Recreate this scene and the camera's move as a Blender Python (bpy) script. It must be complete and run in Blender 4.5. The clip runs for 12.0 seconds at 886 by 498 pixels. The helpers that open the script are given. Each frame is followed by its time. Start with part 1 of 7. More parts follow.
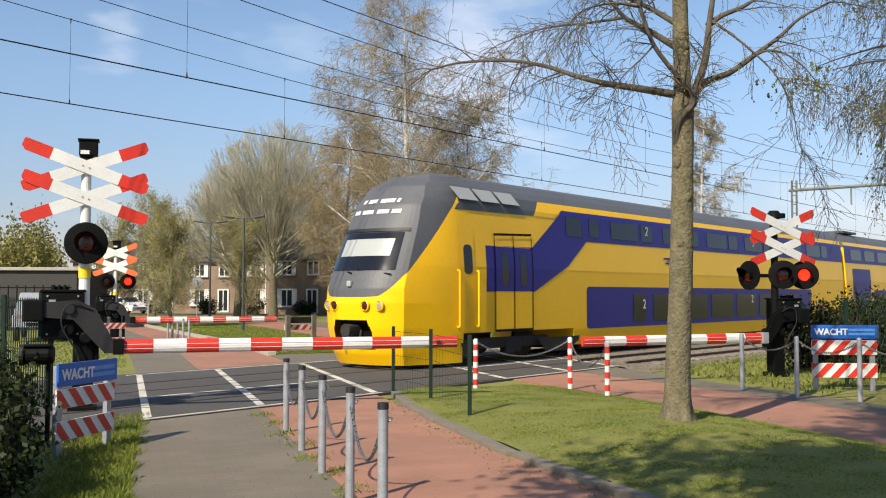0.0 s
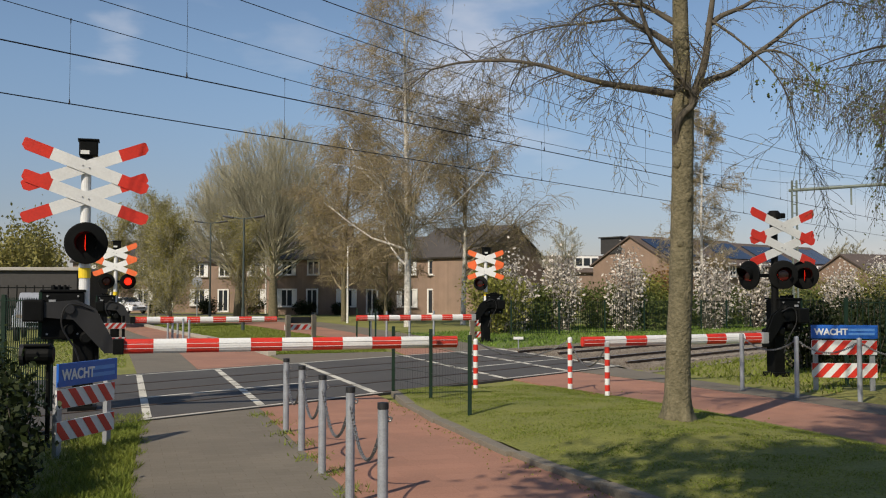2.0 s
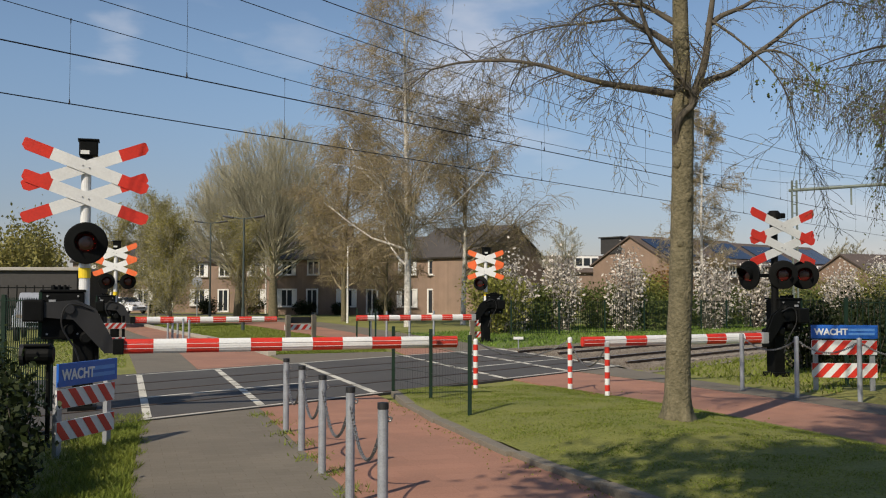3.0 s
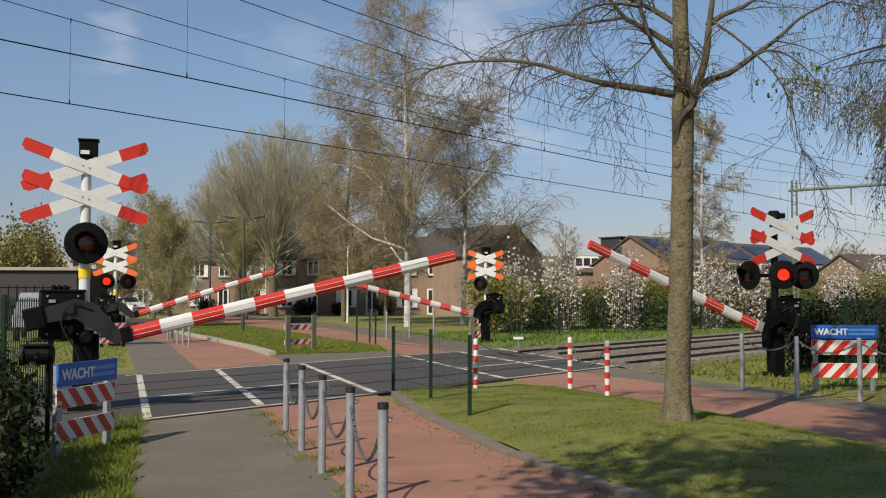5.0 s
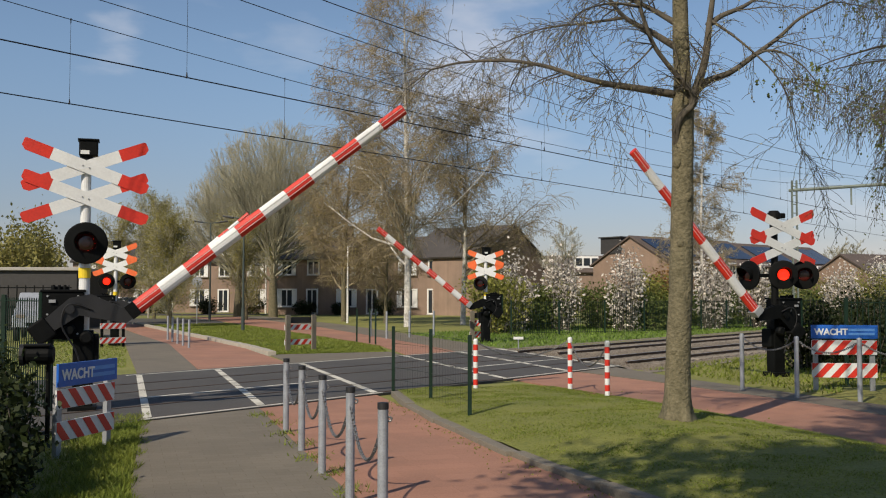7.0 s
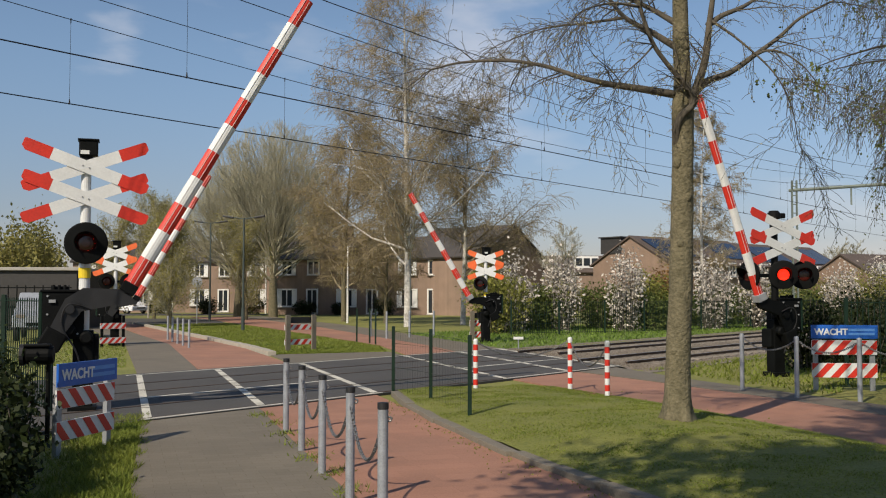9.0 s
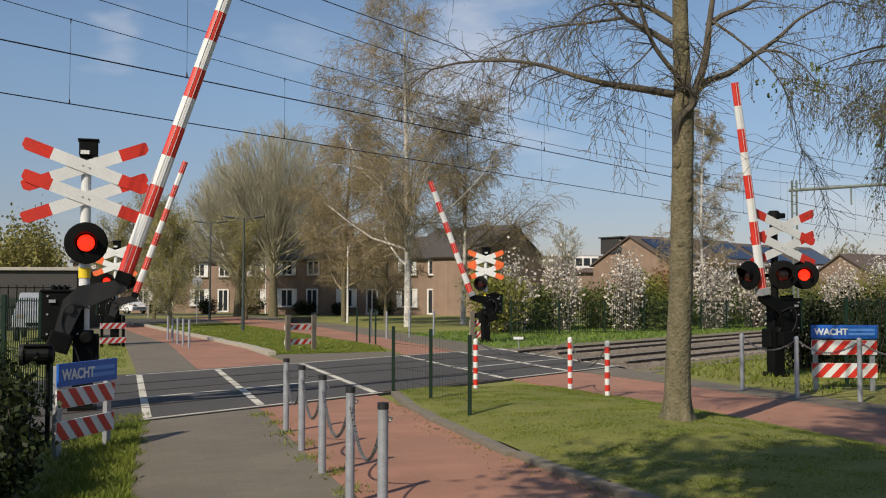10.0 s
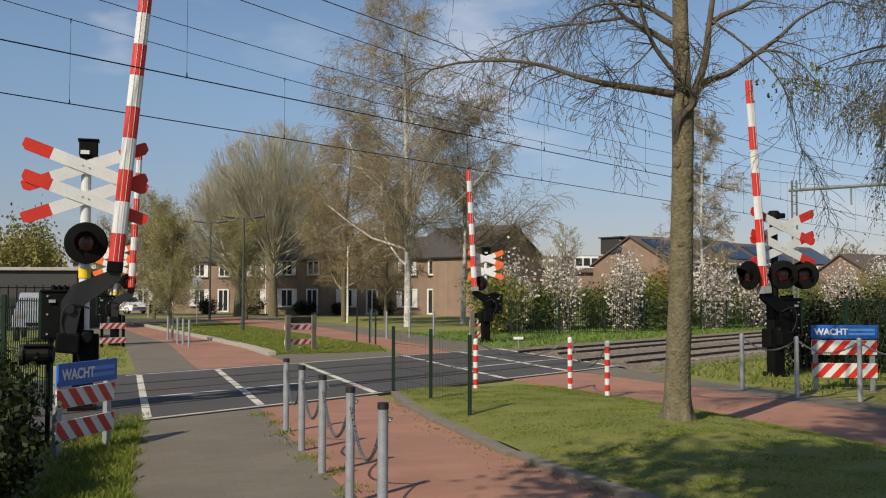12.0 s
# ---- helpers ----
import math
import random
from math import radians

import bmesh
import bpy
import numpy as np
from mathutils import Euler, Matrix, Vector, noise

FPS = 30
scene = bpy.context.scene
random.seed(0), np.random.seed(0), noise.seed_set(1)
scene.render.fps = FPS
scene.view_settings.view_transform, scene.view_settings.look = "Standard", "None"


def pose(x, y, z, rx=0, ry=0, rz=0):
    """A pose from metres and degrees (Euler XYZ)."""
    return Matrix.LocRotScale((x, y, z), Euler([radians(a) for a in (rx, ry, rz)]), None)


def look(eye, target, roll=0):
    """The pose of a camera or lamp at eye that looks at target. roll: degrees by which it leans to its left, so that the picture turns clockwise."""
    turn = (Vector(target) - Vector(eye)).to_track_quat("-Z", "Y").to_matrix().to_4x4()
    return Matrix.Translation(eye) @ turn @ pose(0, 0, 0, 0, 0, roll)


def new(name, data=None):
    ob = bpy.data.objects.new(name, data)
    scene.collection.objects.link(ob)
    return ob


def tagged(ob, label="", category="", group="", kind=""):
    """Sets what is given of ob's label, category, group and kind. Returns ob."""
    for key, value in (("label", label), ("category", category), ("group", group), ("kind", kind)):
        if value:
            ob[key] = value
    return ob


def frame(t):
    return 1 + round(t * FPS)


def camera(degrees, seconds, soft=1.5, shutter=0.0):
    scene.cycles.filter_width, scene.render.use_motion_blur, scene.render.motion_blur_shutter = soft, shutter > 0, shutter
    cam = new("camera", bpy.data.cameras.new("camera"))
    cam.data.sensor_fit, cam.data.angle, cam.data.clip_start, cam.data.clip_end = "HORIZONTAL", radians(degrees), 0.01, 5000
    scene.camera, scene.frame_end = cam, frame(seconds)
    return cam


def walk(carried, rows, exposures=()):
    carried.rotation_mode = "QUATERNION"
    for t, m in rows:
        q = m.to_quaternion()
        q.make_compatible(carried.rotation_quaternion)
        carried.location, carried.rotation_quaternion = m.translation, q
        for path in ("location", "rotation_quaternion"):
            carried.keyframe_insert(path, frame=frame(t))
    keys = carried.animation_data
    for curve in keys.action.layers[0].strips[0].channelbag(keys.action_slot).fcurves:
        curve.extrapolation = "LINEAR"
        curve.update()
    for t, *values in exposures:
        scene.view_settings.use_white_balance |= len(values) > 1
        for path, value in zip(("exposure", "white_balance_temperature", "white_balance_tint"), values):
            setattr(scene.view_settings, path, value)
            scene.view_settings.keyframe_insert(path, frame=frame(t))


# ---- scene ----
cam = camera(48.27, 12.0, soft=1.1)
CAM = Matrix.Translation((0, 0, 1.82)) @ Euler((radians(92.6), 0, 0)).to_matrix().to_4x4() @ pose(0, 0, 0, 0, 0, 0.07)
walk(cam, [(0.0, CAM), (12.0, CAM)], [(0.0, 0.55), (0.2, 0.48), (0.4, 0.38), (0.7, 0.20), (1.0, 0.08), (1.4, 0.02), (2.0, 0.0), (12.0, 0.0)])

# ---- light ----
SUN_AZ, SUN_EL = 213.0, 40.0      # compass direction of the sun from +y, clockwise; height
world = bpy.data.worlds.new("sky")
scene.world = world
world.use_nodes = True
wn = world.node_tree.nodes
wl = world.node_tree.links
sky = wn.new("ShaderNodeTexSky")
sky.sky_type = "NISHITA"
sky.sun_disc = False
sky.sun_elevation = radians(SUN_EL)
sky.sun_rotation = radians(SUN_AZ)
sky.air_density, sky.dust_density, sky.ozone_density = 1.0, 0.40, 3.6
wco = wn.new("ShaderNodeTexCoord")
wmap = wn.new("ShaderNodeMapping")
wmap.inputs["Scale"].default_value = (1.0, 1.0, 2.6)
wnoise = wn.new("ShaderNodeTexNoise")
wnoise.inputs["Scale"].default_value = 3.2
wnoise.inputs["Detail"].default_value = 6.0
wramp = wn.new("ShaderNodeValToRGB")
wramp.color_ramp.elements[0].position, wramp.color_ramp.elements[0].color = 0.57, (0, 0, 0, 1)
wramp.color_ramp.elements[1].position, wramp.color_ramp.elements[1].color = 0.80, (0.5, 0.5, 0.5, 1)
wmix = wn.new("ShaderNodeMixRGB")
wmix.inputs["Color2"].default_value = (7.5, 7.3, 7.4, 1)
wl.new(wco.outputs["Generated"], wmap.inputs["Vector"])
wl.new(wmap.outputs["Vector"], wnoise.inputs["Vector"])
wl.new(wnoise.outputs["Fac"], wramp.inputs["Fac"])
wl.new(wramp.outputs["Color"], wmix.inputs["Fac"])
wtint = wn.new("ShaderNodeMixRGB")
wtint.blend_type = "MULTIPLY"
wtint.inputs["Fac"].default_value = 1.0
wtint.inputs["Color2"].default_value = (1.06, 1.0, 0.955, 1)
wl.new(sky.outputs["Color"], wtint.inputs["Color1"])
# spring haze: the low sky is dimmer and slightly violet all round
wsep = wn.new("ShaderNodeSeparateXYZ")
wl.new(wco.outputs["Generated"], wsep.inputs["Vector"])
whaze = wn.new("ShaderNodeValToRGB")
whaze.color_ramp.interpolation = "EASE"
whaze.color_ramp.elements[0].position, whaze.color_ramp.elements[0].color = 0.0, (0.66, 0.60, 0.68, 1)
whaze.color_ramp.elements[1].position, whaze.color_ramp.elements[1].color = 0.26, (1.0, 1.0, 1.0, 1)
wl.new(wsep.outputs["Z"], whaze.inputs["Fac"])
wair = wn.new("ShaderNodeMixRGB")
wair.blend_type = "MULTIPLY"
wair.inputs["Fac"].default_value = 1.0
wl.new(wtint.outputs["Color"], wair.inputs["Color1"])
wl.new(whaze.outputs["Color"], wair.inputs["Color2"])
wl.new(wair.outputs["Color"], wmix.inputs["Color1"])
# two small fair-weather clouds low over the houses
puffs = wmix.outputs["Color"]
for way, size, soft, cover in (((-0.305, 0.912, 0.236), 0.008, 0.030, 0.42), ((0.030, 0.970, 0.240), 0.045, 0.050, 0.70)):
    far = wn.new("ShaderNodeVectorMath")
    far.operation = "DISTANCE"
    far.inputs[1].default_value = Vector(way).normalized()
    wl.new(wco.outputs["Generated"], far.inputs[0])
    ragged = wn.new("ShaderNodeMath")
    ragged.operation = "MULTIPLY_ADD"
    ragged.inputs[1].default_value = 0.16
    fluff = wn.new("ShaderNodeTexNoise")
    fluff.inputs["Scale"].default_value, fluff.inputs["Detail"].default_value = 14.0, 6.0
    wl.new(wmap.outputs["Vector"], fluff.inputs["Vector"])
    wl.new(fluff.outputs["Fac"], ragged.inputs[0])
    wl.new(far.outputs["Value"], ragged.inputs[2])
    edge = wn.new("ShaderNodeMapRange")
    edge.interpolation_type = "SMOOTHSTEP"
    edge.inputs["From Min"].default_value, edge.inputs["From Max"].default_value = 0.08 + size + soft, 0.08 + size - soft
    edge.inputs["To Min"].default_value, edge.inputs["To Max"].default_value = 0.0, cover
    wl.new(ragged.outputs[0], edge.inputs["Value"])
    mixed = wn.new("ShaderNodeMixRGB")
    mixed.inputs["Color2"].default_value = (5.6, 5.9, 6.7, 1)
    wl.new(edge.outputs["Result"], mixed.inputs["Fac"])
    wl.new(puffs, mixed.inputs["Color1"])
    puffs = mixed.outputs["Color"]
wl.new(puffs, wn["Background"].inputs["Color"])
wn["Background"].inputs["Strength"].default_value = 0.106
sun_data = bpy.data.lights.new("sun", "SUN")
sun_data.energy = 4.8
sun_data.angle = radians(0.55)
sun_data.color = (1.0, 0.885, 0.72)
sun = new("sun", sun_data)
sun_way = Vector((math.sin(radians(SUN_AZ)) * math.cos(radians(SUN_EL)), math.cos(radians(SUN_AZ)) * math.cos(radians(SUN_EL)), math.sin(radians(SUN_EL))))
sun.matrix_world = look(sun_way * 50, (0, 0, 0))

# ---- plan: the paths run along UR, the tracks along UT ----
AZ_ROAD, AZ_TRACK = radians(-17.9), radians(39.1)
UR = Vector((math.sin(AZ_ROAD), math.cos(AZ_ROAD), 0))
NR = Vector((math.cos(AZ_ROAD), -math.sin(AZ_ROAD), 0))
UT = Vector((math.sin(AZ_TRACK), math.cos(AZ_TRACK), 0))
NT = Vector((-math.cos(AZ_TRACK), math.sin(AZ_TRACK), 0))
NEAR_TRACK, FAR_TRACK, GAUGE = 13.1, 16.6, 1.435
ROAD_TURN = math.degrees(-AZ_ROAD)


def road(r, s, z=0.0):
    v = NR * r + UR * s
    return Vector((v.x, v.y, z))


def track(t, a, z=0.0):
    v = NT * t + UT * a
    return Vector((v.x, v.y, z))


def cross_s(r, t):
    """The s at which the line of offset r over the paths meets the track offset t."""
    return (t - (NR * r).dot(NT)) / UR.dot(NT)


# ---- materials ----
def mat(name, color, rough=0.7, metal=0.0, vary=0.25, scale=6.0, fine=60.0, bump=0.2, color2=None, random_amount=0.0, emit=None, emit_strength=0.0, spec=None, grime=0.0, island=0.0, dist=0.01):
    m = bpy.data.materials.new(name)
    m.use_nodes = True
    n, l = m.node_tree.nodes, m.node_tree.links
    b = n["Principled BSDF"]
    b.inputs["Roughness"].default_value = rough
    b.inputs["Metallic"].default_value = metal
    if spec is not None:
        b.inputs["Specular IOR Level"].default_value = spec
    co = n.new("ShaderNodeTexCoord")
    big = n.new("ShaderNodeTexNoise")
    big.inputs["Scale"].default_value, big.inputs["Detail"].default_value = scale, 5.0
    small = n.new("ShaderNodeTexNoise")
    small.inputs["Scale"].default_value, small.inputs["Detail"].default_value = fine, 3.0
    l.new(co.outputs["Object"], big.inputs["Vector"])
    l.new(co.outputs["Object"], small.inputs["Vector"])
    add = n.new("ShaderNodeMath")
    add.operation = "MULTIPLY_ADD"
    add.inputs[1].default_value = 0.5
    half = n.new("ShaderNodeMath")
    half.operation = "MULTIPLY"
    half.inputs[1].default_value = 0.5
    l.new(big.outputs["Fac"], half.inputs[0])
    l.new(small.outputs["Fac"], add.inputs[0])
    l.new(half.outputs[0], add.inputs[2])
    ramp = n.new("ShaderNodeValToRGB")
    c2 = color2 or tuple(c * (1 + vary) for c in color)
    c1 = color if color2 else tuple(c * (1 - vary) for c in color)
    ramp.color_ramp.elements[0].position, ramp.color_ramp.elements[1].position = 0.33, 0.67
    ramp.color_ramp.elements[0].color, ramp.color_ramp.elements[1].color = (*c1, 1), (*c2, 1)
    l.new(add.outputs[0], ramp.inputs["Fac"])
    out = ramp.outputs["Color"]
    if random_amount or island:
        src = n.new("ShaderNodeObjectInfo").outputs["Random"] if random_amount else n.new("ShaderNodeNewGeometry").outputs["Random Per Island"]
        amount = random_amount or island
        mr = n.new("ShaderNodeMapRange")
        mr.inputs["To Min"].default_value, mr.inputs["To Max"].default_value = 1 - amount, 1 + amount
        l.new(src, mr.inputs["Value"])
        vm = n.new("ShaderNodeVectorMath")
        vm.operation = "SCALE"
        l.new(out, vm.inputs[0])
        l.new(mr.outputs["Result"], vm.inputs["Scale"])
        out = vm.outputs["Vector"]
    if grime:
        g = n.new("ShaderNodeTexNoise")
        g.inputs["Scale"].default_value, g.inputs["Detail"].default_value = scale * 0.35, 8.0
        l.new(co.outputs["Object"], g.inputs["Vector"])
        gr = n.new("ShaderNodeMapRange")
        gr.inputs["From Min"].default_value, gr.inputs["From Max"].default_value = 0.45, 0.75
        gr.inputs["To Max"].default_value = grime
        l.new(g.outputs["Fac"], gr.inputs["Value"])
        gm = n.new("ShaderNodeMixRGB")
        gm.inputs["Color2"].default_value = (0.09, 0.08, 0.065, 1)
        l.new(gr.outputs["Result"], gm.inputs["Fac"])
        l.new(out, gm.inputs["Color1"])
        out = gm.outputs["Color"]
    l.new(out, b.inputs["Base Color"])
    if bump:
        bn = n.new("ShaderNodeBump")
        bn.inputs["Strength"].default_value, bn.inputs["Distance"].default_value = bump, dist
        l.new(small.outputs["Fac"], bn.inputs["Height"])
        l.new(bn.outputs["Normal"], b.inputs["Normal"])
    if emit:
        b.inputs["Emission Color"].default_value = (*emit, 1)
        b.inputs["Emission Strength"].default_value = emit_strength
    return m


def leaf_mat(name, color, color2, rough=0.6):
    m = mat(name, color, rough, color2=color2, scale=0.6, fine=9.0, bump=0.0, island=0.35, spec=0.25)
    n, l = m.node_tree.nodes, m.node_tree.links
    b = n["Principled BSDF"]
    tr = n.new("ShaderNodeBsdfTranslucent")
    mix = n.new("ShaderNodeMixShader")
    mix.inputs["Fac"].default_value = 0.35
    l.new(b.inputs["Base Color"].links[0].from_socket, tr.inputs["Color"])
    l.new(b.outputs["BSDF"], mix.inputs[1])
    l.new(tr.outputs["BSDF"], mix.inputs[2])
    l.new(mix.outputs["Shader"], n["Material Output"].inputs["Surface"])
    return m


def paver_mat(name, color, size, mortar, turn, rough=0.85):
    """Small pavers in running bond; joints are recessed by the relief."""
    m = mat(name, color, rough, vary=0.18, scale=0.9, fine=45.0, bump=0.0, grime=0.35)
    n, l = m.node_tree.nodes, m.node_tree.links
    b = n["Principled BSDF"]
    co = n.new("ShaderNodeTexCoord")
    mp = n.new("ShaderNodeMapping")
    mp.inputs["Rotation"].default_value = (0, 0, turn)
    br = n.new("ShaderNodeTexBrick")
    br.inputs["Scale"].default_value = 1.0
    br.inputs["Brick Width"].default_value, br.inputs["Row Height"].default_value = size
    br.inputs["Mortar Size"].default_value, br.inputs["Mortar Smooth"].default_value = 0.004, 0.3
    br.inputs["Color1"].default_value, br.inputs["Color2"].default_value = (0.94, 0.94, 0.94, 1), (1.06, 1.06, 1.06, 1)
    br.inputs["Mortar"].default_value = (*mortar, 1)
    l.new(co.outputs["Object"], mp.inputs["Vector"])
    l.new(mp.outputs["Vector"], br.inputs["Vector"])
    mul = n.new("ShaderNodeMixRGB")
    mul.blend_type, mul.inputs["Fac"].default_value = "MULTIPLY", 1.0
    l.new(b.inputs["Base Color"].links[0].from_socket, mul.inputs["Color1"])
    l.new(br.outputs["Color"], mul.inputs["Color2"])
    l.new(mul.outputs["Color"], b.inputs["Base Color"])
    bn = n.new("ShaderNodeBump")
    bn.inputs["Strength"].default_value, bn.inputs["Distance"].default_value = 0.35, 0.005
    bn.invert = True
    l.new(br.outputs["Fac"], bn.inputs["Height"])
    l.new(bn.outputs["Normal"], b.inputs["Normal"])
    return m


M = {}
M["grass"] = mat("grass_soil", (0.115, 0.130, 0.026), 0.95, color2=(0.245, 0.235, 0.060), scale=0.35, fine=14.0, bump=0.6, dist=0.04)
M["lawn"] = mat("lawn_turf", (0.095, 0.114, 0.018), 0.95, color2=(0.215, 0.212, 0.046), scale=0.8, fine=22.0, bump=0.7, dist=0.03)
M["bank"] = mat("green_bank", (0.075, 0.115, 0.02), 0.95, color2=(0.15, 0.19, 0.04), scale=0.8, fine=16.0, bump=0.6, dist=0.04)
M["blade"] = leaf_mat("grass_blades", (0.115, 0.165, 0.022), (0.245, 0.27, 0.050))
M["asphalt"] = mat("asphalt", (0.044, 0.042, 0.040), 0.9, color2=(0.075, 0.071, 0.067), scale=0.5, fine=160.0, bump=0.35, dist=0.004, grime=0.2)
M["white_line"] = mat("road_paint", (0.54, 0.52, 0.45), 0.8, vary=0.2, scale=2.0, fine=60.0, bump=0.2, dist=0.003, grime=0.5)
M["grey_paver"] = paver_mat("grey_pavers", (0.15, 0.130, 0.098), (0.30, 0.15), (0.78, 0.76, 0.70), AZ_ROAD)
M["red_paver"] = paver_mat("red_asphalt_pavers", (0.31, 0.155, 0.102), (0.60, 0.30), (0.86, 0.84, 0.80), AZ_ROAD)
M["kerb_pale"] = mat("pale_kerb_concrete", (0.36, 0.33, 0.27), 0.9, vary=0.2, scale=2.0, fine=50.0, bump=0.3, grime=0.25)
M["kerb"] = mat("kerb_concrete", (0.17, 0.15, 0.115), 0.9, vary=0.3, scale=2.0, fine=50.0, bump=0.4, grime=0.5)
M["ballast"] = mat("ballast", (0.13, 0.105, 0.078), 0.95, color2=(0.29, 0.25, 0.20), scale=9.0, fine=28.0, bump=1.0, dist=0.05, island=0.3)
M["rail"] = mat("rusty_rail", (0.085, 0.055, 0.038), 0.7, metal=0.3, scale=3.0, fine=80.0, bump=0.3, grime=0.3)
M["rail_top"] = mat("polished_rail_head", (0.42, 0.41, 0.40), 0.28, metal=0.9, vary=0.1, bump=0.05)
M["sleeper"] = mat("concrete_sleeper", (0.23, 0.20, 0.165), 0.95, vary=0.25, scale=3, fine=40, bump=0.4, grime=0.5, random_amount=0.15)
M["galv"] = mat("galvanised_steel", (0.33, 0.35, 0.38), 0.45, metal=0.35, vary=0.2, scale=7.0, fine=70.0, bump=0.1, grime=0.25)
M["chain"] = mat("chain_steel", (0.20, 0.20, 0.20), 0.4, metal=0.5, vary=0.2, bump=0.1)
M["black"] = mat("black_painted_steel", (0.004, 0.0045, 0.0045), 0.6, spec=0.12, vary=0.5, scale=4.0, fine=50.0, bump=0.15)
M["dark_grey"] = mat("dark_grey_paint", (0.013, 0.013, 0.014), 0.55, vary=0.3, bump=0.1)
M["grey_metal"] = mat("grey_bracket", (0.30, 0.31, 0.32), 0.5, metal=0.2, vary=0.2, bump=0.1)
M["green_steel"] = mat("dark_green_steel", (0.008, 0.023, 0.014), 0.6, spec=0.2, vary=0.3, bump=0.1)
M["red"] = mat("signal_red_paint", (0.56, 0.028, 0.014), 0.45, vary=0.15, scale=3.0, fine=30.0, bump=0.05, grime=0.12)
M["white"] = mat("signal_white_paint", (0.67, 0.68, 0.67), 0.45, vary=0.08, scale=3.0, fine=30.0, bump=0.05, grime=0.12)
M["orange"] = mat("faded_orange_film", (0.72, 0.13, 0.03), 0.5, vary=0.15, bump=0.05)
M["yellow_band"] = mat("yellow_band", (0.75, 0.55, 0.02), 0.5, vary=0.1, bump=0.05)
M["sign_blue"] = mat("sign_blue", (0.015, 0.11, 0.45), 0.4, vary=0.2, scale=4.0, bump=0.03, grime=0.1)
M["lens_off"] = mat("dark_red_lens", (0.05, 0.006, 0.005), 0.15, vary=0.2, bump=0.0)
M["lens_on"] = mat("lit_red_lens", (0.6, 0.02, 0.01), 0.3, vary=0.1, bump=0.0, emit=(1.0, 0.022, 0.006), emit_strength=1.7)
M["copper"] = mat("tarnished_wire", (0.022, 0.024, 0.028), 0.5, metal=0.5, vary=0.2, bump=0.0)
M["bark"] = mat("grey_brown_bark", (0.075, 0.067, 0.036), 0.95, color2=(0.185, 0.16, 0.098), scale=7.0, fine=26.0, bump=0.9, dist=0.03)
M["bark_dark"] = mat("dark_twig_bark", (0.055, 0.047, 0.036), 0.95, color2=(0.125, 0.108, 0.082), scale=3.0, fine=30.0, bump=0.3)
M["birch"] = mat("white_birch_bark", (0.20, 0.185, 0.16), 0.85, color2=(0.74, 0.71, 0.65), scale=2.2, fine=7.0, bump=0.4)
M["birch_twig"] = mat("birch_twigs", (0.20, 0.16, 0.095), 0.9, color2=(0.33, 0.27, 0.17), scale=0.7, fine=9.0, bump=0.0)
M["twig_grey"] = mat("grey_olive_twigs", (0.255, 0.24, 0.165), 0.9, color2=(0.41, 0.385, 0.28), scale=0.7, fine=9.0, bump=0.0)
M["bud_brown"] = leaf_mat("catkins", (0.26, 0.205, 0.06), (0.39, 0.31, 0.11))
M["bud_olive"] = leaf_mat("olive_buds", (0.28, 0.26, 0.11), (0.42, 0.38, 0.18))
M["leaf_spring"] = leaf_mat("fresh_spring_leaves", (0.22, 0.20, 0.05), (0.34, 0.30, 0.095))
M["leaf_green"] = leaf_mat("green_leaves", (0.07, 0.095, 0.025), (0.17, 0.20, 0.055))
M["blade_fresh"] = leaf_mat("fresh_grass_blades", (0.10, 0.17, 0.025), (0.21, 0.30, 0.055))
M["leaf_olive"] = leaf_mat("olive_spring_leaves", (0.17, 0.16, 0.045), (0.30, 0.27, 0.085))
M["leaf_dark"] = leaf_mat("dark_hedge_leaves", (0.010, 0.017, 0.006), (0.040, 0.055, 0.014), 0.55)
M["leaf_yellow"] = leaf_mat("yellow_green_leaves", (0.16, 0.17, 0.04), (0.30, 0.29, 0.07))
M["leaf_rust"] = leaf_mat("rust_brown_leaves", (0.17, 0.09, 0.03), (0.27, 0.16, 0.06))
M["blossom"] = leaf_mat("pale_blossom", (0.52, 0.46, 0.40), (0.76, 0.71, 0.64))
M["brick"] = paver_mat("brown_brick", (0.255, 0.178, 0.132), (0.22, 0.065), (0.9, 0.88, 0.85), 0.0)
M["brick_dark"] = mat("dark_brick", (0.105, 0.072, 0.055), 0.9, vary=0.25, scale=1.2, fine=25.0, bump=0.3)
M["roof_tile"] = mat("dark_roof_tiles", (0.060, 0.053, 0.048), 0.85, vary=0.3, scale=0.8, fine=12.0, bump=0.5, dist=0.03)
M["roof_brown"] = mat("brown_roof_tiles", (0.095, 0.072, 0.060), 0.85, vary=0.25, scale=0.8, fine=12.0, bump=0.5, dist=0.03)
M["solar"] = mat("solar_glass", (0.012, 0.018, 0.035), 0.15, vary=0.2, bump=0.0)
M["window"] = mat("house_window_glass", (0.03, 0.035, 0.042), 0.08, vary=0.3, scale=0.5, bump=0.0, spec=0.8)
M["frame_white"] = mat("white_window_frame", (0.72, 0.71, 0.68), 0.5, vary=0.06, bump=0.0)
M["shed"] = mat("dark_grey_cladding", (0.032, 0.030, 0.029), 0.7, vary=0.2, bump=0.2)
M["concrete"] = mat("concrete", (0.34, 0.32, 0.29), 0.9, vary=0.2, bump=0.3)
M["lamp_green"] = mat("lamp_post_green", (0.04, 0.055, 0.05), 0.6, vary=0.2, bump=0.05)
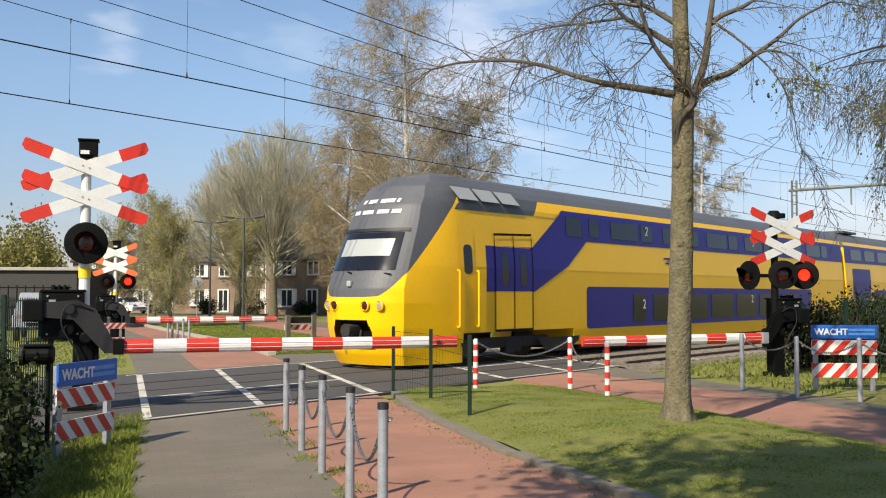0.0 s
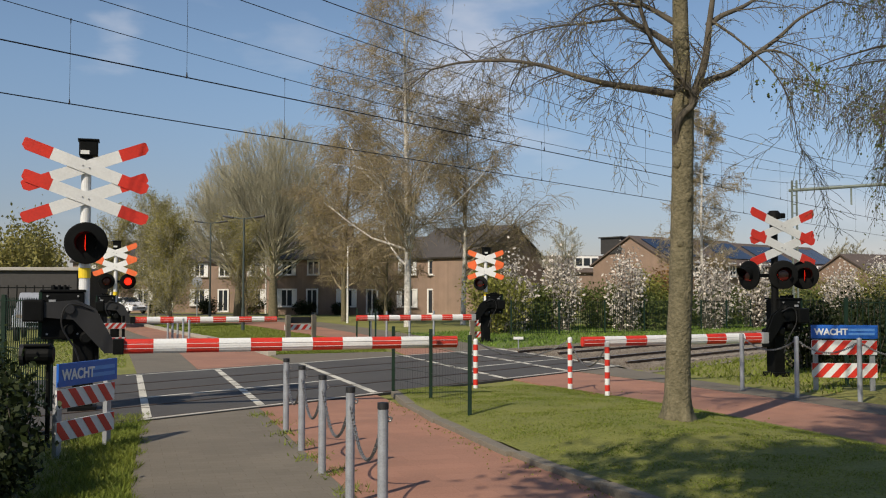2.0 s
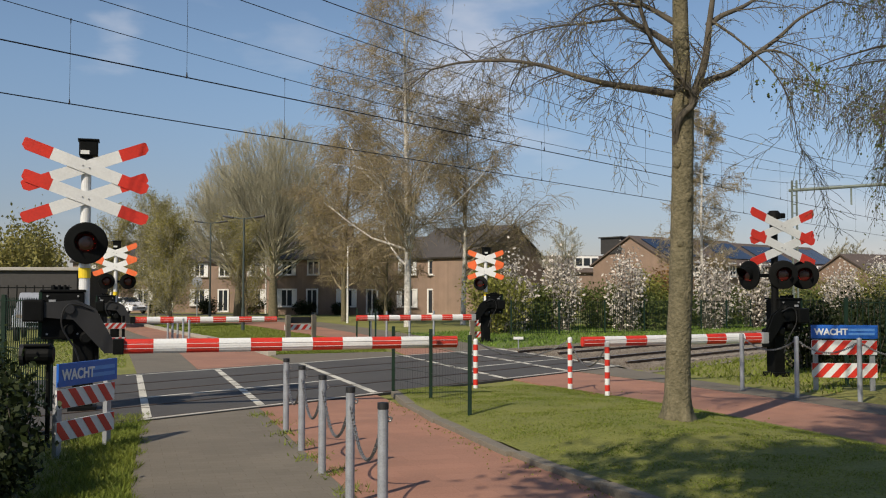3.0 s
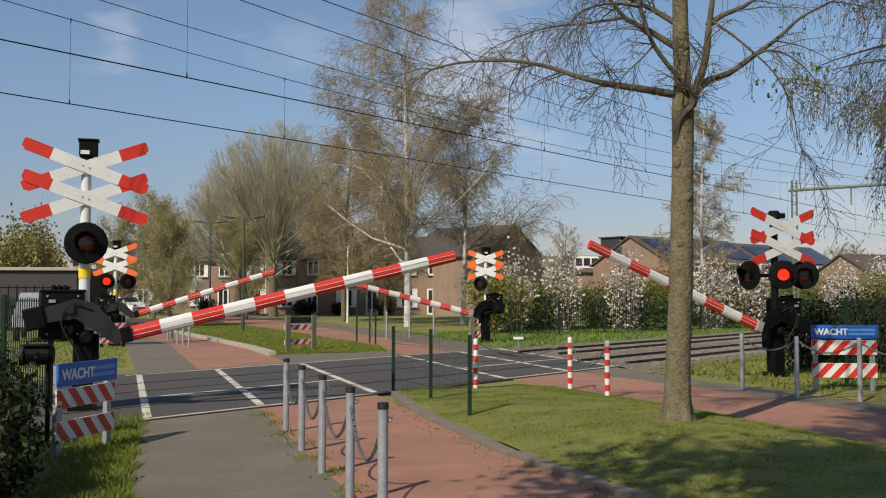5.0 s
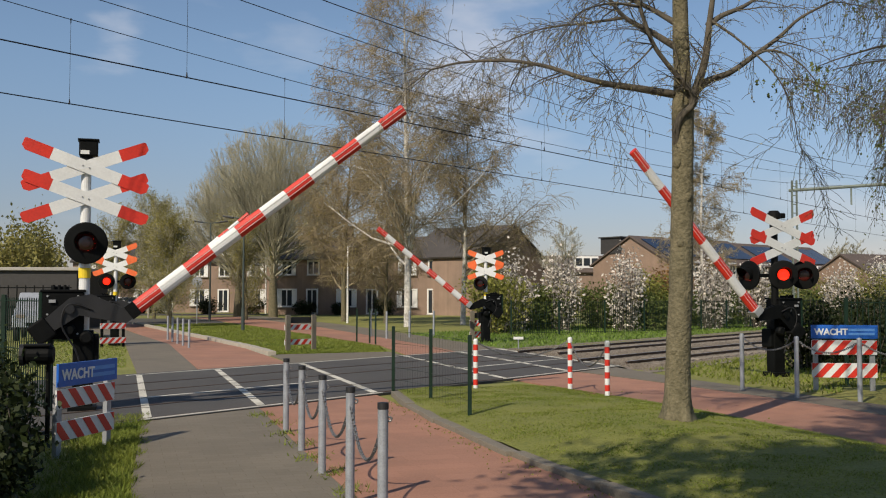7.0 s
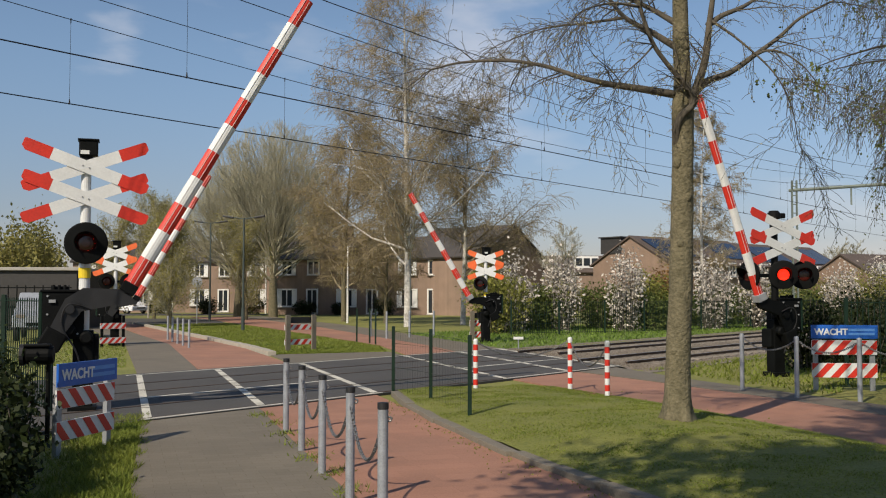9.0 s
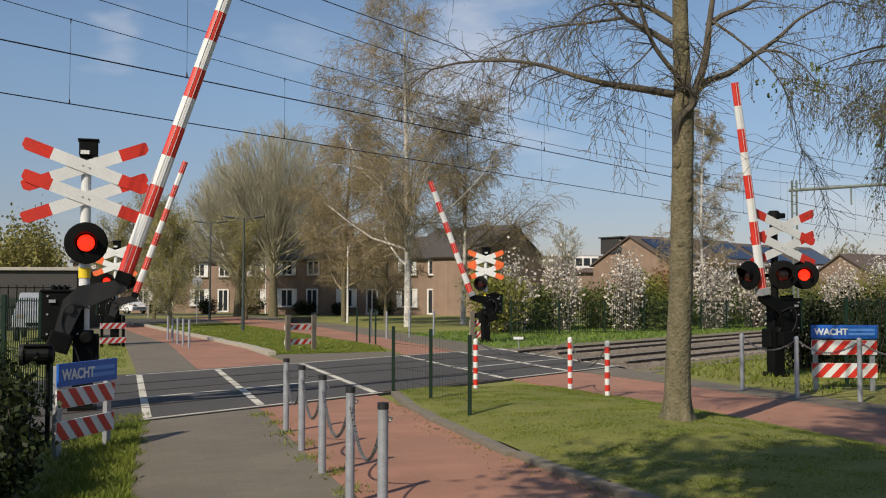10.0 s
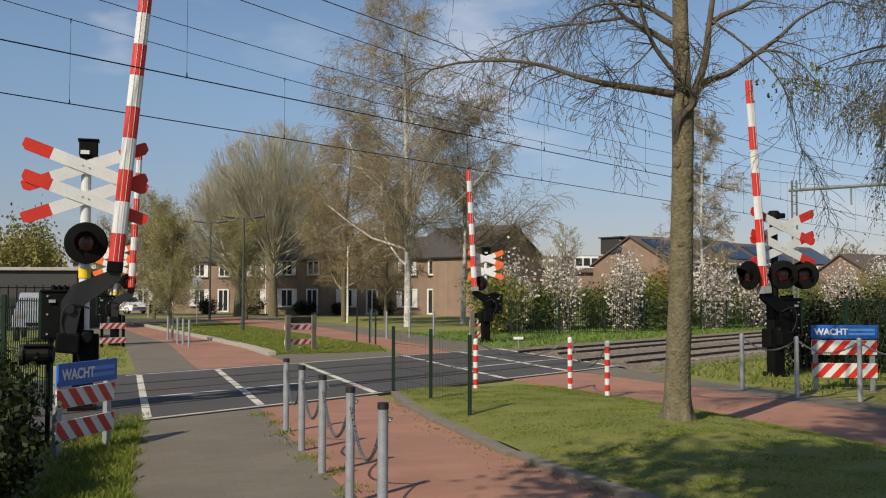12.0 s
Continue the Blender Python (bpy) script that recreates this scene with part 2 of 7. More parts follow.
M["car_white"] = mat("white_car_paint", (0.78, 0.78, 0.78), 0.18, vary=0.03, bump=0.0)
M["glass_dark"] = mat("dark_car_glass", (0.012, 0.014, 0.017), 0.06, vary=0.1, bump=0.0, spec=0.8)
M["tyre"] = mat("tyre_rubber", (0.015, 0.015, 0.015), 0.9, vary=0.2, bump=0.1)
M["rim"] = mat("alloy_rim", (0.45, 0.45, 0.46), 0.35, metal=0.8, vary=0.1, bump=0.0)
M["train_yellow"] = mat("yellow_train_paint", (0.92, 0.52, 0.003), 0.32, vary=0.05, scale=0.7, fine=14.0, bump=0.02, grime=0.06, spec=0.3)
M["train_blue"] = mat("dark_blue_train_paint", (0.020, 0.014, 0.20), 0.4, vary=0.08, scale=0.7, fine=14.0, bump=0.02, grime=0.05, spec=0.25)
M["train_grey"] = mat("grey_train_roof", (0.085, 0.090, 0.100), 0.55, vary=0.15, scale=0.7, fine=14.0, bump=0.05, grime=0.2)
M["train_glass"] = mat("train_window_glass", (0.010, 0.012, 0.018), 0.12, vary=0.15, scale=0.6, bump=0.0, spec=0.35)
M["blind"] = mat("pale_window_blind", (0.34, 0.36, 0.35), 0.35, vary=0.06, scale=0.8, bump=0.0)
M["under"] = mat("underframe_dirt", (0.022, 0.019, 0.016), 0.85, vary=0.4, scale=3.0, bump=0.4)
M["headlight"] = mat("lamp_glass", (0.30, 0.26, 0.22), 0.15, vary=0.2, bump=0.0)


# ---- mesh helpers ----
def box(bm, size, at=(0, 0, 0), turn=(0, 0, 0), bevel=0.0, m=None):
    r = bmesh.ops.create_cube(bm, size=1.0)
    vs = r["verts"]
    mm = Matrix.LocRotScale(at, Euler([radians(a) for a in turn]), size)
    if m is not None:
        mm = m @ mm
    bmesh.ops.transform(bm, matrix=mm, verts=vs)
    if bevel:
        es = {e for v in vs for e in v.link_edges}
        bmesh.ops.bevel(bm, geom=list(es), offset=bevel, segments=2, affect="EDGES", profile=0.6)
    return vs


def tube(bm, p0, p1, r0, r1=None, n=12, caps=True):
    p0, p1 = Vector(p0), Vector(p1)
    d = p1 - p0
    q = d.to_track_quat("Z", "Y").to_matrix().to_4x4()
    r = bmesh.ops.create_cone(bm, cap_ends=caps, segments=n, radius1=r0, radius2=r0 if r1 is None else r1, depth=d.length)
    bmesh.ops.transform(bm, matrix=Matrix.Translation((p0 + p1) / 2) @ q, verts=r["verts"])
    return r["verts"]


def lathe(bm, profile, n=16, m=None):
    """profile: (radius, z) pairs, turned about z."""
    rings = []
    for rad, z in profile:
        rings.append([bm.verts.new((rad * math.cos(2 * math.pi * i / n), rad * math.sin(2 * math.pi * i / n), z)) for i in range(n)])
    for a, b in zip(rings, rings[1:]):
        for i in range(n):
            bm.faces.new((a[i], a[(i + 1) % n], b[(i + 1) % n], b[i]))
    if m is not None:
        bmesh.ops.transform(bm, matrix=m, verts=[v for r in rings for v in r])
    return rings


def prism(bm, pts, z0, z1):
    """A flat polygon in x, y raised from z0 to z1."""
    lo = [bm.verts.new((p[0], p[1], z0)) for p in pts]
    hi = [bm.verts.new((p[0], p[1], z1)) for p in pts]
    bm.faces.new(hi)
    bm.faces.new(lo[::-1])
    for i in range(len(pts)):
        j = (i + 1) % len(pts)
        bm.faces.new((lo[i], lo[j], hi[j], hi[i]))


def finish(name, bm, material, smooth=False):
    bmesh.ops.recalc_face_normals(bm, faces=bm.faces)
    me = bpy.data.meshes.new(name)
    bm.to_mesh(me)
    bm.free()
    me.materials.append(material)
    if smooth:
        me.polygons.foreach_set("use_smooth", [True] * len(me.polygons))
    return me


def part(name, bm, material, parent, label="", smooth=False):
    ob = new(name, finish(name, bm, material, smooth))
    ob.parent = parent
    if label:
        tagged(ob, label)
    return ob


def piece(name, me, parent, m):
    ob = new(name, me)
    ob.parent = parent
    ob.matrix_basis = m
    return ob


def thing(name, m, label, category, group=""):
    ob = new(name)
    ob.empty_display_size = 0.2
    ob.matrix_basis = m
    return tagged(ob, label, category, group)


def single(name, bm, material, label="", category="", group="", kind="", smooth=False, m=None):
    ob = new(name, finish(name, bm, material, smooth))
    if m is not None:
        ob.matrix_basis = m
    return tagged(ob, label, category, group, kind)


def fast_mesh(name, verts, faces, material):
    """verts: n x 3; faces: m x k, all of one size."""
    verts, faces = np.asarray(verts, dtype=np.float32), np.asarray(faces, dtype=np.int32)
    me = bpy.data.meshes.new(name)
    k = faces.shape[1]
    me.vertices.add(len(verts))
    me.vertices.foreach_set("co", verts.ravel())
    me.loops.add(faces.size)
    me.loops.foreach_set("vertex_index", faces.ravel())
    me.polygons.add(len(faces))
    me.polygons.foreach_set("loop_start", np.arange(0, faces.size, k, dtype=np.int32))
    me.update(calc_edges=True)
    me.materials.append(material)
    return me


def sticks_mesh(name, segs, material, n=4):
    """Tapered sticks; segs: rows of x0 y0 z0 x1 y1 z1 r0 r1."""
    s = np.asarray(segs, dtype=np.float64)
    d = s[:, 3:6] - s[:, :3]
    d /= np.linalg.norm(d, axis=1, keepdims=True) + 1e-9
    ref = np.where(np.abs(d[:, 2:3]) > 0.9, np.array([[1.0, 0, 0]]), np.array([[0, 0, 1.0]]))
    u = np.cross(d, ref)
    u /= np.linalg.norm(u, axis=1, keepdims=True) + 1e-9
    w = np.cross(d, u)
    vs = []
    for end, rad in ((s[:, :3], s[:, 6:7]), (s[:, 3:6], s[:, 7:8])):
        for i in range(n):
            a = 2 * math.pi * i / n
            vs.append(end + (u * math.cos(a) + w * math.sin(a)) * rad)
    verts = np.stack(vs, axis=1).reshape(-1, 3)
    base = (np.arange(len(s)) * 2 * n)[:, None]
    quads = np.concatenate([base + np.array([[i, (i + 1) % n, n + (i + 1) % n, n + i]]) for i in range(n)], axis=0)
    return fast_mesh(name, verts, quads, material)


def bend(points, steps):
    """A smooth line through the given points."""
    p = [np.array(q, float) for q in points]
    p = [2 * p[0] - p[1]] + p + [2 * p[-1] - p[-2]]
    out = []
    for i in range(1, len(p) - 2):
        for k in range(steps):
            u = k / steps
            out.append(0.5 * (2 * p[i] + (p[i + 1] - p[i - 1]) * u + (2 * p[i - 1] - 5 * p[i] + 4 * p[i + 1] - p[i + 2]) * u * u + (3 * p[i] - p[i - 1] - 3 * p[i + 1] + p[i + 2]) * u ** 3))
    return out + [p[-2]]


def leaves_mesh(name, centres, size, material, rng, up=0.3, stretch=1.6):
    """One small folded leaf (two triangles as a quad) at each centre."""
    c = np.asarray(centres)
    k = len(c)
    a = rng.normal(size=(k, 3))
    a /= np.linalg.norm(a, axis=1, keepdims=True)
    b = rng.normal(size=(k, 3))
    b[:, 2] += up
    b -= a * (a * b).sum(1, keepdims=True)
    b /= np.linalg.norm(b, axis=1, keepdims=True)
    sz = size * (0.6 + 0.8 * rng.random((k, 1)))
    verts = np.stack([c - a * sz * stretch * 0.5, c + b * sz * 0.45, c + a * sz * stretch * 0.5, c - b * sz * 0.45], axis=1).reshape(-1, 3)
    return fast_mesh(name, verts, np.arange(4 * k).reshape(-1, 4), material)


# ---- ground, paths, crossing ----
def sheet(pts, z0, z1, name, material, kind="structure", label="", cat=""):
    bm = bmesh.new()
    prism(bm, pts, z0, z1)
    return single(name, bm, material, label, cat, kind=kind)


def build_ground():
    bm = bmesh.new()
    bmesh.ops.create_grid(bm, x_segments=60, y_segments=60, size=1.0)
    for v in bm.verts:
        x, y = v.co.x, v.co.y
        v.co = (math.copysign(abs(x) ** 2.4, x) * 1500, math.copysign(abs(y) ** 2.4, y) * 1500, -0.03)
    single("ground", bm, M["grass"], "short spring grass with bare patches", "ground", kind="structure")


def strip(name, r_left, r_right, s_list, z, material, label, cat="path"):
    """A paved strip; r_left and r_right: lists of offsets at the stations s_list."""
    pts = [road(r, s)[:2] for r, s in zip(r_left, s_list)] + [road(r, s)[:2] for r, s in zip(r_right[::-1], s_list[::-1])]
    return sheet(pts, z - 0.16, z, name, material, label=label, cat=cat)


def deck_a(t, r):
    """How far along the track offset t the path offset r is met."""
    return (r - t * NT.dot(NR)) / UT.dot(NR)


NEAR_EDGE, FAR_EDGE = 12.25, 19.6


def line_mesh(p, q, width, name="road_marking", dash=None):
    """White paint from p to q; dash: (length, gap)."""
    d = (q - p)
    ln = d.length
    d.normalize()
    side = Vector((-d.y, d.x, 0)) * width / 2
    bm = bmesh.new()
    a = 0.0
    while a < ln - 0.05:
        b = min(ln, a + (dash[0] if dash else ln))
        prism(bm, [(p + d * a + side)[:2], (p + d * b + side)[:2], (p + d * b - side)[:2], (p + d * a - side)[:2]], 0.0, 0.026)
        a = b + (dash[1] if dash else 1.0)
    return single(name, bm, M["white_line"], "worn white road marking on the asphalt", "road marking", kind="structure")


def build_paths():
    ss = cross_s
    # path beside the camera: grey pavers and red cycle lane
    strip("pavement_1", [0.05, 0.10, 0.35], [1.95, 2.0, 2.10], [-6, 10, ss(1.2, NEAR_EDGE) + 1.2], 0.0, M["grey_paver"], "grey concrete pavers with weeds in the joints")
    strip("cycle_path_1", [1.96, 2.01, 2.11], [4.25, 4.22, 4.40], [-6, 10, ss(3.2, NEAR_EDGE) + 1.4], -0.004, M["red_paver"], "worn red cycle path with cracked surface")
    strip("pavement_2", [0.35, 0.1, -1.0, -2.4], [1.75, 1.6, 0.5, -0.8], [ss(1.2, FAR_EDGE) - 1.5, 37, 48, 62], 0.0, M["grey_paver"], "grey pavement behind the tracks")
    strip("cycle_path_2", [1.76, 1.61, 0.51, -0.79], [4.25, 3.85, 2.1, 0.6], [ss(3.2, FAR_EDGE) - 1.5, 35, 49, 62], -0.004, M["red_paver"], "red cycle path behind the tracks")
    sheet([road(r, q)[:2] for r, q in ((4.26, ss(4.26, FAR_EDGE) - 0.3), (7.99, ss(7.99, FAR_EDGE) - 0.3), (8.0, 30.4), (4.2, 29.9))], -0.16, -0.006, "pavement_5", M["grey_paver"], label="grey paved edge between the crossing and the grass island", cat="path")
    strip("cycle_path_3", [9.3, 8.75, 8.65, 8.1, 7.8], [11.2, 10.9, 11.0, 10.6, 10.0], [3, 10, 14, 18, ss(8.8, NEAR_EDGE) + 2.2], -0.004, M["red_paver"], "worn red cycle path beside the lawn")
    strip("pavement_3", [11.2, 10.9, 11.0, 10.6, 10.0], [12.9, 12.4, 11.9, 11.6, 11.75], [3, 10, 14, 18.5, ss(10.8, NEAR_EDGE) + 1.6], 0.0, M["grey_paver"], "grey asphalt footpath beside the railway")
    strip("cycle_path_4", [8.0, 8.7, 8.0, 7.06, 5.0], [10.0, 10.3, 10.3, 10.2, 8.5], [ss(8.8, FAR_EDGE) - 1.5, 34, 45, 57.7, 80], -0.004, M["red_paver"], "red cycle path between grass strips")
    strip("pavement_4", [10.01, 10.31, 10.31, 10.21, 8.51], [11.9, 12.2, 12.4, 12.4, 11.0], [ss(10.8, FAR_EDGE) - 1.5, 34, 45, 57.7, 80], 0.0, M["grey_paver"], "grey footpath between grass strips")
    # side streets before the houses
    sheet([(-60, 60), (-17, 58.5), (-13.8, 62.0), (-15.5, 72), (-60, 77)], -0.16, -0.008, "road_1", M["asphalt"], label="narrow residential street", cat="road")
    sheet([(-60, 80), (-18, 84), (-14, 90), (-60, 92)], -0.16, -0.010, "road_2", M["asphalt"], label="residential street before the houses", cat="road")
    # asphalt over the tracks
    a0, a1 = road(0.0, ss(0.0, NEAR_EDGE)), road(12.0, ss(12.0, NEAR_EDGE))
    b0, b1 = road(-0.2, ss(-0.2, FAR_EDGE)), road(11.9, ss(11.9, FAR_EDGE - 0.5))
    p = [road(-3.2, ss(-3.2, NEAR_EDGE)), a1, b1, road(-3.2, ss(-3.2, FAR_EDGE))]
    sheet([v[:2] for v in p], -0.18, 0.018, "crossing_deck", M["asphalt"], label="patched dark asphalt between the rails", cat="crossing")
    for r, dash, w in ((0.36, (1.35, 0.14), 0.125), (2.15, (1.05, 0.18), 0.13), (4.40, (1.3, 0.12), 0.13), (7.80, (0.9, 0.30), 0.13), (9.98, (0.9, 0.30), 0.13), (11.75, (1.2, 0.25), 0.13)):
        line_mesh(road(r, ss(r, NEAR_EDGE + 0.1)), road(r, ss(r, FAR_EDGE - 0.6)), w, dash=dash)
    for t, r0, r1, w in ((NEAR_EDGE + 0.06, 0.3, 4.5, 0.10), (NEAR_EDGE + 0.06, 7.75, 11.9, 0.08), (14.85, 0.4, 4.3, 0.09), (14.85, 7.8, 11.8, 0.08), (FAR_EDGE - 0.45, 0.1, 12.0, 0.09)):
        line_mesh(road(r0, ss(r0, t)), road(r1, ss(r1, t)), w)
    # flangeways: dark grooves and rail heads flush in the deck
    for c in (NEAR_TRACK, FAR_TRACK):
        for side in (-1, 1):
            t = c + side * GAUGE / 2
            line = line_mesh(track(t, deck_a(t, -3.1)), track(t, deck_a(t, 11.9)), 0.06, "rail_head")
            line.data.materials[0] = M["rail"]
            line["label"] = "rail head flush in the asphalt"
            line["category"] = "rail"


KERB = [(4.72, 17.4), (4.45, 15.6), (4.30, 13.8), (4.22, 11.4), (4.28, 9.2), (4.36, 7.9), (4.5, 5.0), (4.6, 0.0), (4.6, -4.0)]


def along(points, step):
    """Points at even steps along a polyline."""
    out, carry = [], 0.0
    for p, q in zip(points, points[1:]):
        d = (q - p).length
        a = carry
        while a < d:
            out.append((p.lerp(q, a / d), (q - p).normalized()))
            a += step
        carry = a - d
    return out


def kerb_row(name, points, width, height, length, label, material="kerb"):
    top = tagged(new(name), label, "kerb", kind="structure")
    bm = bmesh.new()
    box(bm, (length - 0.015, width, height + 0.15), (0, 0, height / 2 - 0.075), bevel=0.012)
    me = finish("kerb_stone", bm, M[material])
    rng = random.Random(5)
    for p, d in along(points, length):
        c = p + d * length / 2
        piece("kerb_stone", me, top, pose(c.x, c.y, c.z + rng.uniform(-0.008, 0.008), 0, rng.uniform(-0.6, 0.6), math.degrees(math.atan2(d.y, d.x)) + rng.uniform(-1, 1)))


def lawn_height(r, s):
    mound = 0.15 * math.sin(math.pi * min(1.0, max(0.0, (r - 4.3) / 4.4))) * min(1.0, max(0.0, (16.6 - s) / 4.0))
    return 0.05 + mound + 0.035 * noise.noise((r * 0.5, s * 0.5, 0)) + 0.02 * noise.noise((r * 2, s * 2, 3))


def build_lawn():
    bm = bmesh.new()
    rows = []
    for i in range(45):
        s = -4 + i * 0.5
        left = np.interp(s, [k[1] for k in KERB[::-1]], [k[0] for k in KERB[::-1]]) + 0.06
        right = np.interp(s, [3, 10, 14, 18], [9.3, 8.75, 8.65, 8.1])
        if s > 15.0:
            right = min(right, 8.1)
        limit = [left + (right - left) * j / 16 for j in range(17)]
        row = []
        for r in limit:
            top = min(s, cross_s(r, NEAR_EDGE) - 0.1)
            h = lawn_height(r, top) * min(1.0, 0.15 + (right - r) / 0.8)
            row.append(bm.verts.new(road(r, top, h)))
        rows.append(row)
    for a, b in zip(rows, rows[1:]):
        for j in range(16):
            if len({a[j], a[j + 1], b[j + 1], b[j]}) == 4:
                bm.faces.new((a[j], a[j + 1], b[j + 1], b[j]))
    single("lawn", bm, M["lawn"], "mown lawn with moss and dry patches", "lawn", kind="structure", smooth=True)


def grass_patch(name, pts, height, material, rng, width=0.012, lean=0.5):
    """Blades as narrow triangles at the given base points."""
    p = np.asarray(pts)
    k = len(p)
    ang = rng.random(k) * 2 * math.pi
    h = height * (0.4 + 0.9 * rng.random(k))
    w = width * (0.6 + 0.8 * rng.random(k))
    side = np.stack([np.cos(ang), np.sin(ang), np.zeros(k)], axis=1) * w[:, None]
    tip = p + np.stack([rng.normal(size=k) * lean * h, rng.normal(size=k) * lean * h, h], axis=1)
    verts = np.stack([p - side, p + side, tip], axis=1).reshape(-1, 3)
    me = fast_mesh(name, verts, np.arange(3 * k).reshape(-1, 3), material)
    return new(name, me)


def build_grass():
    rng = np.random.default_rng(3)
    pts = []
    for _ in range(110000):
        s = 5.5 + 12.5 * rng.random() ** 1.3
        left = np.interp(s, [k[1] for k in KERB[::-1]], [k[0] for k in KERB[::-1]]) + 0.1
        right = np.interp(s, [3, 10, 14, 18], [9.3, 8.75, 8.65, 8.1]) - 0.02
        r = left + (right - left) * rng.random()
        if s > cross_s(r, NEAR_EDGE) - 0.2 or noise.noise((r * 1.3, s * 1.3, 7)) + 0.75 < rng.random() * 0.8:
            continue
        pts.append(road(r, s, lawn_height(r, s) * min(1.0, 0.15 + (right - r) / 0.8) - 0.005))
    tagged(grass_patch("lawn_grass", pts, 0.019, M["blade"], rng, 0.006, 0.9), "short mown grass blades", "grass", kind="stuff")
    pts = []
    for _ in range(14000):
        s = 6.5 + 9.0 * rng.random()
        edge = np.interp(s, [6, 10, 15.5], [0.05, 0.1, 0.35])
        r = edge - abs(rng.normal()) * 0.45
        pts.append(road(r + 0.06 * math.sin(s * 7), s, -0.03))
    tagged(grass_patch("verge_grass", pts, 0.085, M["blade"], rng, 0.008, 0.7), "long unmown verge grass", "grass", kind="stuff")
    near, far = [], []
    for _ in range(42000):
        if rng.random() < 0.4:
            t, a = rng.uniform(6.0, 11.4), rng.uniform(12, 60)
        else:
            t, a = rng.uniform(19.4, 30.0), rng.uniform(20, 90)
        p = track(t, a, -0.03)
        if p.dot(NR) < 12.3:
            continue
        (near if t < 15 else far).append(p)
    tagged(grass_patch("railway_grass", near, 0.10, M["blade"], rng, 0.02, 0.7), "dry rough grass beside the near track", "grass", kind="stuff")
    tagged(grass_patch("bank_grass", far, 0.13, M["blade_fresh"], rng, 0.03, 0.6), "fresh green grass beyond the tracks", "grass", kind="stuff")
    sheet([track(19.5, 24.5)[:2], track(19.5, 95)[:2], track(30.5, 95)[:2], track(30.5, 34)[:2], track(24.0, 28.4)[:2]], -0.1, -0.02, "grass_bank", M["bank"], label="green grass bank beyond the tracks", cat="grass")
    pts = []
    for _ in range(60000):
        s, r = 30.3 + 32 * rng.random() ** 1.6, rng.uniform(1.0, 8.7)
        if r < np.interp(s, [34, 41, 49, 62], [4.15, 3.4, 2.4, 1.0]) or r > np.interp(s, [30.5, 34, 45, 57.7, 64], [8.0, 8.65, 7.95, 7.0, 6.0]) or s < 29.9 + 0.13 * (r - 4.2):
            continue
        pts.append(road(r, s, -0.03))
    for _ in range(5000):
        s, r = rng.uniform(26, 45), rng.uniform(-3.0, 0.1)
        if s > cross_s(r, FAR_EDGE) + 1.5:
            pts.append(road(r, s, -0.03))
    tagged(grass_patch("far_verge_grass", pts, 0.055, M["blade"], rng, 0.016, 0.8), "yellow-green verge grass behind the tracks", "grass", kind="stuff")
    cs = []
    for _ in range(260):
        s = rng.uniform(6.5, 16.5)
        r = np.interp(s, [k[1] for k in KERB[::-1]], [k[0] for k in KERB[::-1]]) - 0.12 - abs(rng.normal()) * 0.18
        cs.append(road(r, s, 0.004 + 0.008 * rng.random()))
    for _ in range(260):
        cs.append(road(rng.uniform(4.6, 8.6), rng.uniform(6, 16), 0.10))
    tagged(new("leaf_litter", leaves_mesh("leaf_litter", cs, 0.018, M["leaf_olive"], rng, up=6.0)), "dry brown leaf litter along the kerb", "leaf litter", kind="stuff")
    pts = []
    for k in range(9):
        c = road(2.05 + 0.05 * math.sin(k * 3), 7 + k * 1.0)
        for _ in range(90):
            pts.append(c + Vector((rng.normal() * 0.10, rng.normal() * 0.16, 0.0)))
    tagged(grass_patch("path_weeds", pts, 0.05, M["blade"], rng, 0.008, 0.8), "weeds in the joint between path and cycle lane", "grass", kind="stuff")


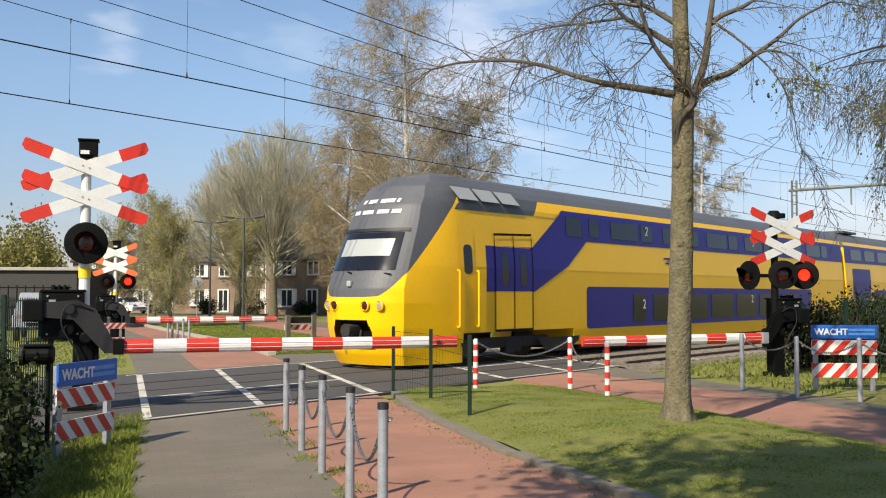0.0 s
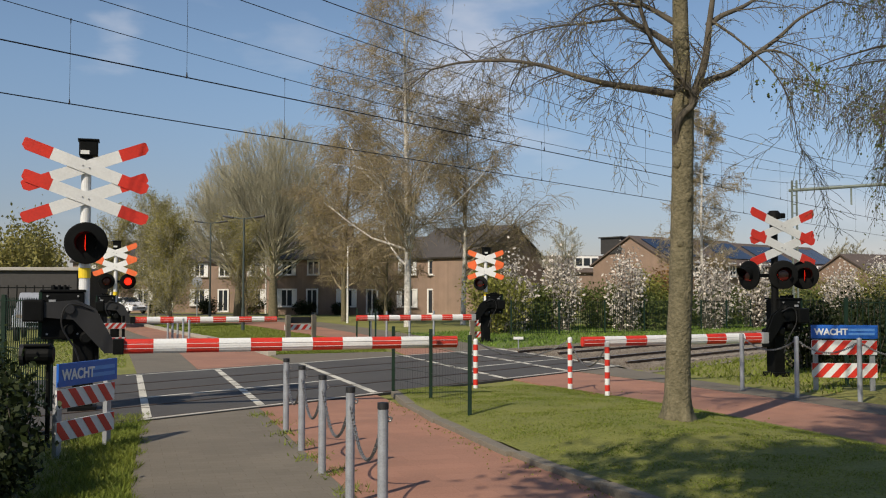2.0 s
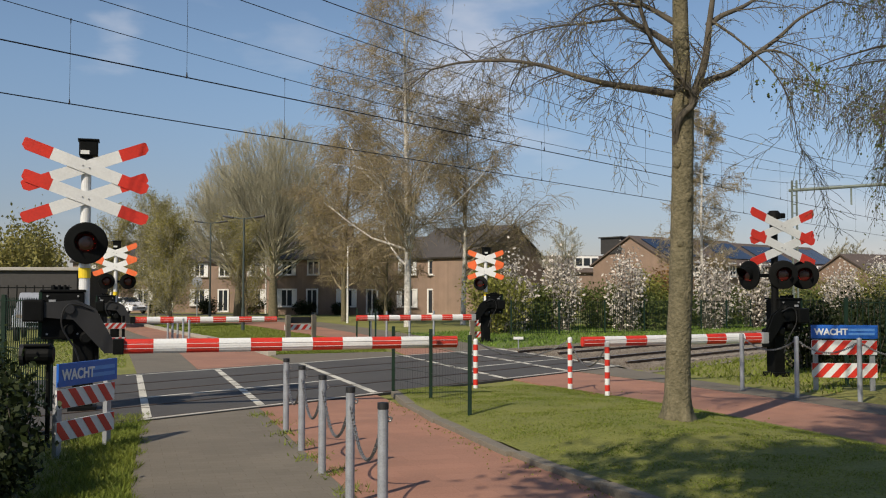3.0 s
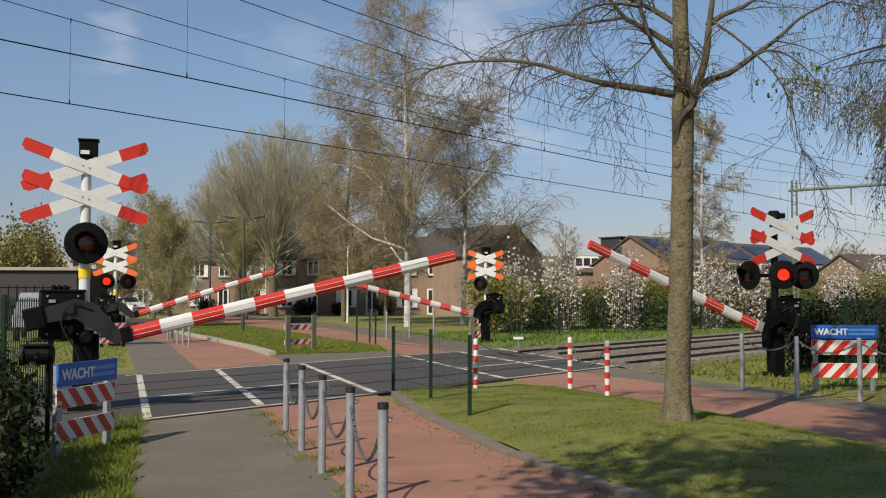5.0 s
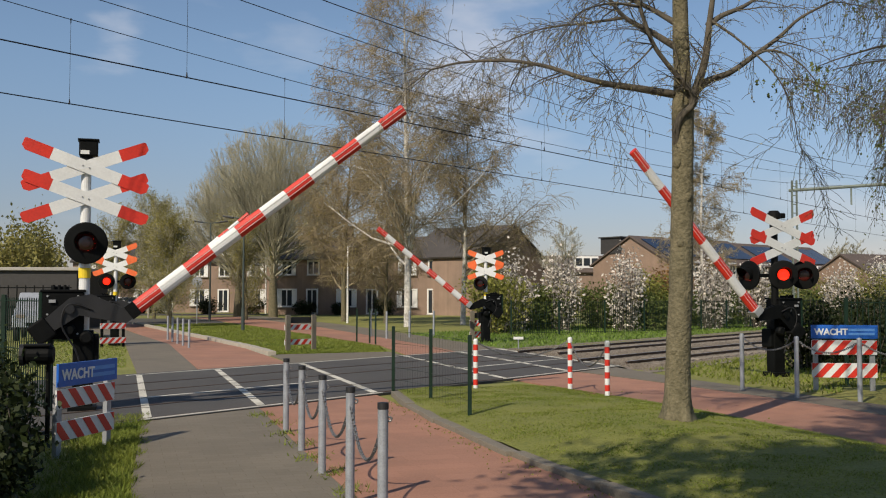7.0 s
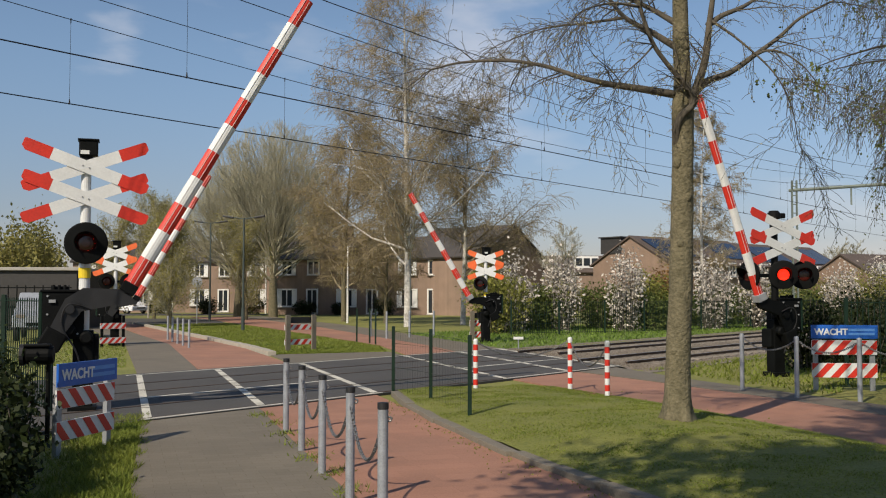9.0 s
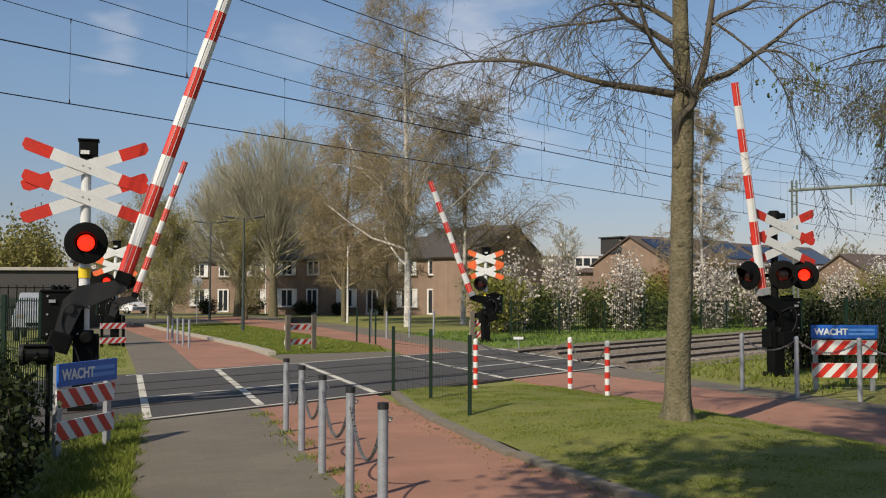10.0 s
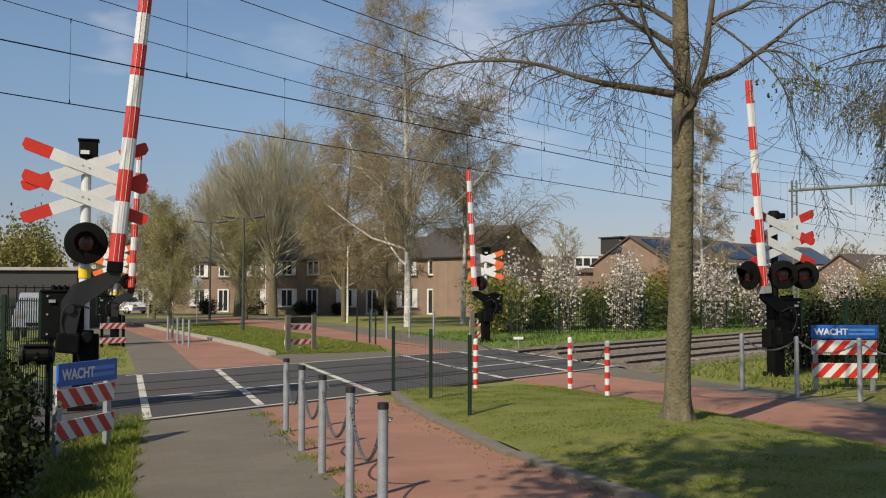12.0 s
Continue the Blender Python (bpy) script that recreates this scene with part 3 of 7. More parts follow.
def build_tracks():
    bm = bmesh.new()
    prof = [(10.9, -0.04), (11.7, -0.06), (12.0, -0.005), (18.0, -0.005), (18.6, -0.06), (19.6, -0.04)]
    for left in (True, False):
        ring0 = [bm.verts.new(track(t, -120 if left else deck_a(t, 11.8), z + 0.02)) for t, z in prof]
        ring1 = [bm.verts.new(track(t, deck_a(t, -3.1) if left else 420, z + 0.02)) for t, z in prof]
        for i in range(len(prof) - 1):
            bm.faces.new((ring0[i], ring0[i + 1], ring1[i + 1], ring1[i]))
    single("track_bed", bm, M["ballast"], "brown stone ballast between the rails", "ballast", kind="structure")
    rng = np.random.default_rng(9)
    cs = []
    for _ in range(26000):
        t = rng.uniform(11.2, 19.2)
        a = deck_a(t, 12.0) + 38 * rng.random() ** 1.6
        cs.append(track(t, a, float(np.interp(t, [11.2, 11.7, 12.0, 18.0, 18.6, 19.2], [-0.035, -0.04, 0.015, 0.015, -0.04, -0.035])) + 0.012 * rng.random()))
    c = np.array(cs)
    k = len(c)
    off = np.array([[1, 0, -0.4], [-0.5, 0.87, -0.4], [-0.5, -0.87, -0.4], [0, 0, 0.8]])
    sz = (0.018 + 0.025 * rng.random((k, 1, 1)))
    verts = (c[:, None, :] + off[None] * sz * (0.7 + 0.6 * rng.random((k, 4, 3)))).reshape(-1, 3)
    b = (np.arange(k) * 4)[:, None]
    tris = np.concatenate([b + np.array([[0, 1, 3]]), b + np.array([[1, 2, 3]]), b + np.array([[2, 0, 3]])])
    tagged(new("ballast_stones", fast_mesh("ballast_stones", verts, tris, M["ballast"])), "loose ballast stones", "stones", kind="stuff")
    prof = [(-0.07, -0.15), (0.07, -0.15), (0.07, -0.135), (0.012, -0.12), (0.012, -0.045), (0.036, -0.03), (0.036, 0.0), (-0.036, 0.0), (-0.036, -0.03), (-0.012, -0.045), (-0.012, -0.12), (-0.07, -0.135)]
    for c in (NEAR_TRACK, FAR_TRACK):
        top = tagged(new("railway_track"), "rusty rails on concrete sleepers in ballast", "railway track", kind="structure")
        for side in (-1, 1):
            for a0, a1 in ((-120, deck_a(c, -3.2)), (deck_a(c, 11.9), 420)):
                bm = bmesh.new()
                t = c + side * GAUGE / 2
                r0 = [bm.verts.new(track(t + p[0], a0, p[1] + 0.10)) for p in prof]
                r1 = [bm.verts.new(track(t + p[0], a1, p[1] + 0.10)) for p in prof]
                for i in range(len(prof)):
                    j = (i + 1) % len(prof)
                    bm.faces.new((r0[i], r0[j], r1[j], r1[i]))
                bm.faces.new(r0[::-1])
                bm.faces.new(r1)
                part("rail", bm, M["rail"], top)
                bm = bmesh.new()
                bmw = [track(t - 0.028, a0, 0.1015), track(t + 0.028, a0, 0.1015), track(t + 0.028, a1, 0.1015), track(t - 0.028, a1, 0.1015)]
                bm.faces.new([bm.verts.new(v) for v in bmw])
                part("running_surface", bm, M["rail_top"], top)
        bm = bmesh.new()
        box(bm, (0.25, 2.5, 0.18), (0, 0, 0), bevel=0.02)
        me = finish("sleeper", bm, M["sleeper"])
        for i in range(90):
            v = track(c, deck_a(c, 12.4) + 0.3 + i * 0.6, -0.062)
            piece("sleeper", me, top, pose(v.x, v.y, v.z, 0, 0, 90 - 39.1))


build_ground()
build_paths()
kerb_row("kerb_1", [road(r, s, 0.0) for r, s in KERB], 0.16, 0.06, 1.0, "mossy concrete kerb between cycle path and lawn")
kerb_row("kerb_2", [road(4.22, 29.6), road(4.12, 32.5), road(3.98, 34.0), road(3.2, 41.0), road(2.22, 49.0), road(0.72, 62.0)], 0.26, 0.11, 1.0, "pale concrete kerb beside the far cycle path", "kerb_pale")
build_lawn()
build_tracks()
build_grass()


# ---- level crossing barriers ----
FLASHERS = []
BOOMS = {}


def cross_arm(parent, z, angle, half, y, turn_m, ends, x=0.0):
    """One arm of a crossing sign: white board with red ends."""
    w, tip = 0.19, 0.45 * half
    m = turn_m @ pose(x, y, z, 0, angle, 0)
    bm = bmesh.new()
    box(bm, (2 * half - 2 * tip, 0.012, w), (0, 0, 0), m=m)
    arm = part("sign_arm", bm, M["white"], parent)
    for side in (-1, 1):
        bm = bmesh.new()
        pts = [(half - tip, -w / 2), (half - 0.07, -w / 2), (half, -w / 2 + 0.055), (half, w / 2 - 0.02), (half - 0.03, w / 2), (half - tip, w / 2)]
        a = [bm.verts.new((side * p[0], -0.007, p[1])) for p in pts]
        b = [bm.verts.new((side * p[0], 0.007, p[1])) for p in pts]
        bm.faces.new(a)
        bm.faces.new(b[::-1])
        for i in range(6):
            bm.faces.new((a[i], a[(i + 1) % 6], b[(i + 1) % 6], b[i]))
        bmesh.ops.transform(bm, matrix=m, verts=bm.verts)
        part("red_end", bm, M[ends], arm, ends + " reflective sign end")
    for sx in (-0.05, 0.05):
        bm = bmesh.new()
        tube(bm, m @ Vector((sx, 0.01, 0.0)), m @ Vector((sx, -0.016, 0.0)), 0.013, n=8)
        part("bolt", bm, M["grey_metal"], arm)


def signal_lamp(parent, at, turn, radius, phase):
    """A round black backing board with a hood and a red lamp; the lamp faces -y before turning."""
    m = Matrix.Translation(at) @ pose(0, 0, 0, 0, 0, turn)
    face = m @ Matrix.Rotation(radians(90), 4, "X")
    bm = bmesh.new()
    lathe(bm, [(0.001, -0.03), (radius * 0.96, -0.03), (radius, -0.015), (radius, 0.015), (radius * 0.94, 0.02), (radius * 0.55, 0.03), (0.001, 0.03)], 28, face)
    disc = part("backing_board", bm, M["black"], parent)
    bm = bmesh.new()
    n = 18
    rings = []
    for depth, rr in ((0.02, 0.145), (0.30, 0.165), (0.30, 0.175), (0.02, 0.155)):
        rings.append([])
        for i in range(n + 1):
            a = radians(-35 + 250 * i / n)
            cut = depth if depth < 0.1 else depth * (0.45 + 0.55 * max(0.0, math.sin(a)))
            rings[-1].append(bm.verts.new(face @ Vector((rr * math.cos(a), rr * math.sin(a), cut))))
    for a, b in zip(rings, rings[1:] + rings[:1]):
        for i in range(n):
            bm.faces.new((a[i], a[i + 1], b[i + 1], b[i]))
    part("hood", bm, M["black"], disc)
    bm = bmesh.new()
    tube(bm, m @ Vector((0, 0.02, 0)), m @ Vector((0, 0.22, 0)), 0.13, 0.09, 16)
    part("lamp_housing", bm, M["black"], disc)
    # made-up turning lens drum in place of switching: one face lit, the other dark
    drum = new("lens")
    drum.parent = parent
    drum.matrix_basis = m @ pose(0, -0.045, 0)
    for name, material, sgn in (("dark_lens", M["lens_off"], 1), ("lit_lens", M["lens_on"], -1)):
        bm = bmesh.new()
        lathe(bm, [(0.13, 0.002), (0.11, 0.010), (0.06, 0.014), (0.001, 0.015)], 18, Matrix.Rotation(radians(90 * sgn), 4, "X"))
        part(name, bm, material, drum)
    FLASHERS.append((drum, drum.matrix_basis.copy(), phase, parent.matrix_basis.translation.copy()))


def barrier(at, mirror, length, boom_z, signs_z, lamps, sign_turn, label, sign_half=0.98, k=1.0, top="box", yaw=0.0, bands=11, ends="red", post_mat="white", boom_from=0.62, sign_x=0.0, crank=0.5, pivot_x=0.0):
    """One automatic half barrier. x runs along the boom, -y faces the traffic on this side."""
    s = -1 if mirror else 1
    base = thing("crossing_barrier", Matrix.Translation(at) @ pose(0, 0, 0, 0, 0, ROAD_TURN + yaw), label, "barrier", "level crossing barriers")
    turn_m = Matrix.Translation((0, 0, 0)) @ pose(0, 0, 0, 0, 0, sign_turn)
    bm = bmesh.new()
    tube(bm, (0, 0, 1.2), (0, 0, signs_z + 0.44), 0.085 * k, 0.075 * k, 16)
    part("signal_post", bm, M[post_mat], base, ("white" if post_mat == "white" else "black") + " signal post")
    if post_mat == "white":
        bm = bmesh.new()
        tube(bm, (0, 0, 2.06 * k), (0, 0, 2.22 * k), 0.092 * k, n=16)
        part("yellow_band", bm, M["yellow_band"], base)
    bm = bmesh.new()
    box(bm, (0.30, 0.26, 1.3), (0, 0.0, 0.6), bevel=0.02)
    box(bm, (0.42, 0.40, 0.10), (0, 0, 0.03), bevel=0.01)
    part("pedestal", bm, M["black"], base)
    pz, pivot_z = boom_z + min(crank, 0.5), boom_z + crank
    bm = bmesh.new()
    box(bm, (0.62, 0.46, 0.72), (-0.30 * s, 0.06, pz - 0.02), bevel=0.03)
    box(bm, (0.66, 0.50, 0.04), (-0.30 * s, 0.06, pz + 0.36), bevel=0.012)
    part("drive_box", bm, M["black"], base)
    bm = bmesh.new()
    box(bm, (0.05, 0.47, 0.70), (-0.62 * s, 0.06, pz), bevel=0.01)
    part("box_door", bm, M["green_steel"], base, "dark green side panel")
    for bx, bz in ((-0.52, 0.28), (-0.08, 0.28), (-0.52, 0.0), (-0.52, -0.30), (-0.08, -0.30)):
        bm = bmesh.new()
        tube(bm, (bx * s, -0.16, pz + bz), (bx * s, -0.19, pz + bz), 0.016, n=8)
        part("bolt", bm, M["grey_metal"], base)
    bm = bmesh.new()
    box(bm, (0.24, 0.16, 0.06), (-0.34 * s, 0.02, pz + 0.40), bevel=0.015)
    for hx in (-0.44, -0.36, -0.28):
        tube(bm, (hx * s, -0.08, pz + 0.38), (hx * s, -0.08, pz + 0.45), 0.022, n=8)
    part("lid_fitting", bm, M["black"], base)
    for cx, cz, cr in ((-0.12, 0.12, 0.11), (-0.20, -0.24, 0.09), (0.05, -0.36, 0.10)):
        bm = bmesh.new()
        lathe(bm, [(0.001, -0.02), (cr, -0.02), (cr, 0.08), (cr * 0.7, 0.11), (0.001, 0.11)], 14, Matrix.Translation((cx * s, -0.17, pz + cz)) @ Matrix.Rotation(radians(90), 4, "X"))
        part("bearing_cap", bm, M["black"], base)
    bm = bmesh.new()
    box(bm, (0.20, 0.30, 0.42), (0.13 * s, 0.05, pz - 0.52), bevel=0.03)
    part("drive_casting", bm, M["black"], base)
    bm = bmesh.new()
    tube(bm, (-0.2 * s, -0.26, pz + 0.1), (-0.2 * s, -0.18, pz + 0.1), 0.035, n=10)
    part("lock", bm, M["grey_metal"], base)
    bm = bmesh.new()
    box(bm, (0.10, 0.03, 0.05), (-0.45 * s, -0.19, pz + 0.2), bevel=0.006)
    part("type_plate", bm, M["grey_metal"], base)
    # cross signs and the bell on top
    for zz in (signs_z + 0.245, signs_z - 0.245):
        bm = bmesh.new()
        lathe(bm, [(0.05, -0.055), (0.098 * k, -0.055), (0.098 * k, 0.055), (0.05, 0.055)], 14, Matrix.Translation((0, 0, zz)))
        part("sign_clamp", bm, M["dark_grey"], base)
        for j, ang in enumerate((-20.4, 20.4)):
            cross_arm(base, zz, ang, sign_half, -0.10 - 0.014 * j, turn_m, ends, sign_x)
    bm = bmesh.new()
    zt = signs_z + 0.42
    if top == "box":
        box(bm, (0.28, 0.26, 0.24), (0.03, 0, zt + 0.12), bevel=0.02)
        box(bm, (0.32, 0.30, 0.03), (0.03, 0, zt + 0.25), bevel=0.01)
        tube(bm, (0, 0, zt - 0.08), (0, 0, zt + 0.02), 0.10, n=12)
    else:
        lathe(bm, [(0.001, 0.20), (0.10, 0.19), (0.15, 0.12), (0.16, 0.03), (0.10, 0.0), (0.05, -0.02), (0.05, -0.12)], 18, Matrix.Translation((0, 0, zt)))
        box(bm, (0.12, 0.16, 0.12), (-0.17 * s, -0.05, zt + 0.08), bevel=0.03)
    bell = part("bell", bm, M["black"], base)
    if top == "box":
        bm = bmesh.new()
        box(bm, (0.13, 0.01, 0.06), (-0.02, -0.135, zt + 0.05))
        part("plate", bm, M["white"], bell)
    for dx, dy, dz, turn, phase in lamps:
        signal_lamp(base, (dx, dy, dz), turn, 0.325 * k, phase)
    if len(lamps) > 1:
        bm = bmesh.new()
        xs = [l[0] for l in lamps]
        box(bm, (max(xs) - min(xs) + 0.1, 0.06, 0.08), ((max(xs) + min(xs)) / 2, 0.0, lamps[0][2]), bevel=0.01)
        part("lamp_bracket", bm, M["black"], base)
    # cable from box to arm
    cu = bmesh.new()
    pts = bend([(-0.02 * s, -0.24, pz - 0.85), (-0.10 * s, -0.28, pz - 0.55), (-0.30 * s, -0.33, pz - 0.18), (-0.26 * s, -0.35, pz + 0.10), (-0.10 * s, -0.35, pz + 0.16), (0.12 * s, -0.34, pz + 0.08)], 5)
    for p, q in zip(pts, pts[1:]):
        tube(cu, p, q, 0.014, n=6)
    part("cable", cu, M["dark_grey"], base)
    # the boom with its cranked arm; x along the boom, turning about y
    boom = new("boom")
    boom.parent = base
    bm = bmesh.new()
    dz, reach = 0.5 - crank, boom_from + 0.02
    for yy in (-0.30, -0.22):
        v = [(-0.42, 0.10), (-0.42, -0.12), (0.05, -0.16), (reach - 0.24, -0.60 + dz), (reach, -0.60 + dz), (reach, -0.41 + dz), (reach - 0.12, -0.40 + dz), (reach * 0.5, 0.0), (0.10, 0.14)]
        a = [bm.verts.new((s * p[0], yy - 0.015, p[1])) for p in v]
        b = [bm.verts.new((s * p[0], yy + 0.015, p[1])) for p in v]
        bm.faces.new(a)
        bm.faces.new(b[::-1])
        for i in range(len(v)):
            j = (i + 1) % len(v)
            bm.faces.new((a[i], a[j], b[j], b[i]))
    tube(bm, (0, -0.36, 0), (0, 0.0, 0), 0.07, n=14)
    part("cranked_arm", bm, M["dark_grey"] if not mirror else M["black"], boom)
    bm = bmesh.new()
    box(bm, (0.30, 0.20, 0.34), (-0.52 * s, -0.26, -0.02), bevel=0.03)
    part("counterweight", bm, M["black"], boom)
    bm = bmesh.new()
    box(bm, (0.16, 0.22, 0.24), ((boom_from - 0.02) * s, -0.26, -crank), bevel=0.01)
    part("clamp", bm, M["grey_metal"] if mirror else M["black"], boom)
    x, i = length, 0
    step = (length - boom_from) / bands
    while x > boom_from + 0.04:
        x0 = max(boom_from, x - step)
        ra = 0.118 - 0.020 * x / length
        bm = bmesh.new()
        n = 16
        ring = [[], []]
        for e, xx in enumerate((x0, x)):
            for q in range(n):
                ang = 2 * math.pi * q / n
                groove = 0.90 if q % 8 == 4 else 1.0
                ring[e].append(bm.verts.new((s * xx, -0.26 + ra * 0.62 * groove * math.cos(ang), -crank + ra * math.sin(ang))))
        for q in range(n):
            bm.faces.new((ring[0][q], ring[0][(q + 1) % n], ring[1][(q + 1) % n], ring[1][q]))
        bm.faces.new(ring[0][::-1])
        bm.faces.new(ring[1])
        part("red_band" if i % 2 == 0 else "white_band", bm, M["red"] if i % 2 == 0 else M["white"], boom)
        x, i = x0, i + 1
    for z in (-0.035, 0.035):
        bm = bmesh.new()
        box(bm, ((length - 0.7), 0.006, 0.007), (s * (0.66 + length) / 2, -0.26 - 0.066, -crank + z))
        part("reflective_strip", bm, M["white"], boom)
    return base, boom, (pivot_x * s, 0, pivot_z), s


BOOMS["A"] = barrier((-5.60, 15.45, 0), False, 6.24, 1.0, 3.55, [(0.02, -0.16, 2.60, 0, 0.0)], 0, "black and white half barrier with red crossing signs and one lamp", boom_from=0.73, crank=0.58, pivot_x=-0.19)
BOOMS["B"] = barrier((7.50, 22.36, 0), True, 5.25, 0.86, 3.10, [(-0.82, -0.10, 2.24, -88, None), (0.08, -0.18, 2.26, -33, 0.0), (0.77, -0.10, 2.26, -38, 0.5)], 0, "black half barrier with white signs and three lamps beside the footpath", sign_half=0.98, top="bell", yaw=6.0, bands=9, post_mat="black", sign_x=0.16)
BOOMS["C"] = barrier((-11.66, 35.22, 0), False, 5.7, 0.88, 3.02, [(-0.30, -0.10, 2.25, 5, 0.15), (0.42, -0.10, 2.25, 5, 0.65)], -12, "half barrier behind the tracks with orange-red sign ends", k=0.85, sign_half=0.8, ends="orange")
BOOMS["D"] = barrier((1.63, 37.80, 0), True, 5.10, 0.94, 2.92, [(-0.25, -0.12, 2.22, -40, None)], -18, "half barrier beyond the tracks beside the far footpath", k=0.85, sign_half=0.72, ends="orange")


# ---- posts and chains ----
def bollard(at, height, radius, label, group, cap=True, base=None):
    t = thing("bollard", Matrix.Translation(at), label, "bollard", group)
    bm = bmesh.new()
    lathe(bm, [(radius, -0.08), (radius, height - 0.03), (radius * 0.9, height - 0.01), (0.001, height)], 16)
    part("post", bm, M["galv"], t, smooth=False)
    if cap:
        bm = bmesh.new()
        lathe(bm, [(radius * 1.04, height - 0.045), (radius * 1.08, height - 0.038), (radius * 1.06, height + 0.004), (0.001, height + 0.010)], 16)
        part("cap", bm, M["dark_grey"], t)
        bm = bmesh.new()
        lathe(bm, [(0.016, -0.005), (0.024, 0.0), (0.016, 0.005), (0.008, 0.0), (0.016, -0.005)], 10, Matrix.Translation((radius + 0.008, 0, height - 0.12)) @ Matrix.Rotation(radians(90), 4, "X"))
        part("chain_eye", bm, M["chain"], t)
    return t


def chain(p, q, sag, label, size=0.045):
    """Links along a hanging line from p to q."""
    top = thing("chain", Matrix.Translation(p), label, "chain", "chains between posts")
    d = q - p
    n = max(8, int((d.length + 2.6 * sag * sag / max(d.length, 0.1)) / (size * 0.72)))
    bm = bmesh.new()
    prev = None
    for i in range(n + 1):
        u = i / n
        c = d * u + Vector((0, 0, -4 * sag * u * (1 - u)))
        if prev is not None:
            mid = (c + prev) / 2
            w = (c - prev).normalized()
            m = Matrix.Translation(mid) @ w.to_track_quat("X", "Z").to_matrix().to_4x4() @ Matrix.Rotation(radians(90 * (i % 2)), 4, "X")
            ln = (c - prev).length * 0.66
            for y in (-0.011, 0.011):
                tube(bm, m @ Vector((-ln, y, 0)), m @ Vector((ln, y, 0)), 0.0055, n=4, caps=False)
            for x in (-ln, ln):
                tube(bm, m @ Vector((x, -0.011, 0)), m @ Vector((x, 0.011, 0)), 0.0055, n=4, caps=False)
        prev = c
    tagged(part("chain_strand", bm, M["chain"], top), kind="stuff")


CHAIN_POSTS = [(2.07, 13.15, 0.96), (2.00, 11.54, 0.98), (1.95, 10.03, 0.99), (1.91, 8.55, 1.0), (1.87, 7.25, 1.0)]
tops = []
for r, s, h in CHAIN_POSTS:
    bollard(road(r, s), h, 0.040, "galvanised steel post with dark cap beside the cycle lane", "posts along the cycle path")
    tops.append(road(r, s, h - 0.12))
for p, q in zip(tops, tops[1:]):
    chain(p, q, 0.40, "galvanised link chain hanging between posts")
RIGHT_POSTS = [(11.19, 16.18), (11.37, 14.81), (12.03, 14.0), (12.6, 13.1)]
tops = []
for r, s in RIGHT_POSTS:
    bollard(road(r, s), 1.08, 0.042, "galvanised steel post at the footpath edge", "posts along the footpath", cap=False)
    tops.append(road(r, s, 1.02))
for p, q in zip(tops, tops[1:]):
    chain(p, q, 0.22, "thin chain hanging between footpath posts")
chain(road(6.33, 17.59, 0.93), road(8.15, 17.32, 0.95), 0.30, "thin chain hanging between striped posts")
chain(road(8.15, 17.32, 0.95), road(8.15, 15.79, 0.95), 0.45, "slack chain between striped posts")


def striped_post(at, height):
    t = thing("striped_post", Matrix.Translation(at), "slim post with red and white bands", "bollard", "red and white posts")
    n = 9
    for i in range(n):
        bm = bmesh.new()
        z0, z1 = -0.05 if i == 0 else height * i / n, height * (i + 1) / n
        if i == n - 1:
            lathe(bm, [(0.045, z0), (0.045, z1 - 0.03), (0.03, z1 - 0.005), (0.001, z1)], 12)
        else:
            tube(bm, (0, 0, z0), (0, 0, z1), 0.045, n=12)
        part("white_band" if i % 2 == 0 else "red_band", bm, M["white"] if i % 2 == 0 else M["red"], t)


for r, s, h in ((6.33, 17.59, 0.98), (8.15, 17.32, 1.0), (8.15, 15.79, 1.0)):
    striped_post(road(r, s), h)


# ---- mesh fence beside the lawn ----
def mesh_fence(points, height, label, bays=True, step=0.10):
    t = thing("wire_fence", Matrix.Translation(points[0]), label, "fence")
    for p in points:
        bm = bmesh.new()
        c = p - points[0]
        box(bm, (0.06, 0.06, height + 0.1), (c.x, c.y, c.z + height / 2), bevel=0.006)
        part("post", bm, M["green_steel"], t)
    for p, q in zip(points, points[1:]):
        a, d = p - points[0], (q - p)
        segs = []
        n = max(2, int(d.length / step))
        for i in range(1, n):
            c = a + d * i / n
            segs.append([c.x, c.y, c.z + 0.06, c.x, c.y, c.z + height - 0.04, 0.0012, 0.0012])
        m = int(height / 0.2)
        for i in range(m + 1):
            z = 0.06 + (height - 0.1) * i / m
            c, e = a, a + d
            segs.append([c.x, c.y, c.z + z, e.x, e.y, e.z + z, 0.003, 0.003])
        ob = new("wire_panel", sticks_mesh("wire_panel", segs, M["green_steel"], 4))
        ob.parent = t


mesh_fence([road(4.69, 17.45), road(4.93, 15.92), road(4.76, 13.48)], 1.18, "low dark green wire mesh fence along the lawn")


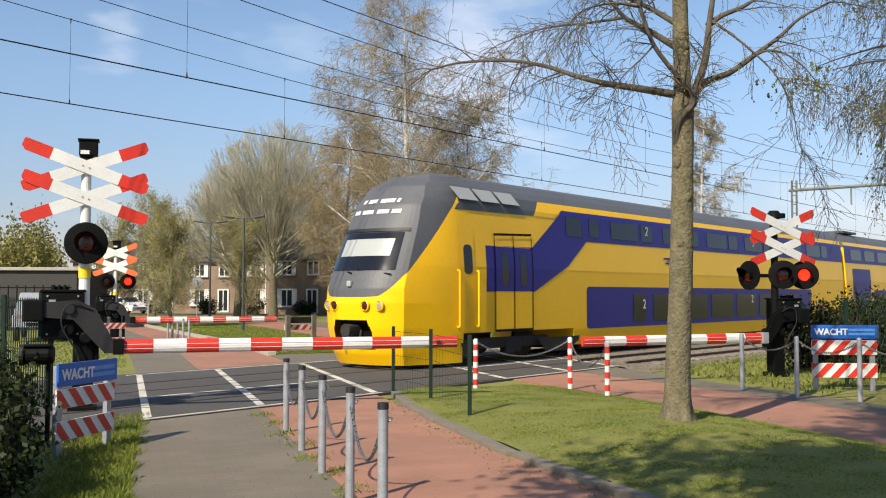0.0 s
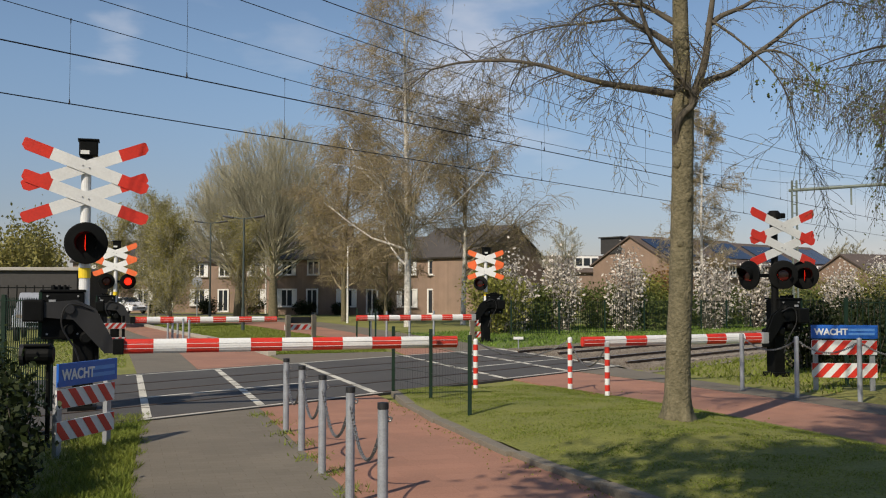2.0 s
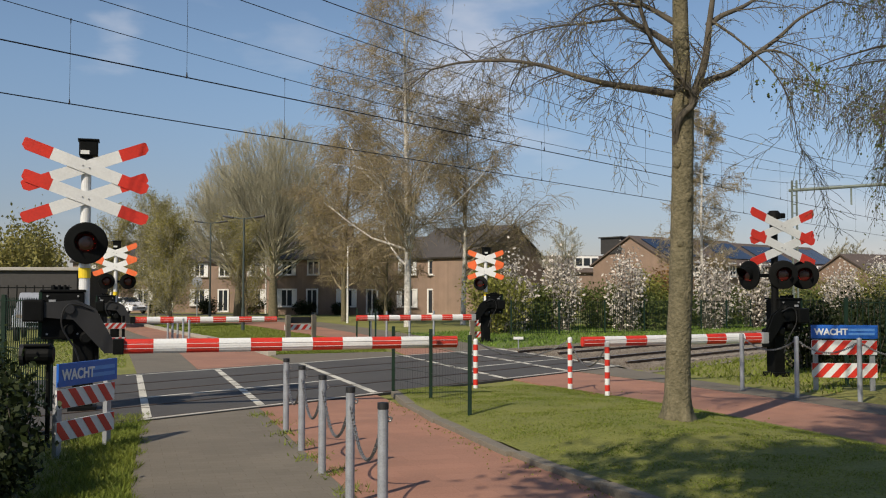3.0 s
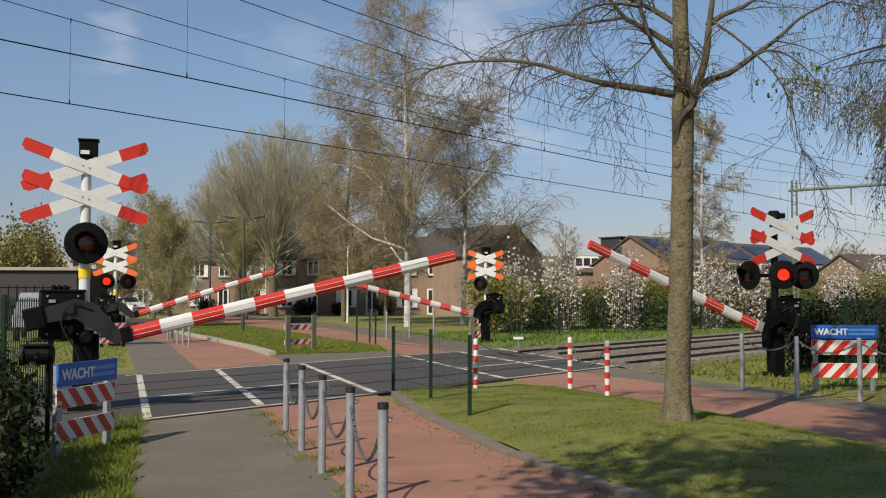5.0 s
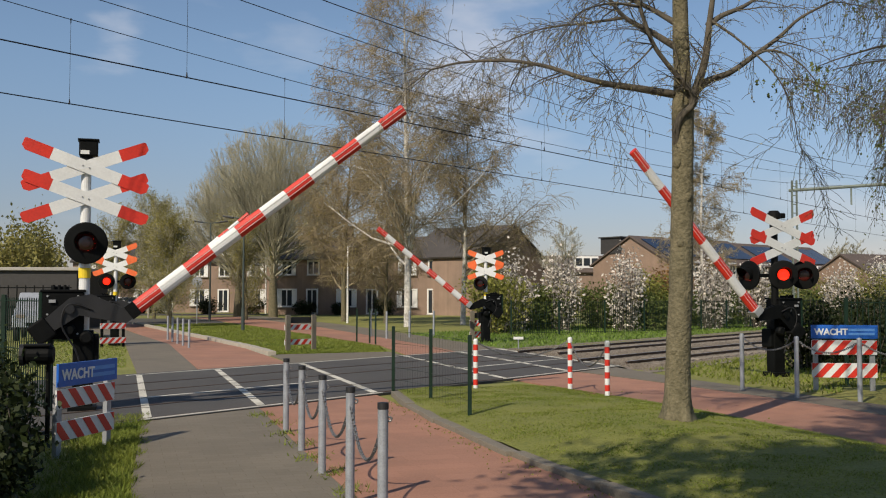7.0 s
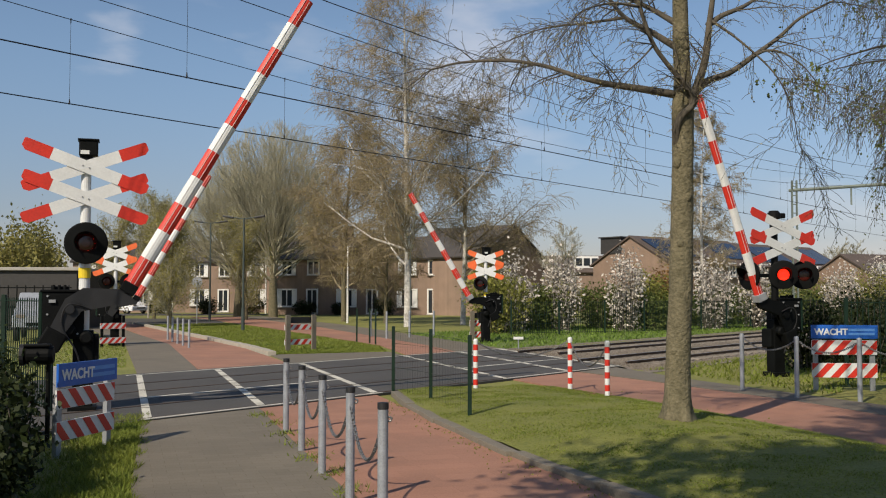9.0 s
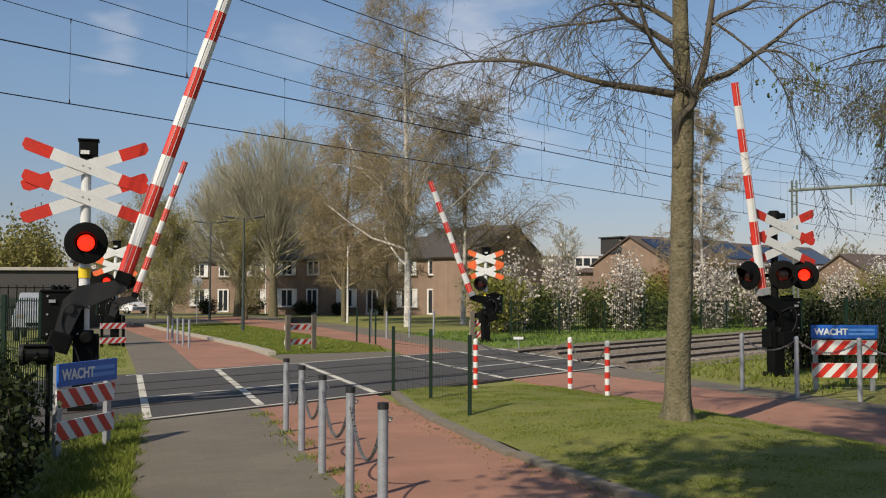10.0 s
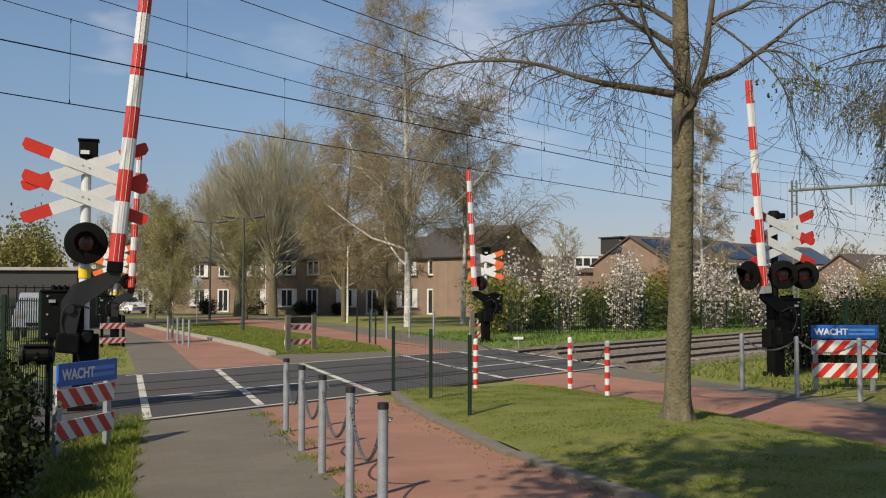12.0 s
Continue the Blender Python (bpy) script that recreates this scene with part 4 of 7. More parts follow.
# ---- zigzag gates with warning boards ----
def warning_board(p, q, height, sign, label, boards=((0.10, 0.36), (0.62, 0.88)), post="galv", back=False):
    """Two posts, red and white striped boards between them, with or without a blue sign on top."""
    d = q - p
    w = d.length
    t = thing("warning_gate", Matrix.Translation(p) @ pose(0, 0, 0, 0, 0, math.degrees(math.atan2(d.y, d.x))), label, "warning board", "striped warning gates")
    for x in (0.08, w - 0.08):
        bm = bmesh.new()
        box(bm, (0.17 if back else 0.09, 0.06, height + 0.1), (x, -0.06 if back else 0.06, height / 2), bevel=0.005)
        part("post", bm, M[post], t)
    if back:
        bm = bmesh.new()
        box(bm, (w - 0.2, 0.03, 0.2), (w / 2, 0.03, height - 0.12), bevel=0.004)
        part("sign_back", bm, M["dark_grey"], t, "dark back of the sign")
    for z0, z1 in boards:
        bm = bmesh.new()
        box(bm, (w, 0.02, z1 - z0), (w / 2, 0.02, (z0 + z1) / 2), bevel=0.003)
        bd = part("board", bm, M["white"], t)
        n = 4
        h = z1 - z0
        for i in range(-1, n + 1):
            x0 = (i + 0.12) * w / n
            pts = [(x0, z0 + 0.004), (x0 + 0.5 * w / n, z0 + 0.004), (x0 + 0.5 * w / n + h * 0.9, z1 - 0.004), (x0 + h * 0.9, z1 - 0.004)]
            if sign == "left":
                pts = [(w - x, z) for x, z in pts]
            bm = bmesh.new()
            a = [bm.verts.new((x, 0.006, z)) for x, z in pts]
            bm.faces.new(a)
            for co, no in (((0.004, 0, 0), (-1, 0, 0)), ((w - 0.004, 0, 0), (1, 0, 0))):
                bmesh.ops.bisect_plane(bm, geom=list(bm.verts) + list(bm.edges) + list(bm.faces), plane_co=co, plane_no=no, clear_outer=True)
            if bm.faces:
                part("red_stripe", bm, M["red"], bd)
            else:
                bm.free()
    if sign:
        z0 = boards[-1][1] + 0.03
        bm = bmesh.new()
        box(bm, (w + 0.02, 0.03, 0.26), (w / 2, 0.0, z0 + 0.13), bevel=0.004)
        sg = part("blue_sign", bm, M["sign_blue"], t, "blue enamel sign with white lettering")
        cu = bpy.data.curves.new("lettering", "FONT")
        cu.body, cu.size, cu.extrude, cu.offset = "WACHT", 0.165, 0.002, 0.006
        cu.materials.append(M["white"])
        tx = new("lettering", cu)
        tx.parent = sg
        tx.matrix_basis = pose(0.05, -0.018, z0 + 0.075, 90, 0, 0)
        for i in range(2):
            bm = bmesh.new()
            box(bm, (w * 0.40, 0.004, 0.045), (w * 0.76, -0.017, z0 + 0.09 + 0.08 * i))
            part("small_print", bm, M["sign_print"], sg)
    return t


M["sign_print"] = mat("pale_blue_print", (0.10, 0.27, 0.62), 0.5, vary=0.1, bump=0.0)
warning_board(Vector((-4.30, 11.1, 0)), Vector((-4.02, 12.2, 0)), 0.95, "left", "weathered warning boards under a blue sign beside the hedge", boards=((0.16, 0.38), (0.52, 0.74)))
warning_board(Vector((7.12, 19.15, 0)), Vector((8.32, 19.0, 0)), 0.9, "right", "red and white warning boards under a blue sign", boards=((0.22, 0.50), (0.66, 0.94)))
warning_board(Vector((-5.10, 32.0, 0)), Vector((-4.24, 32.8, 0)), 1.08, "", "grey gate with two striped boards behind the tracks", boards=((0.16, 0.34), (0.64, 0.82)), post="kerb", back=True)
warning_board(Vector((-11.75, 34.0, 0)), Vector((-11.05, 34.6, 0)), 1.0, "", "striped boards on dark posts beside the far pavement", boards=((0.10, 0.30), (0.60, 0.80)), post="black")
warning_board(Vector((1.05, 38.6, 0)), Vector((1.8, 38.9, 0)), 1.1, "", "striped boards on a grey frame beside the far barrier", boards=((0.12, 0.36), (0.56, 0.80)), post="kerb", back=True)


# ---- the train: x back from the cab's nose, -y towards the lawn ----
SECTION = [(0.0, 4.95), (0.40, 4.93), (0.72, 4.82), (1.05, 4.60), (1.25, 4.38), (1.34, 4.10), (1.40, 3.3), (1.46, 2.5), (1.46, 0.8), (1.42, 0.36)]


def panel(bm, pts, off=0.008, both=False):
    """A polygon in (x, z) laid on the train's sides."""
    for s in ((-1, 1) if both else (-1,)):
        b2 = bmesh.new()
        b2.faces.new([b2.verts.new((x, 0, z)) for x, z in pts])
        for z in (0.8, 2.5, 3.3, 4.1, 4.38, 4.55):
            bmesh.ops.bisect_plane(b2, geom=list(b2.verts) + list(b2.edges) + list(b2.faces), plane_co=(0, 0, z), plane_no=(0, 0, 1))
        for v in b2.verts:
            v.co.y = s * (side_of(v.co.z) + off)
        me = bpy.data.meshes.new("tmp")
        b2.to_mesh(me)
        b2.free()
        bm.from_mesh(me)
        bpy.data.meshes.remove(me)


def side_of(z):
    zs = [p[1] for p in SECTION[::-1]]
    ys = [p[0] for p in SECTION[::-1]]
    return float(np.interp(z, zs, ys))


def body_shell(bm, x0, x1, prof):
    pts = [(-y, z) for y, z in prof[::-1]] + [(y, z) for y, z in prof[1:]]
    a = [bm.verts.new((x0, y, z)) for y, z in pts]
    b = [bm.verts.new((x1, y, z)) for y, z in pts]
    for i in range(len(pts)):
        j = (i + 1) % len(pts)
        bm.faces.new((a[i], a[j], b[j], b[i]))
    bm.faces.new(a)
    bm.faces.new(b[::-1])


def rounded(x0, z0, x1, z1, r=0.08):
    out = []
    for cx, cz, a0 in ((x1 - r, z1 - r, 0), (x0 + r, z1 - r, 90), (x0 + r, z0 + r, 180), (x1 - r, z0 + r, 270)):
        for k in range(4):
            a = radians(a0 + 30 * k)
            out.append((cx + r * math.cos(a), cz + r * math.sin(a)))
    return out


def glass_parts(parent, boxes, name="window", material=None, frame_mat=None):
    for b in boxes:
        bm = bmesh.new()
        panel(bm, rounded(*b), 0.020)
        w = part(name, bm, material or M["train_glass"], parent)


def bogie(parent, x):
    bm = bmesh.new()
    for y in (-1.25, 1.25):
        box(bm, (3.4, 0.16, 0.28), (x, y, 0.55), bevel=0.04)
        box(bm, (0.7, 0.22, 0.34), (x, y, 0.45), bevel=0.04)
    bg = part("bogie_frame", bm, M["under"], parent)
    for dx in (-1.25, 1.25):
        for y in (-0.75, 0.75):
            bm = bmesh.new()
            lathe(bm, [(0.06, -0.06), (0.44, -0.06), (0.47, 0.05), (0.46, 0.07), (0.06, 0.07)], 20, Matrix.Translation((x + dx, y, 0.56)) @ Matrix.Rotation(radians(90), 4, "X"))
            part("wheel", bm, M["rail"], bg)


def nose_x(z, y):
    """How far back the cab's face lies at height z and side y."""
    back = float(np.interp(z, [0.1, 0.5, 1.0, 1.6, 1.95, 2.4, 3.0, 3.5, 4.0, 4.5, 4.8], [-0.05, -0.30, -0.44, -0.50, -0.46, -0.28, 0.02, 0.28, 0.54, 0.98, 1.65]))
    return back + 0.50 * (abs(y) / 1.25) ** 2.6


def cab(parent):
    """The rounded cab end: yellow lower face and sides, grey mask and roof."""
    zs = [0.12, 0.4, 0.7, 1.0, 1.3, 1.6, 1.8, 1.95, 2.2, 2.5, 2.8, 3.1, 3.4, 3.7, 4.0, 4.2, 4.38, 4.5, 4.62, 4.74, 4.84]
    us = np.linspace(-1, 1, 25)
    XB = 1.9

    def width(z):
        return float(np.interp(z, [0.1, 0.5, 1.0, 1.6, 2.5, 3.5, 4.2, 4.6, 4.84], [1.08, 1.18, 1.26, 1.29, 1.25, 1.17, 1.06, 0.90, 0.62]))
    grid = [[Vector((nose_x(z, u * width(z)), u * width(z), z)) for u in us] for z in zs]

    def back_point(p, sx):
        e = Vector((XB + 0.2, math.copysign(side_of(max(p.z, 0.36)), p.y), p.z))
        q = p.lerp(e, sx)
        q.y = p.y + (e.y - p.y) * math.sin(sx * math.pi / 2)
        return q
    quads = []
    fine = 6
    for i in range(len(zs) - 1):
        for j in range(len(us) - 1):
            a, b, c, d = grid[i][j], grid[i][j + 1], grid[i + 1][j + 1], grid[i + 1][j]
            for k in range(fine):
                for m2 in range(fine):
                    co = []
                    for sx, t in ((k, m2), (k + 1, m2), (k + 1, m2 + 1), (k, m2 + 1)):
                        sx, t = sx / fine, t / fine
                        co.append(a * ((1 - sx) * (1 - t)) + b * (sx * (1 - t)) + c * (sx * t) + d * ((1 - sx) * t))
                    quads.append(co)
        for side in (0, -1):
            a, d = grid[i][side], grid[i + 1][side]
            n, rows = 36, 8
            for m2 in range(rows):
                for k in range(n):
                    quads.append([back_point(a.lerp(d, t / rows), sx / n) for sx, t in ((k, m2), (k + 1, m2), (k + 1, m2 + 1), (k, m2 + 1))])
    sets = {False: ([], []), True: ([], [])}

    def above(p):
        d = max(0.0, p.x + 0.32)
        return p.z - (1.74 + 0.14 * min(1.0, abs(p.y) / 1.2) ** 4 + 0.80 * d + 0.09 * d * d)

    def clip(co, sign):
        out = []
        for p, q in zip(co, co[1:] + co[:1]):
            fp, fq = above(p) * sign, above(q) * sign
            if fp >= 0:
                out.append(p)
            if (fp >= 0) != (fq >= 0):
                out.append(p.lerp(q, fp / (fp - fq)))
        return out
    for co in quads:
        mid = (co[0] + co[1] + co[2] + co[3]) / 4
        pocket = 0.62 - 0.10 * max(0.0, mid.z - 0.95) / 0.25
        if abs(mid.y) < pocket and 0.50 < mid.z < 1.20 and mid.x < 0.2:
            continue
        for want, sign in ((True, 1), (False, -1)):
            poly = clip(co, sign)
            v, f = sets[want]
            for k in range(1, len(poly) - 1):
                f.append([len(v), len(v) + 1, len(v) + 2])
                v.extend([poly[0], poly[k], poly[k + 1]])
    roof = grid[-1]
    v, f = sets[True]
    for p, q in zip(roof, roof[1:]):
        e, g = Vector((XB + 1.2, q.y, 4.93 - 0.08 * (q.y / 0.7) ** 2)), Vector((XB + 1.2, p.y, 4.93 - 0.08 * (p.y / 0.7) ** 2))
        for tri in ((p, q, e), (p, e, g)):
            f.append([len(v), len(v) + 1, len(v) + 2])
            v.extend(tri)
    for want, name, material, lab in ((False, "cab_front", M["train_yellow"], "yellow rounded cab front"), (True, "cab_mask", M["train_grey"], "grey windscreen surround and roof")):
        bm = bmesh.new()
        me = fast_mesh("tmp", *sets[want], material)
        bm.from_mesh(me)
        bpy.data.meshes.remove(me)
        bmesh.ops.remove_doubles(bm, verts=bm.verts, dist=0.0005)
        part(name, bm, material, parent, lab, smooth=True)

    def on_face(name, y0, y1, z0, z1, off, material, lab="", target=None, n=10, taper=0.0):
        bm = bmesh.new()
        rows = []
        for i in range(n + 1):
            z = z0 + (z1 - z0) * i / n
            k = 1 - taper * i / n
            rows.append([bm.verts.new((nose_x(z, (y0 + (y1 - y0) * j / n) * k) - off, (y0 + (y1 - y0) * j / n) * k, z + off * 0.4)) for j in range(n + 1)])
        for a, b in zip(rows, rows[1:]):
            for j in range(n):
                bm.faces.new((a[j], a[j + 1], b[j + 1], b[j]))
        return part(name, bm, material, target or parent, lab, smooth=True)
    ws = on_face("windscreen", -1.04, 1.04, 2.38, 3.30, 0.012, M["train_glass"], "dark windscreen glass", taper=0.06)
    on_face("sun_blind", -0.84, 0.72, 2.72, 3.14, 0.020, M["blind"], "pale lowered sun blind", target=ws)
    on_face("brow", -1.08, 1.08, 3.32, 3.40, 0.03, M["dark_grey"])
    for y0, y1, z in ((-1.0, -0.1, 2.30), (0.05, 1.05, 2.34)):
        bm = bmesh.new()
        tube(bm, (nose_x(z, y0) - 0.05, y0, z - 0.02), (nose_x(z + 0.14, y1) - 0.04, y1, z + 0.10), 0.018, n=6)
        part("wiper", bm, M["black"], ws)
    for y in (-0.84, -0.50, 0.50, 0.84):
        z = 1.54
        x = nose_x(z, y)
        bm = bmesh.new()
        lathe(bm, [(0.135, 0.0), (0.135, 0.03), (0.11, 0.05), (0.10, 0.02)], 16, Matrix.Translation((x + 0.01, y, z)) @ Matrix.Rotation(radians(-90), 4, "Y"))
        hl = part("headlight", bm, M["train_yellow"], parent)
        bm = bmesh.new()
        lathe(bm, [(0.10, 0.02), (0.06, 0.035), (0.001, 0.04)], 14, Matrix.Translation((x + 0.005, y, z)) @ Matrix.Rotation(radians(-90), 4, "Y"))
        part("lens", bm, M["lens_off"] if abs(y) < 0.7 else M["headlight"], hl)
    bm = bmesh.new()
    box(bm, (0.5, 1.22, 0.66), (0.12, 0, 0.88))
    part("coupler_pocket", bm, M["black"], parent)
    bm = bmesh.new()
    box(bm, (0.45, 0.30, 0.26), (-0.35, 0, 0.95), bevel=0.04)
    tube(bm, (-0.60, 0, 0.95), (-0.2, 0, 0.95), 0.16, 0.13, 12)
    tube(bm, (-0.4, -0.25, 0.6), (-0.3, -0.25, 0.95), 0.03, n=8)
    tube(bm, (-0.4, 0.3, 0.55), (-0.3, 0.25, 0.95), 0.03, n=8)
    part("coupler", bm, M["under"], parent)
    bm = bmesh.new()
    box(bm, (0.10, 0.14, 0.14), (nose_x(2.05, 0.0) - 0.03, 0.0, 2.06), bevel=0.03)
    part("nose_badge", bm, M["blind"], parent)
    # paint scrawl on the brow: unreadable strokes
    # two lines of writing on the brow as plain bars
    for z, words in ((4.06, ((0.62, 0.50), (0.40, 0.10), (-0.02, -0.46), (-0.52, -0.60))), (3.78, ((0.84, 0.56), (0.46, 0.06), (-0.06, -0.42), (-0.50, -0.74)))):
        for y0, y1 in words:
            on_face("writing_bar", y1, y0, z, z + 0.10, 0.014, M["white"], "white bar of unreadable writing", n=4)


def end_car(parent, length):
    bm = bmesh.new()
    body_shell(bm, 2.05, 7.3, [(0.0, 4.12), (1.30, 4.12), (1.34, 4.10), (1.40, 3.3), (1.46, 2.5), (1.46, 0.84)])
    body_shell(bm, 7.3, length, [(0.0, 4.12), (1.30, 4.12), (1.34, 4.10), (1.40, 3.3), (1.46, 2.5), (1.46, 0.8), (1.42, 0.36)])
    body = part("car_body", bm, M["train_yellow"], parent, "yellow double-deck car body")
    bm = bmesh.new()
    body_shell(bm, 2.05, length, [(0.0, 4.95), (0.40, 4.93), (0.72, 4.82), (1.05, 4.60), (1.25, 4.40), (1.337, 4.13)])
    part("roof", bm, M["train_grey"], parent, "grey ribbed roof")
    bm = bmesh.new()
    panel(bm, [(5.35, 3.97), (5.75, 4.44), (length, 4.44), (length, 4.22), (6.85, 4.22), (6.4, 3.97)], 0.012)
    part("yellow_stripe", bm, M["train_yellow"], body)
    bm = bmesh.new()
    panel(bm, [(1.85, 3.93), (2.05, 4.13), (5.5, 4.13), (5.36, 3.97)], 0.006)
    part("grey_cheek", bm, M["train_grey"], body)
    bm = bmesh.new()
    panel(bm, [(3.05, 3.07), (5.2, 3.09), (6.88, 4.21), (length, 4.21), (length, 3.37), (8.1, 3.37), (7.0, 2.62), (5.25, 1.88), (3.05, 1.88)], 0.008)
    part("blue_band", bm, M["train_blue"], body, "dark blue band sweeping down to the door")
    bm = bmesh.new()
    panel(bm, rounded(8.0, 0.80, length - 4.6, 2.04, 0.12), 0.008)
    part("blue_lower_band", bm, M["train_blue"], body)
    for x0, x1 in ((3.44, 4.27), (4.29, 5.12)):
        bm = bmesh.new()
        panel(bm, rounded(x0, 0.90, x1, 3.07, 0.05), 0.014)
        leaf = part("door_leaf", bm, M["train_yellow"], parent)
        bm = bmesh.new()
        panel(bm, [(x0, 1.89), (x1, 1.89), (x1, 3.06), (x0, 3.06)], 0.019)
        part("blue_panel", bm, M["train_blue"], leaf)
        bm = bmesh.new()
        panel(bm, rounded(x0 + 0.27, 2.02, x0 + 0.57, 2.95, 0.13), 0.024)
        part("pane", bm, M["train_glass"], leaf)
    bm = bmesh.new()
    for x in (3.41, 5.13, 4.27):
        panel(bm, [(x, 0.9), (x + 0.035, 0.9), (x + 0.035, 3.36), (x, 3.36)], 0.026)
    panel(bm, [(3.41, 3.34), (5.165, 3.40), (5.165, 3.46), (3.41, 3.40)], 0.026)
    panel(bm, [(3.41, 0.84), (5.165, 0.84), (5.165, 0.90), (3.41, 0.90)], 0.026)
    part("door_seal", bm, M["black"], parent)
    bm = bmesh.new()
    panel(bm, rounded(1.93, 0.86, 2.54, 3.44, 0.06), 0.012)
    cd = part("cab_door", bm, M["train_yellow"], parent)
    bm = bmesh.new()
    panel(bm, rounded(2.10, 2.32, 2.45, 3.06, 0.12), 0.02)
    part("pane", bm, M["train_glass"], cd)
    for x in (1.86, 2.64):
        bm = bmesh.new()
        for s in (-1,):
            tube(bm, (x, s * 1.53, 1.0), (x, s * 1.53, 2.4), 0.028, n=8)
            for z in (1.0, 2.4):
                tube(bm, (x, s * 1.53, z), (x, s * 1.44, z), 0.022, n=6)
        part("grab_rail", bm, M["train_yellow"], parent)
    bm = bmesh.new()
    panel(bm, [(2.05, 2.50), (length, 2.50), (length, 2.525), (2.05, 2.525)], 0.005)
    part("body_crease", bm, M["train_yellow"], body)
    ups = [(7.0, 3.50, 7.85, 4.06), (8.3, 3.52, 8.85, 4.06)]
    x = 9.6
    while x < length - 4:
        ups += [(x, 3.52, x + 1.75, 4.05), (x + 1.95, 3.52, x + 2.75, 4.05)]
        x += 3.5
    glass_parts(parent, ups, "upper_window")
    lows = [(10.85, 0.96, 11.65, 1.82)]
    x = 12.2
    while x < length - 6.5:
        lows += [(x, 0.96, x + 1.95, 1.82)]
        x += 2.28
    glass_parts(parent, lows, "lower_window")
    for x in (2.0, 2.92, 3.84):
        bm = bmesh.new()
        for s in (-1,):
            b = [(x, 4.20), (x + 0.80, 4.20), (x + 0.62, 4.52), (x - 0.18, 4.52)]
            bm.faces.new([bm.verts.new((px, s * (side_of(pz) + 0.095), pz)) for px, pz in b])
        part("roof_light", bm, M["blind"], parent, "pale slanted roof light")
    for x, z in ((11.95, 3.72), (11.62, 1.36), (21.0, 3.72), (20.6, 1.5)):
        cu = bpy.data.curves.new("class_numeral", "FONT")
        cu.body, cu.size, cu.extrude = "2", 0.42, 0.002
        cu.materials.append(M["white"])
        tx = new("class_numeral", cu)
        tx.parent = body
        tx.matrix_basis = pose(x - 0.15, -side_of(z) - 0.03, z, 90 + (4 if z > 2.5 else 0), 0, 0)
    bm = bmesh.new()
    for dx, dz in ((0, 0), (0.42, 0)):
        panel(bm, [(13.1 + dx, 2.82), (13.75 + dx, 2.82), (13.85 + dx, 2.88), (13.2 + dx, 2.88)], 0.012)
        panel(bm, [(13.0 + dx, 2.98), (13.6 + dx, 2.98), (13.7 + dx, 3.04), (13.1 + dx, 3.04)], 0.012)
    panel(bm, [(13.1, 2.82), (13.2, 2.82), (13.7, 3.04), (13.6, 3.04)], 0.013)
    part("side_emblem", bm, M["train_blue"], body)
    bm = bmesh.new()
    box(bm, (length - 12.5, 2.6, 0.4), ((length + 3.2) / 2, 0, 0.40), bevel=0.05)
    part("underfloor", bm, M["under"], parent)
    bm = bmesh.new()
    panel(bm, [(5.9, 0.22), (7.0, 0.22), (7.6, 0.50), (7.6, 0.62), (5.4, 0.62)], 0.004)
    part("skirt", bm, M["under"], parent)
    bm = bmesh.new()
    panel(bm, [(2.2, 0.22), (2.5, 0.22), (2.9, 0.60), (2.0, 0.60)], 0.004)
    part("skirt", bm, M["under"], parent)
    bogie(parent, 4.4)
    bogie(parent, length - 3.5)


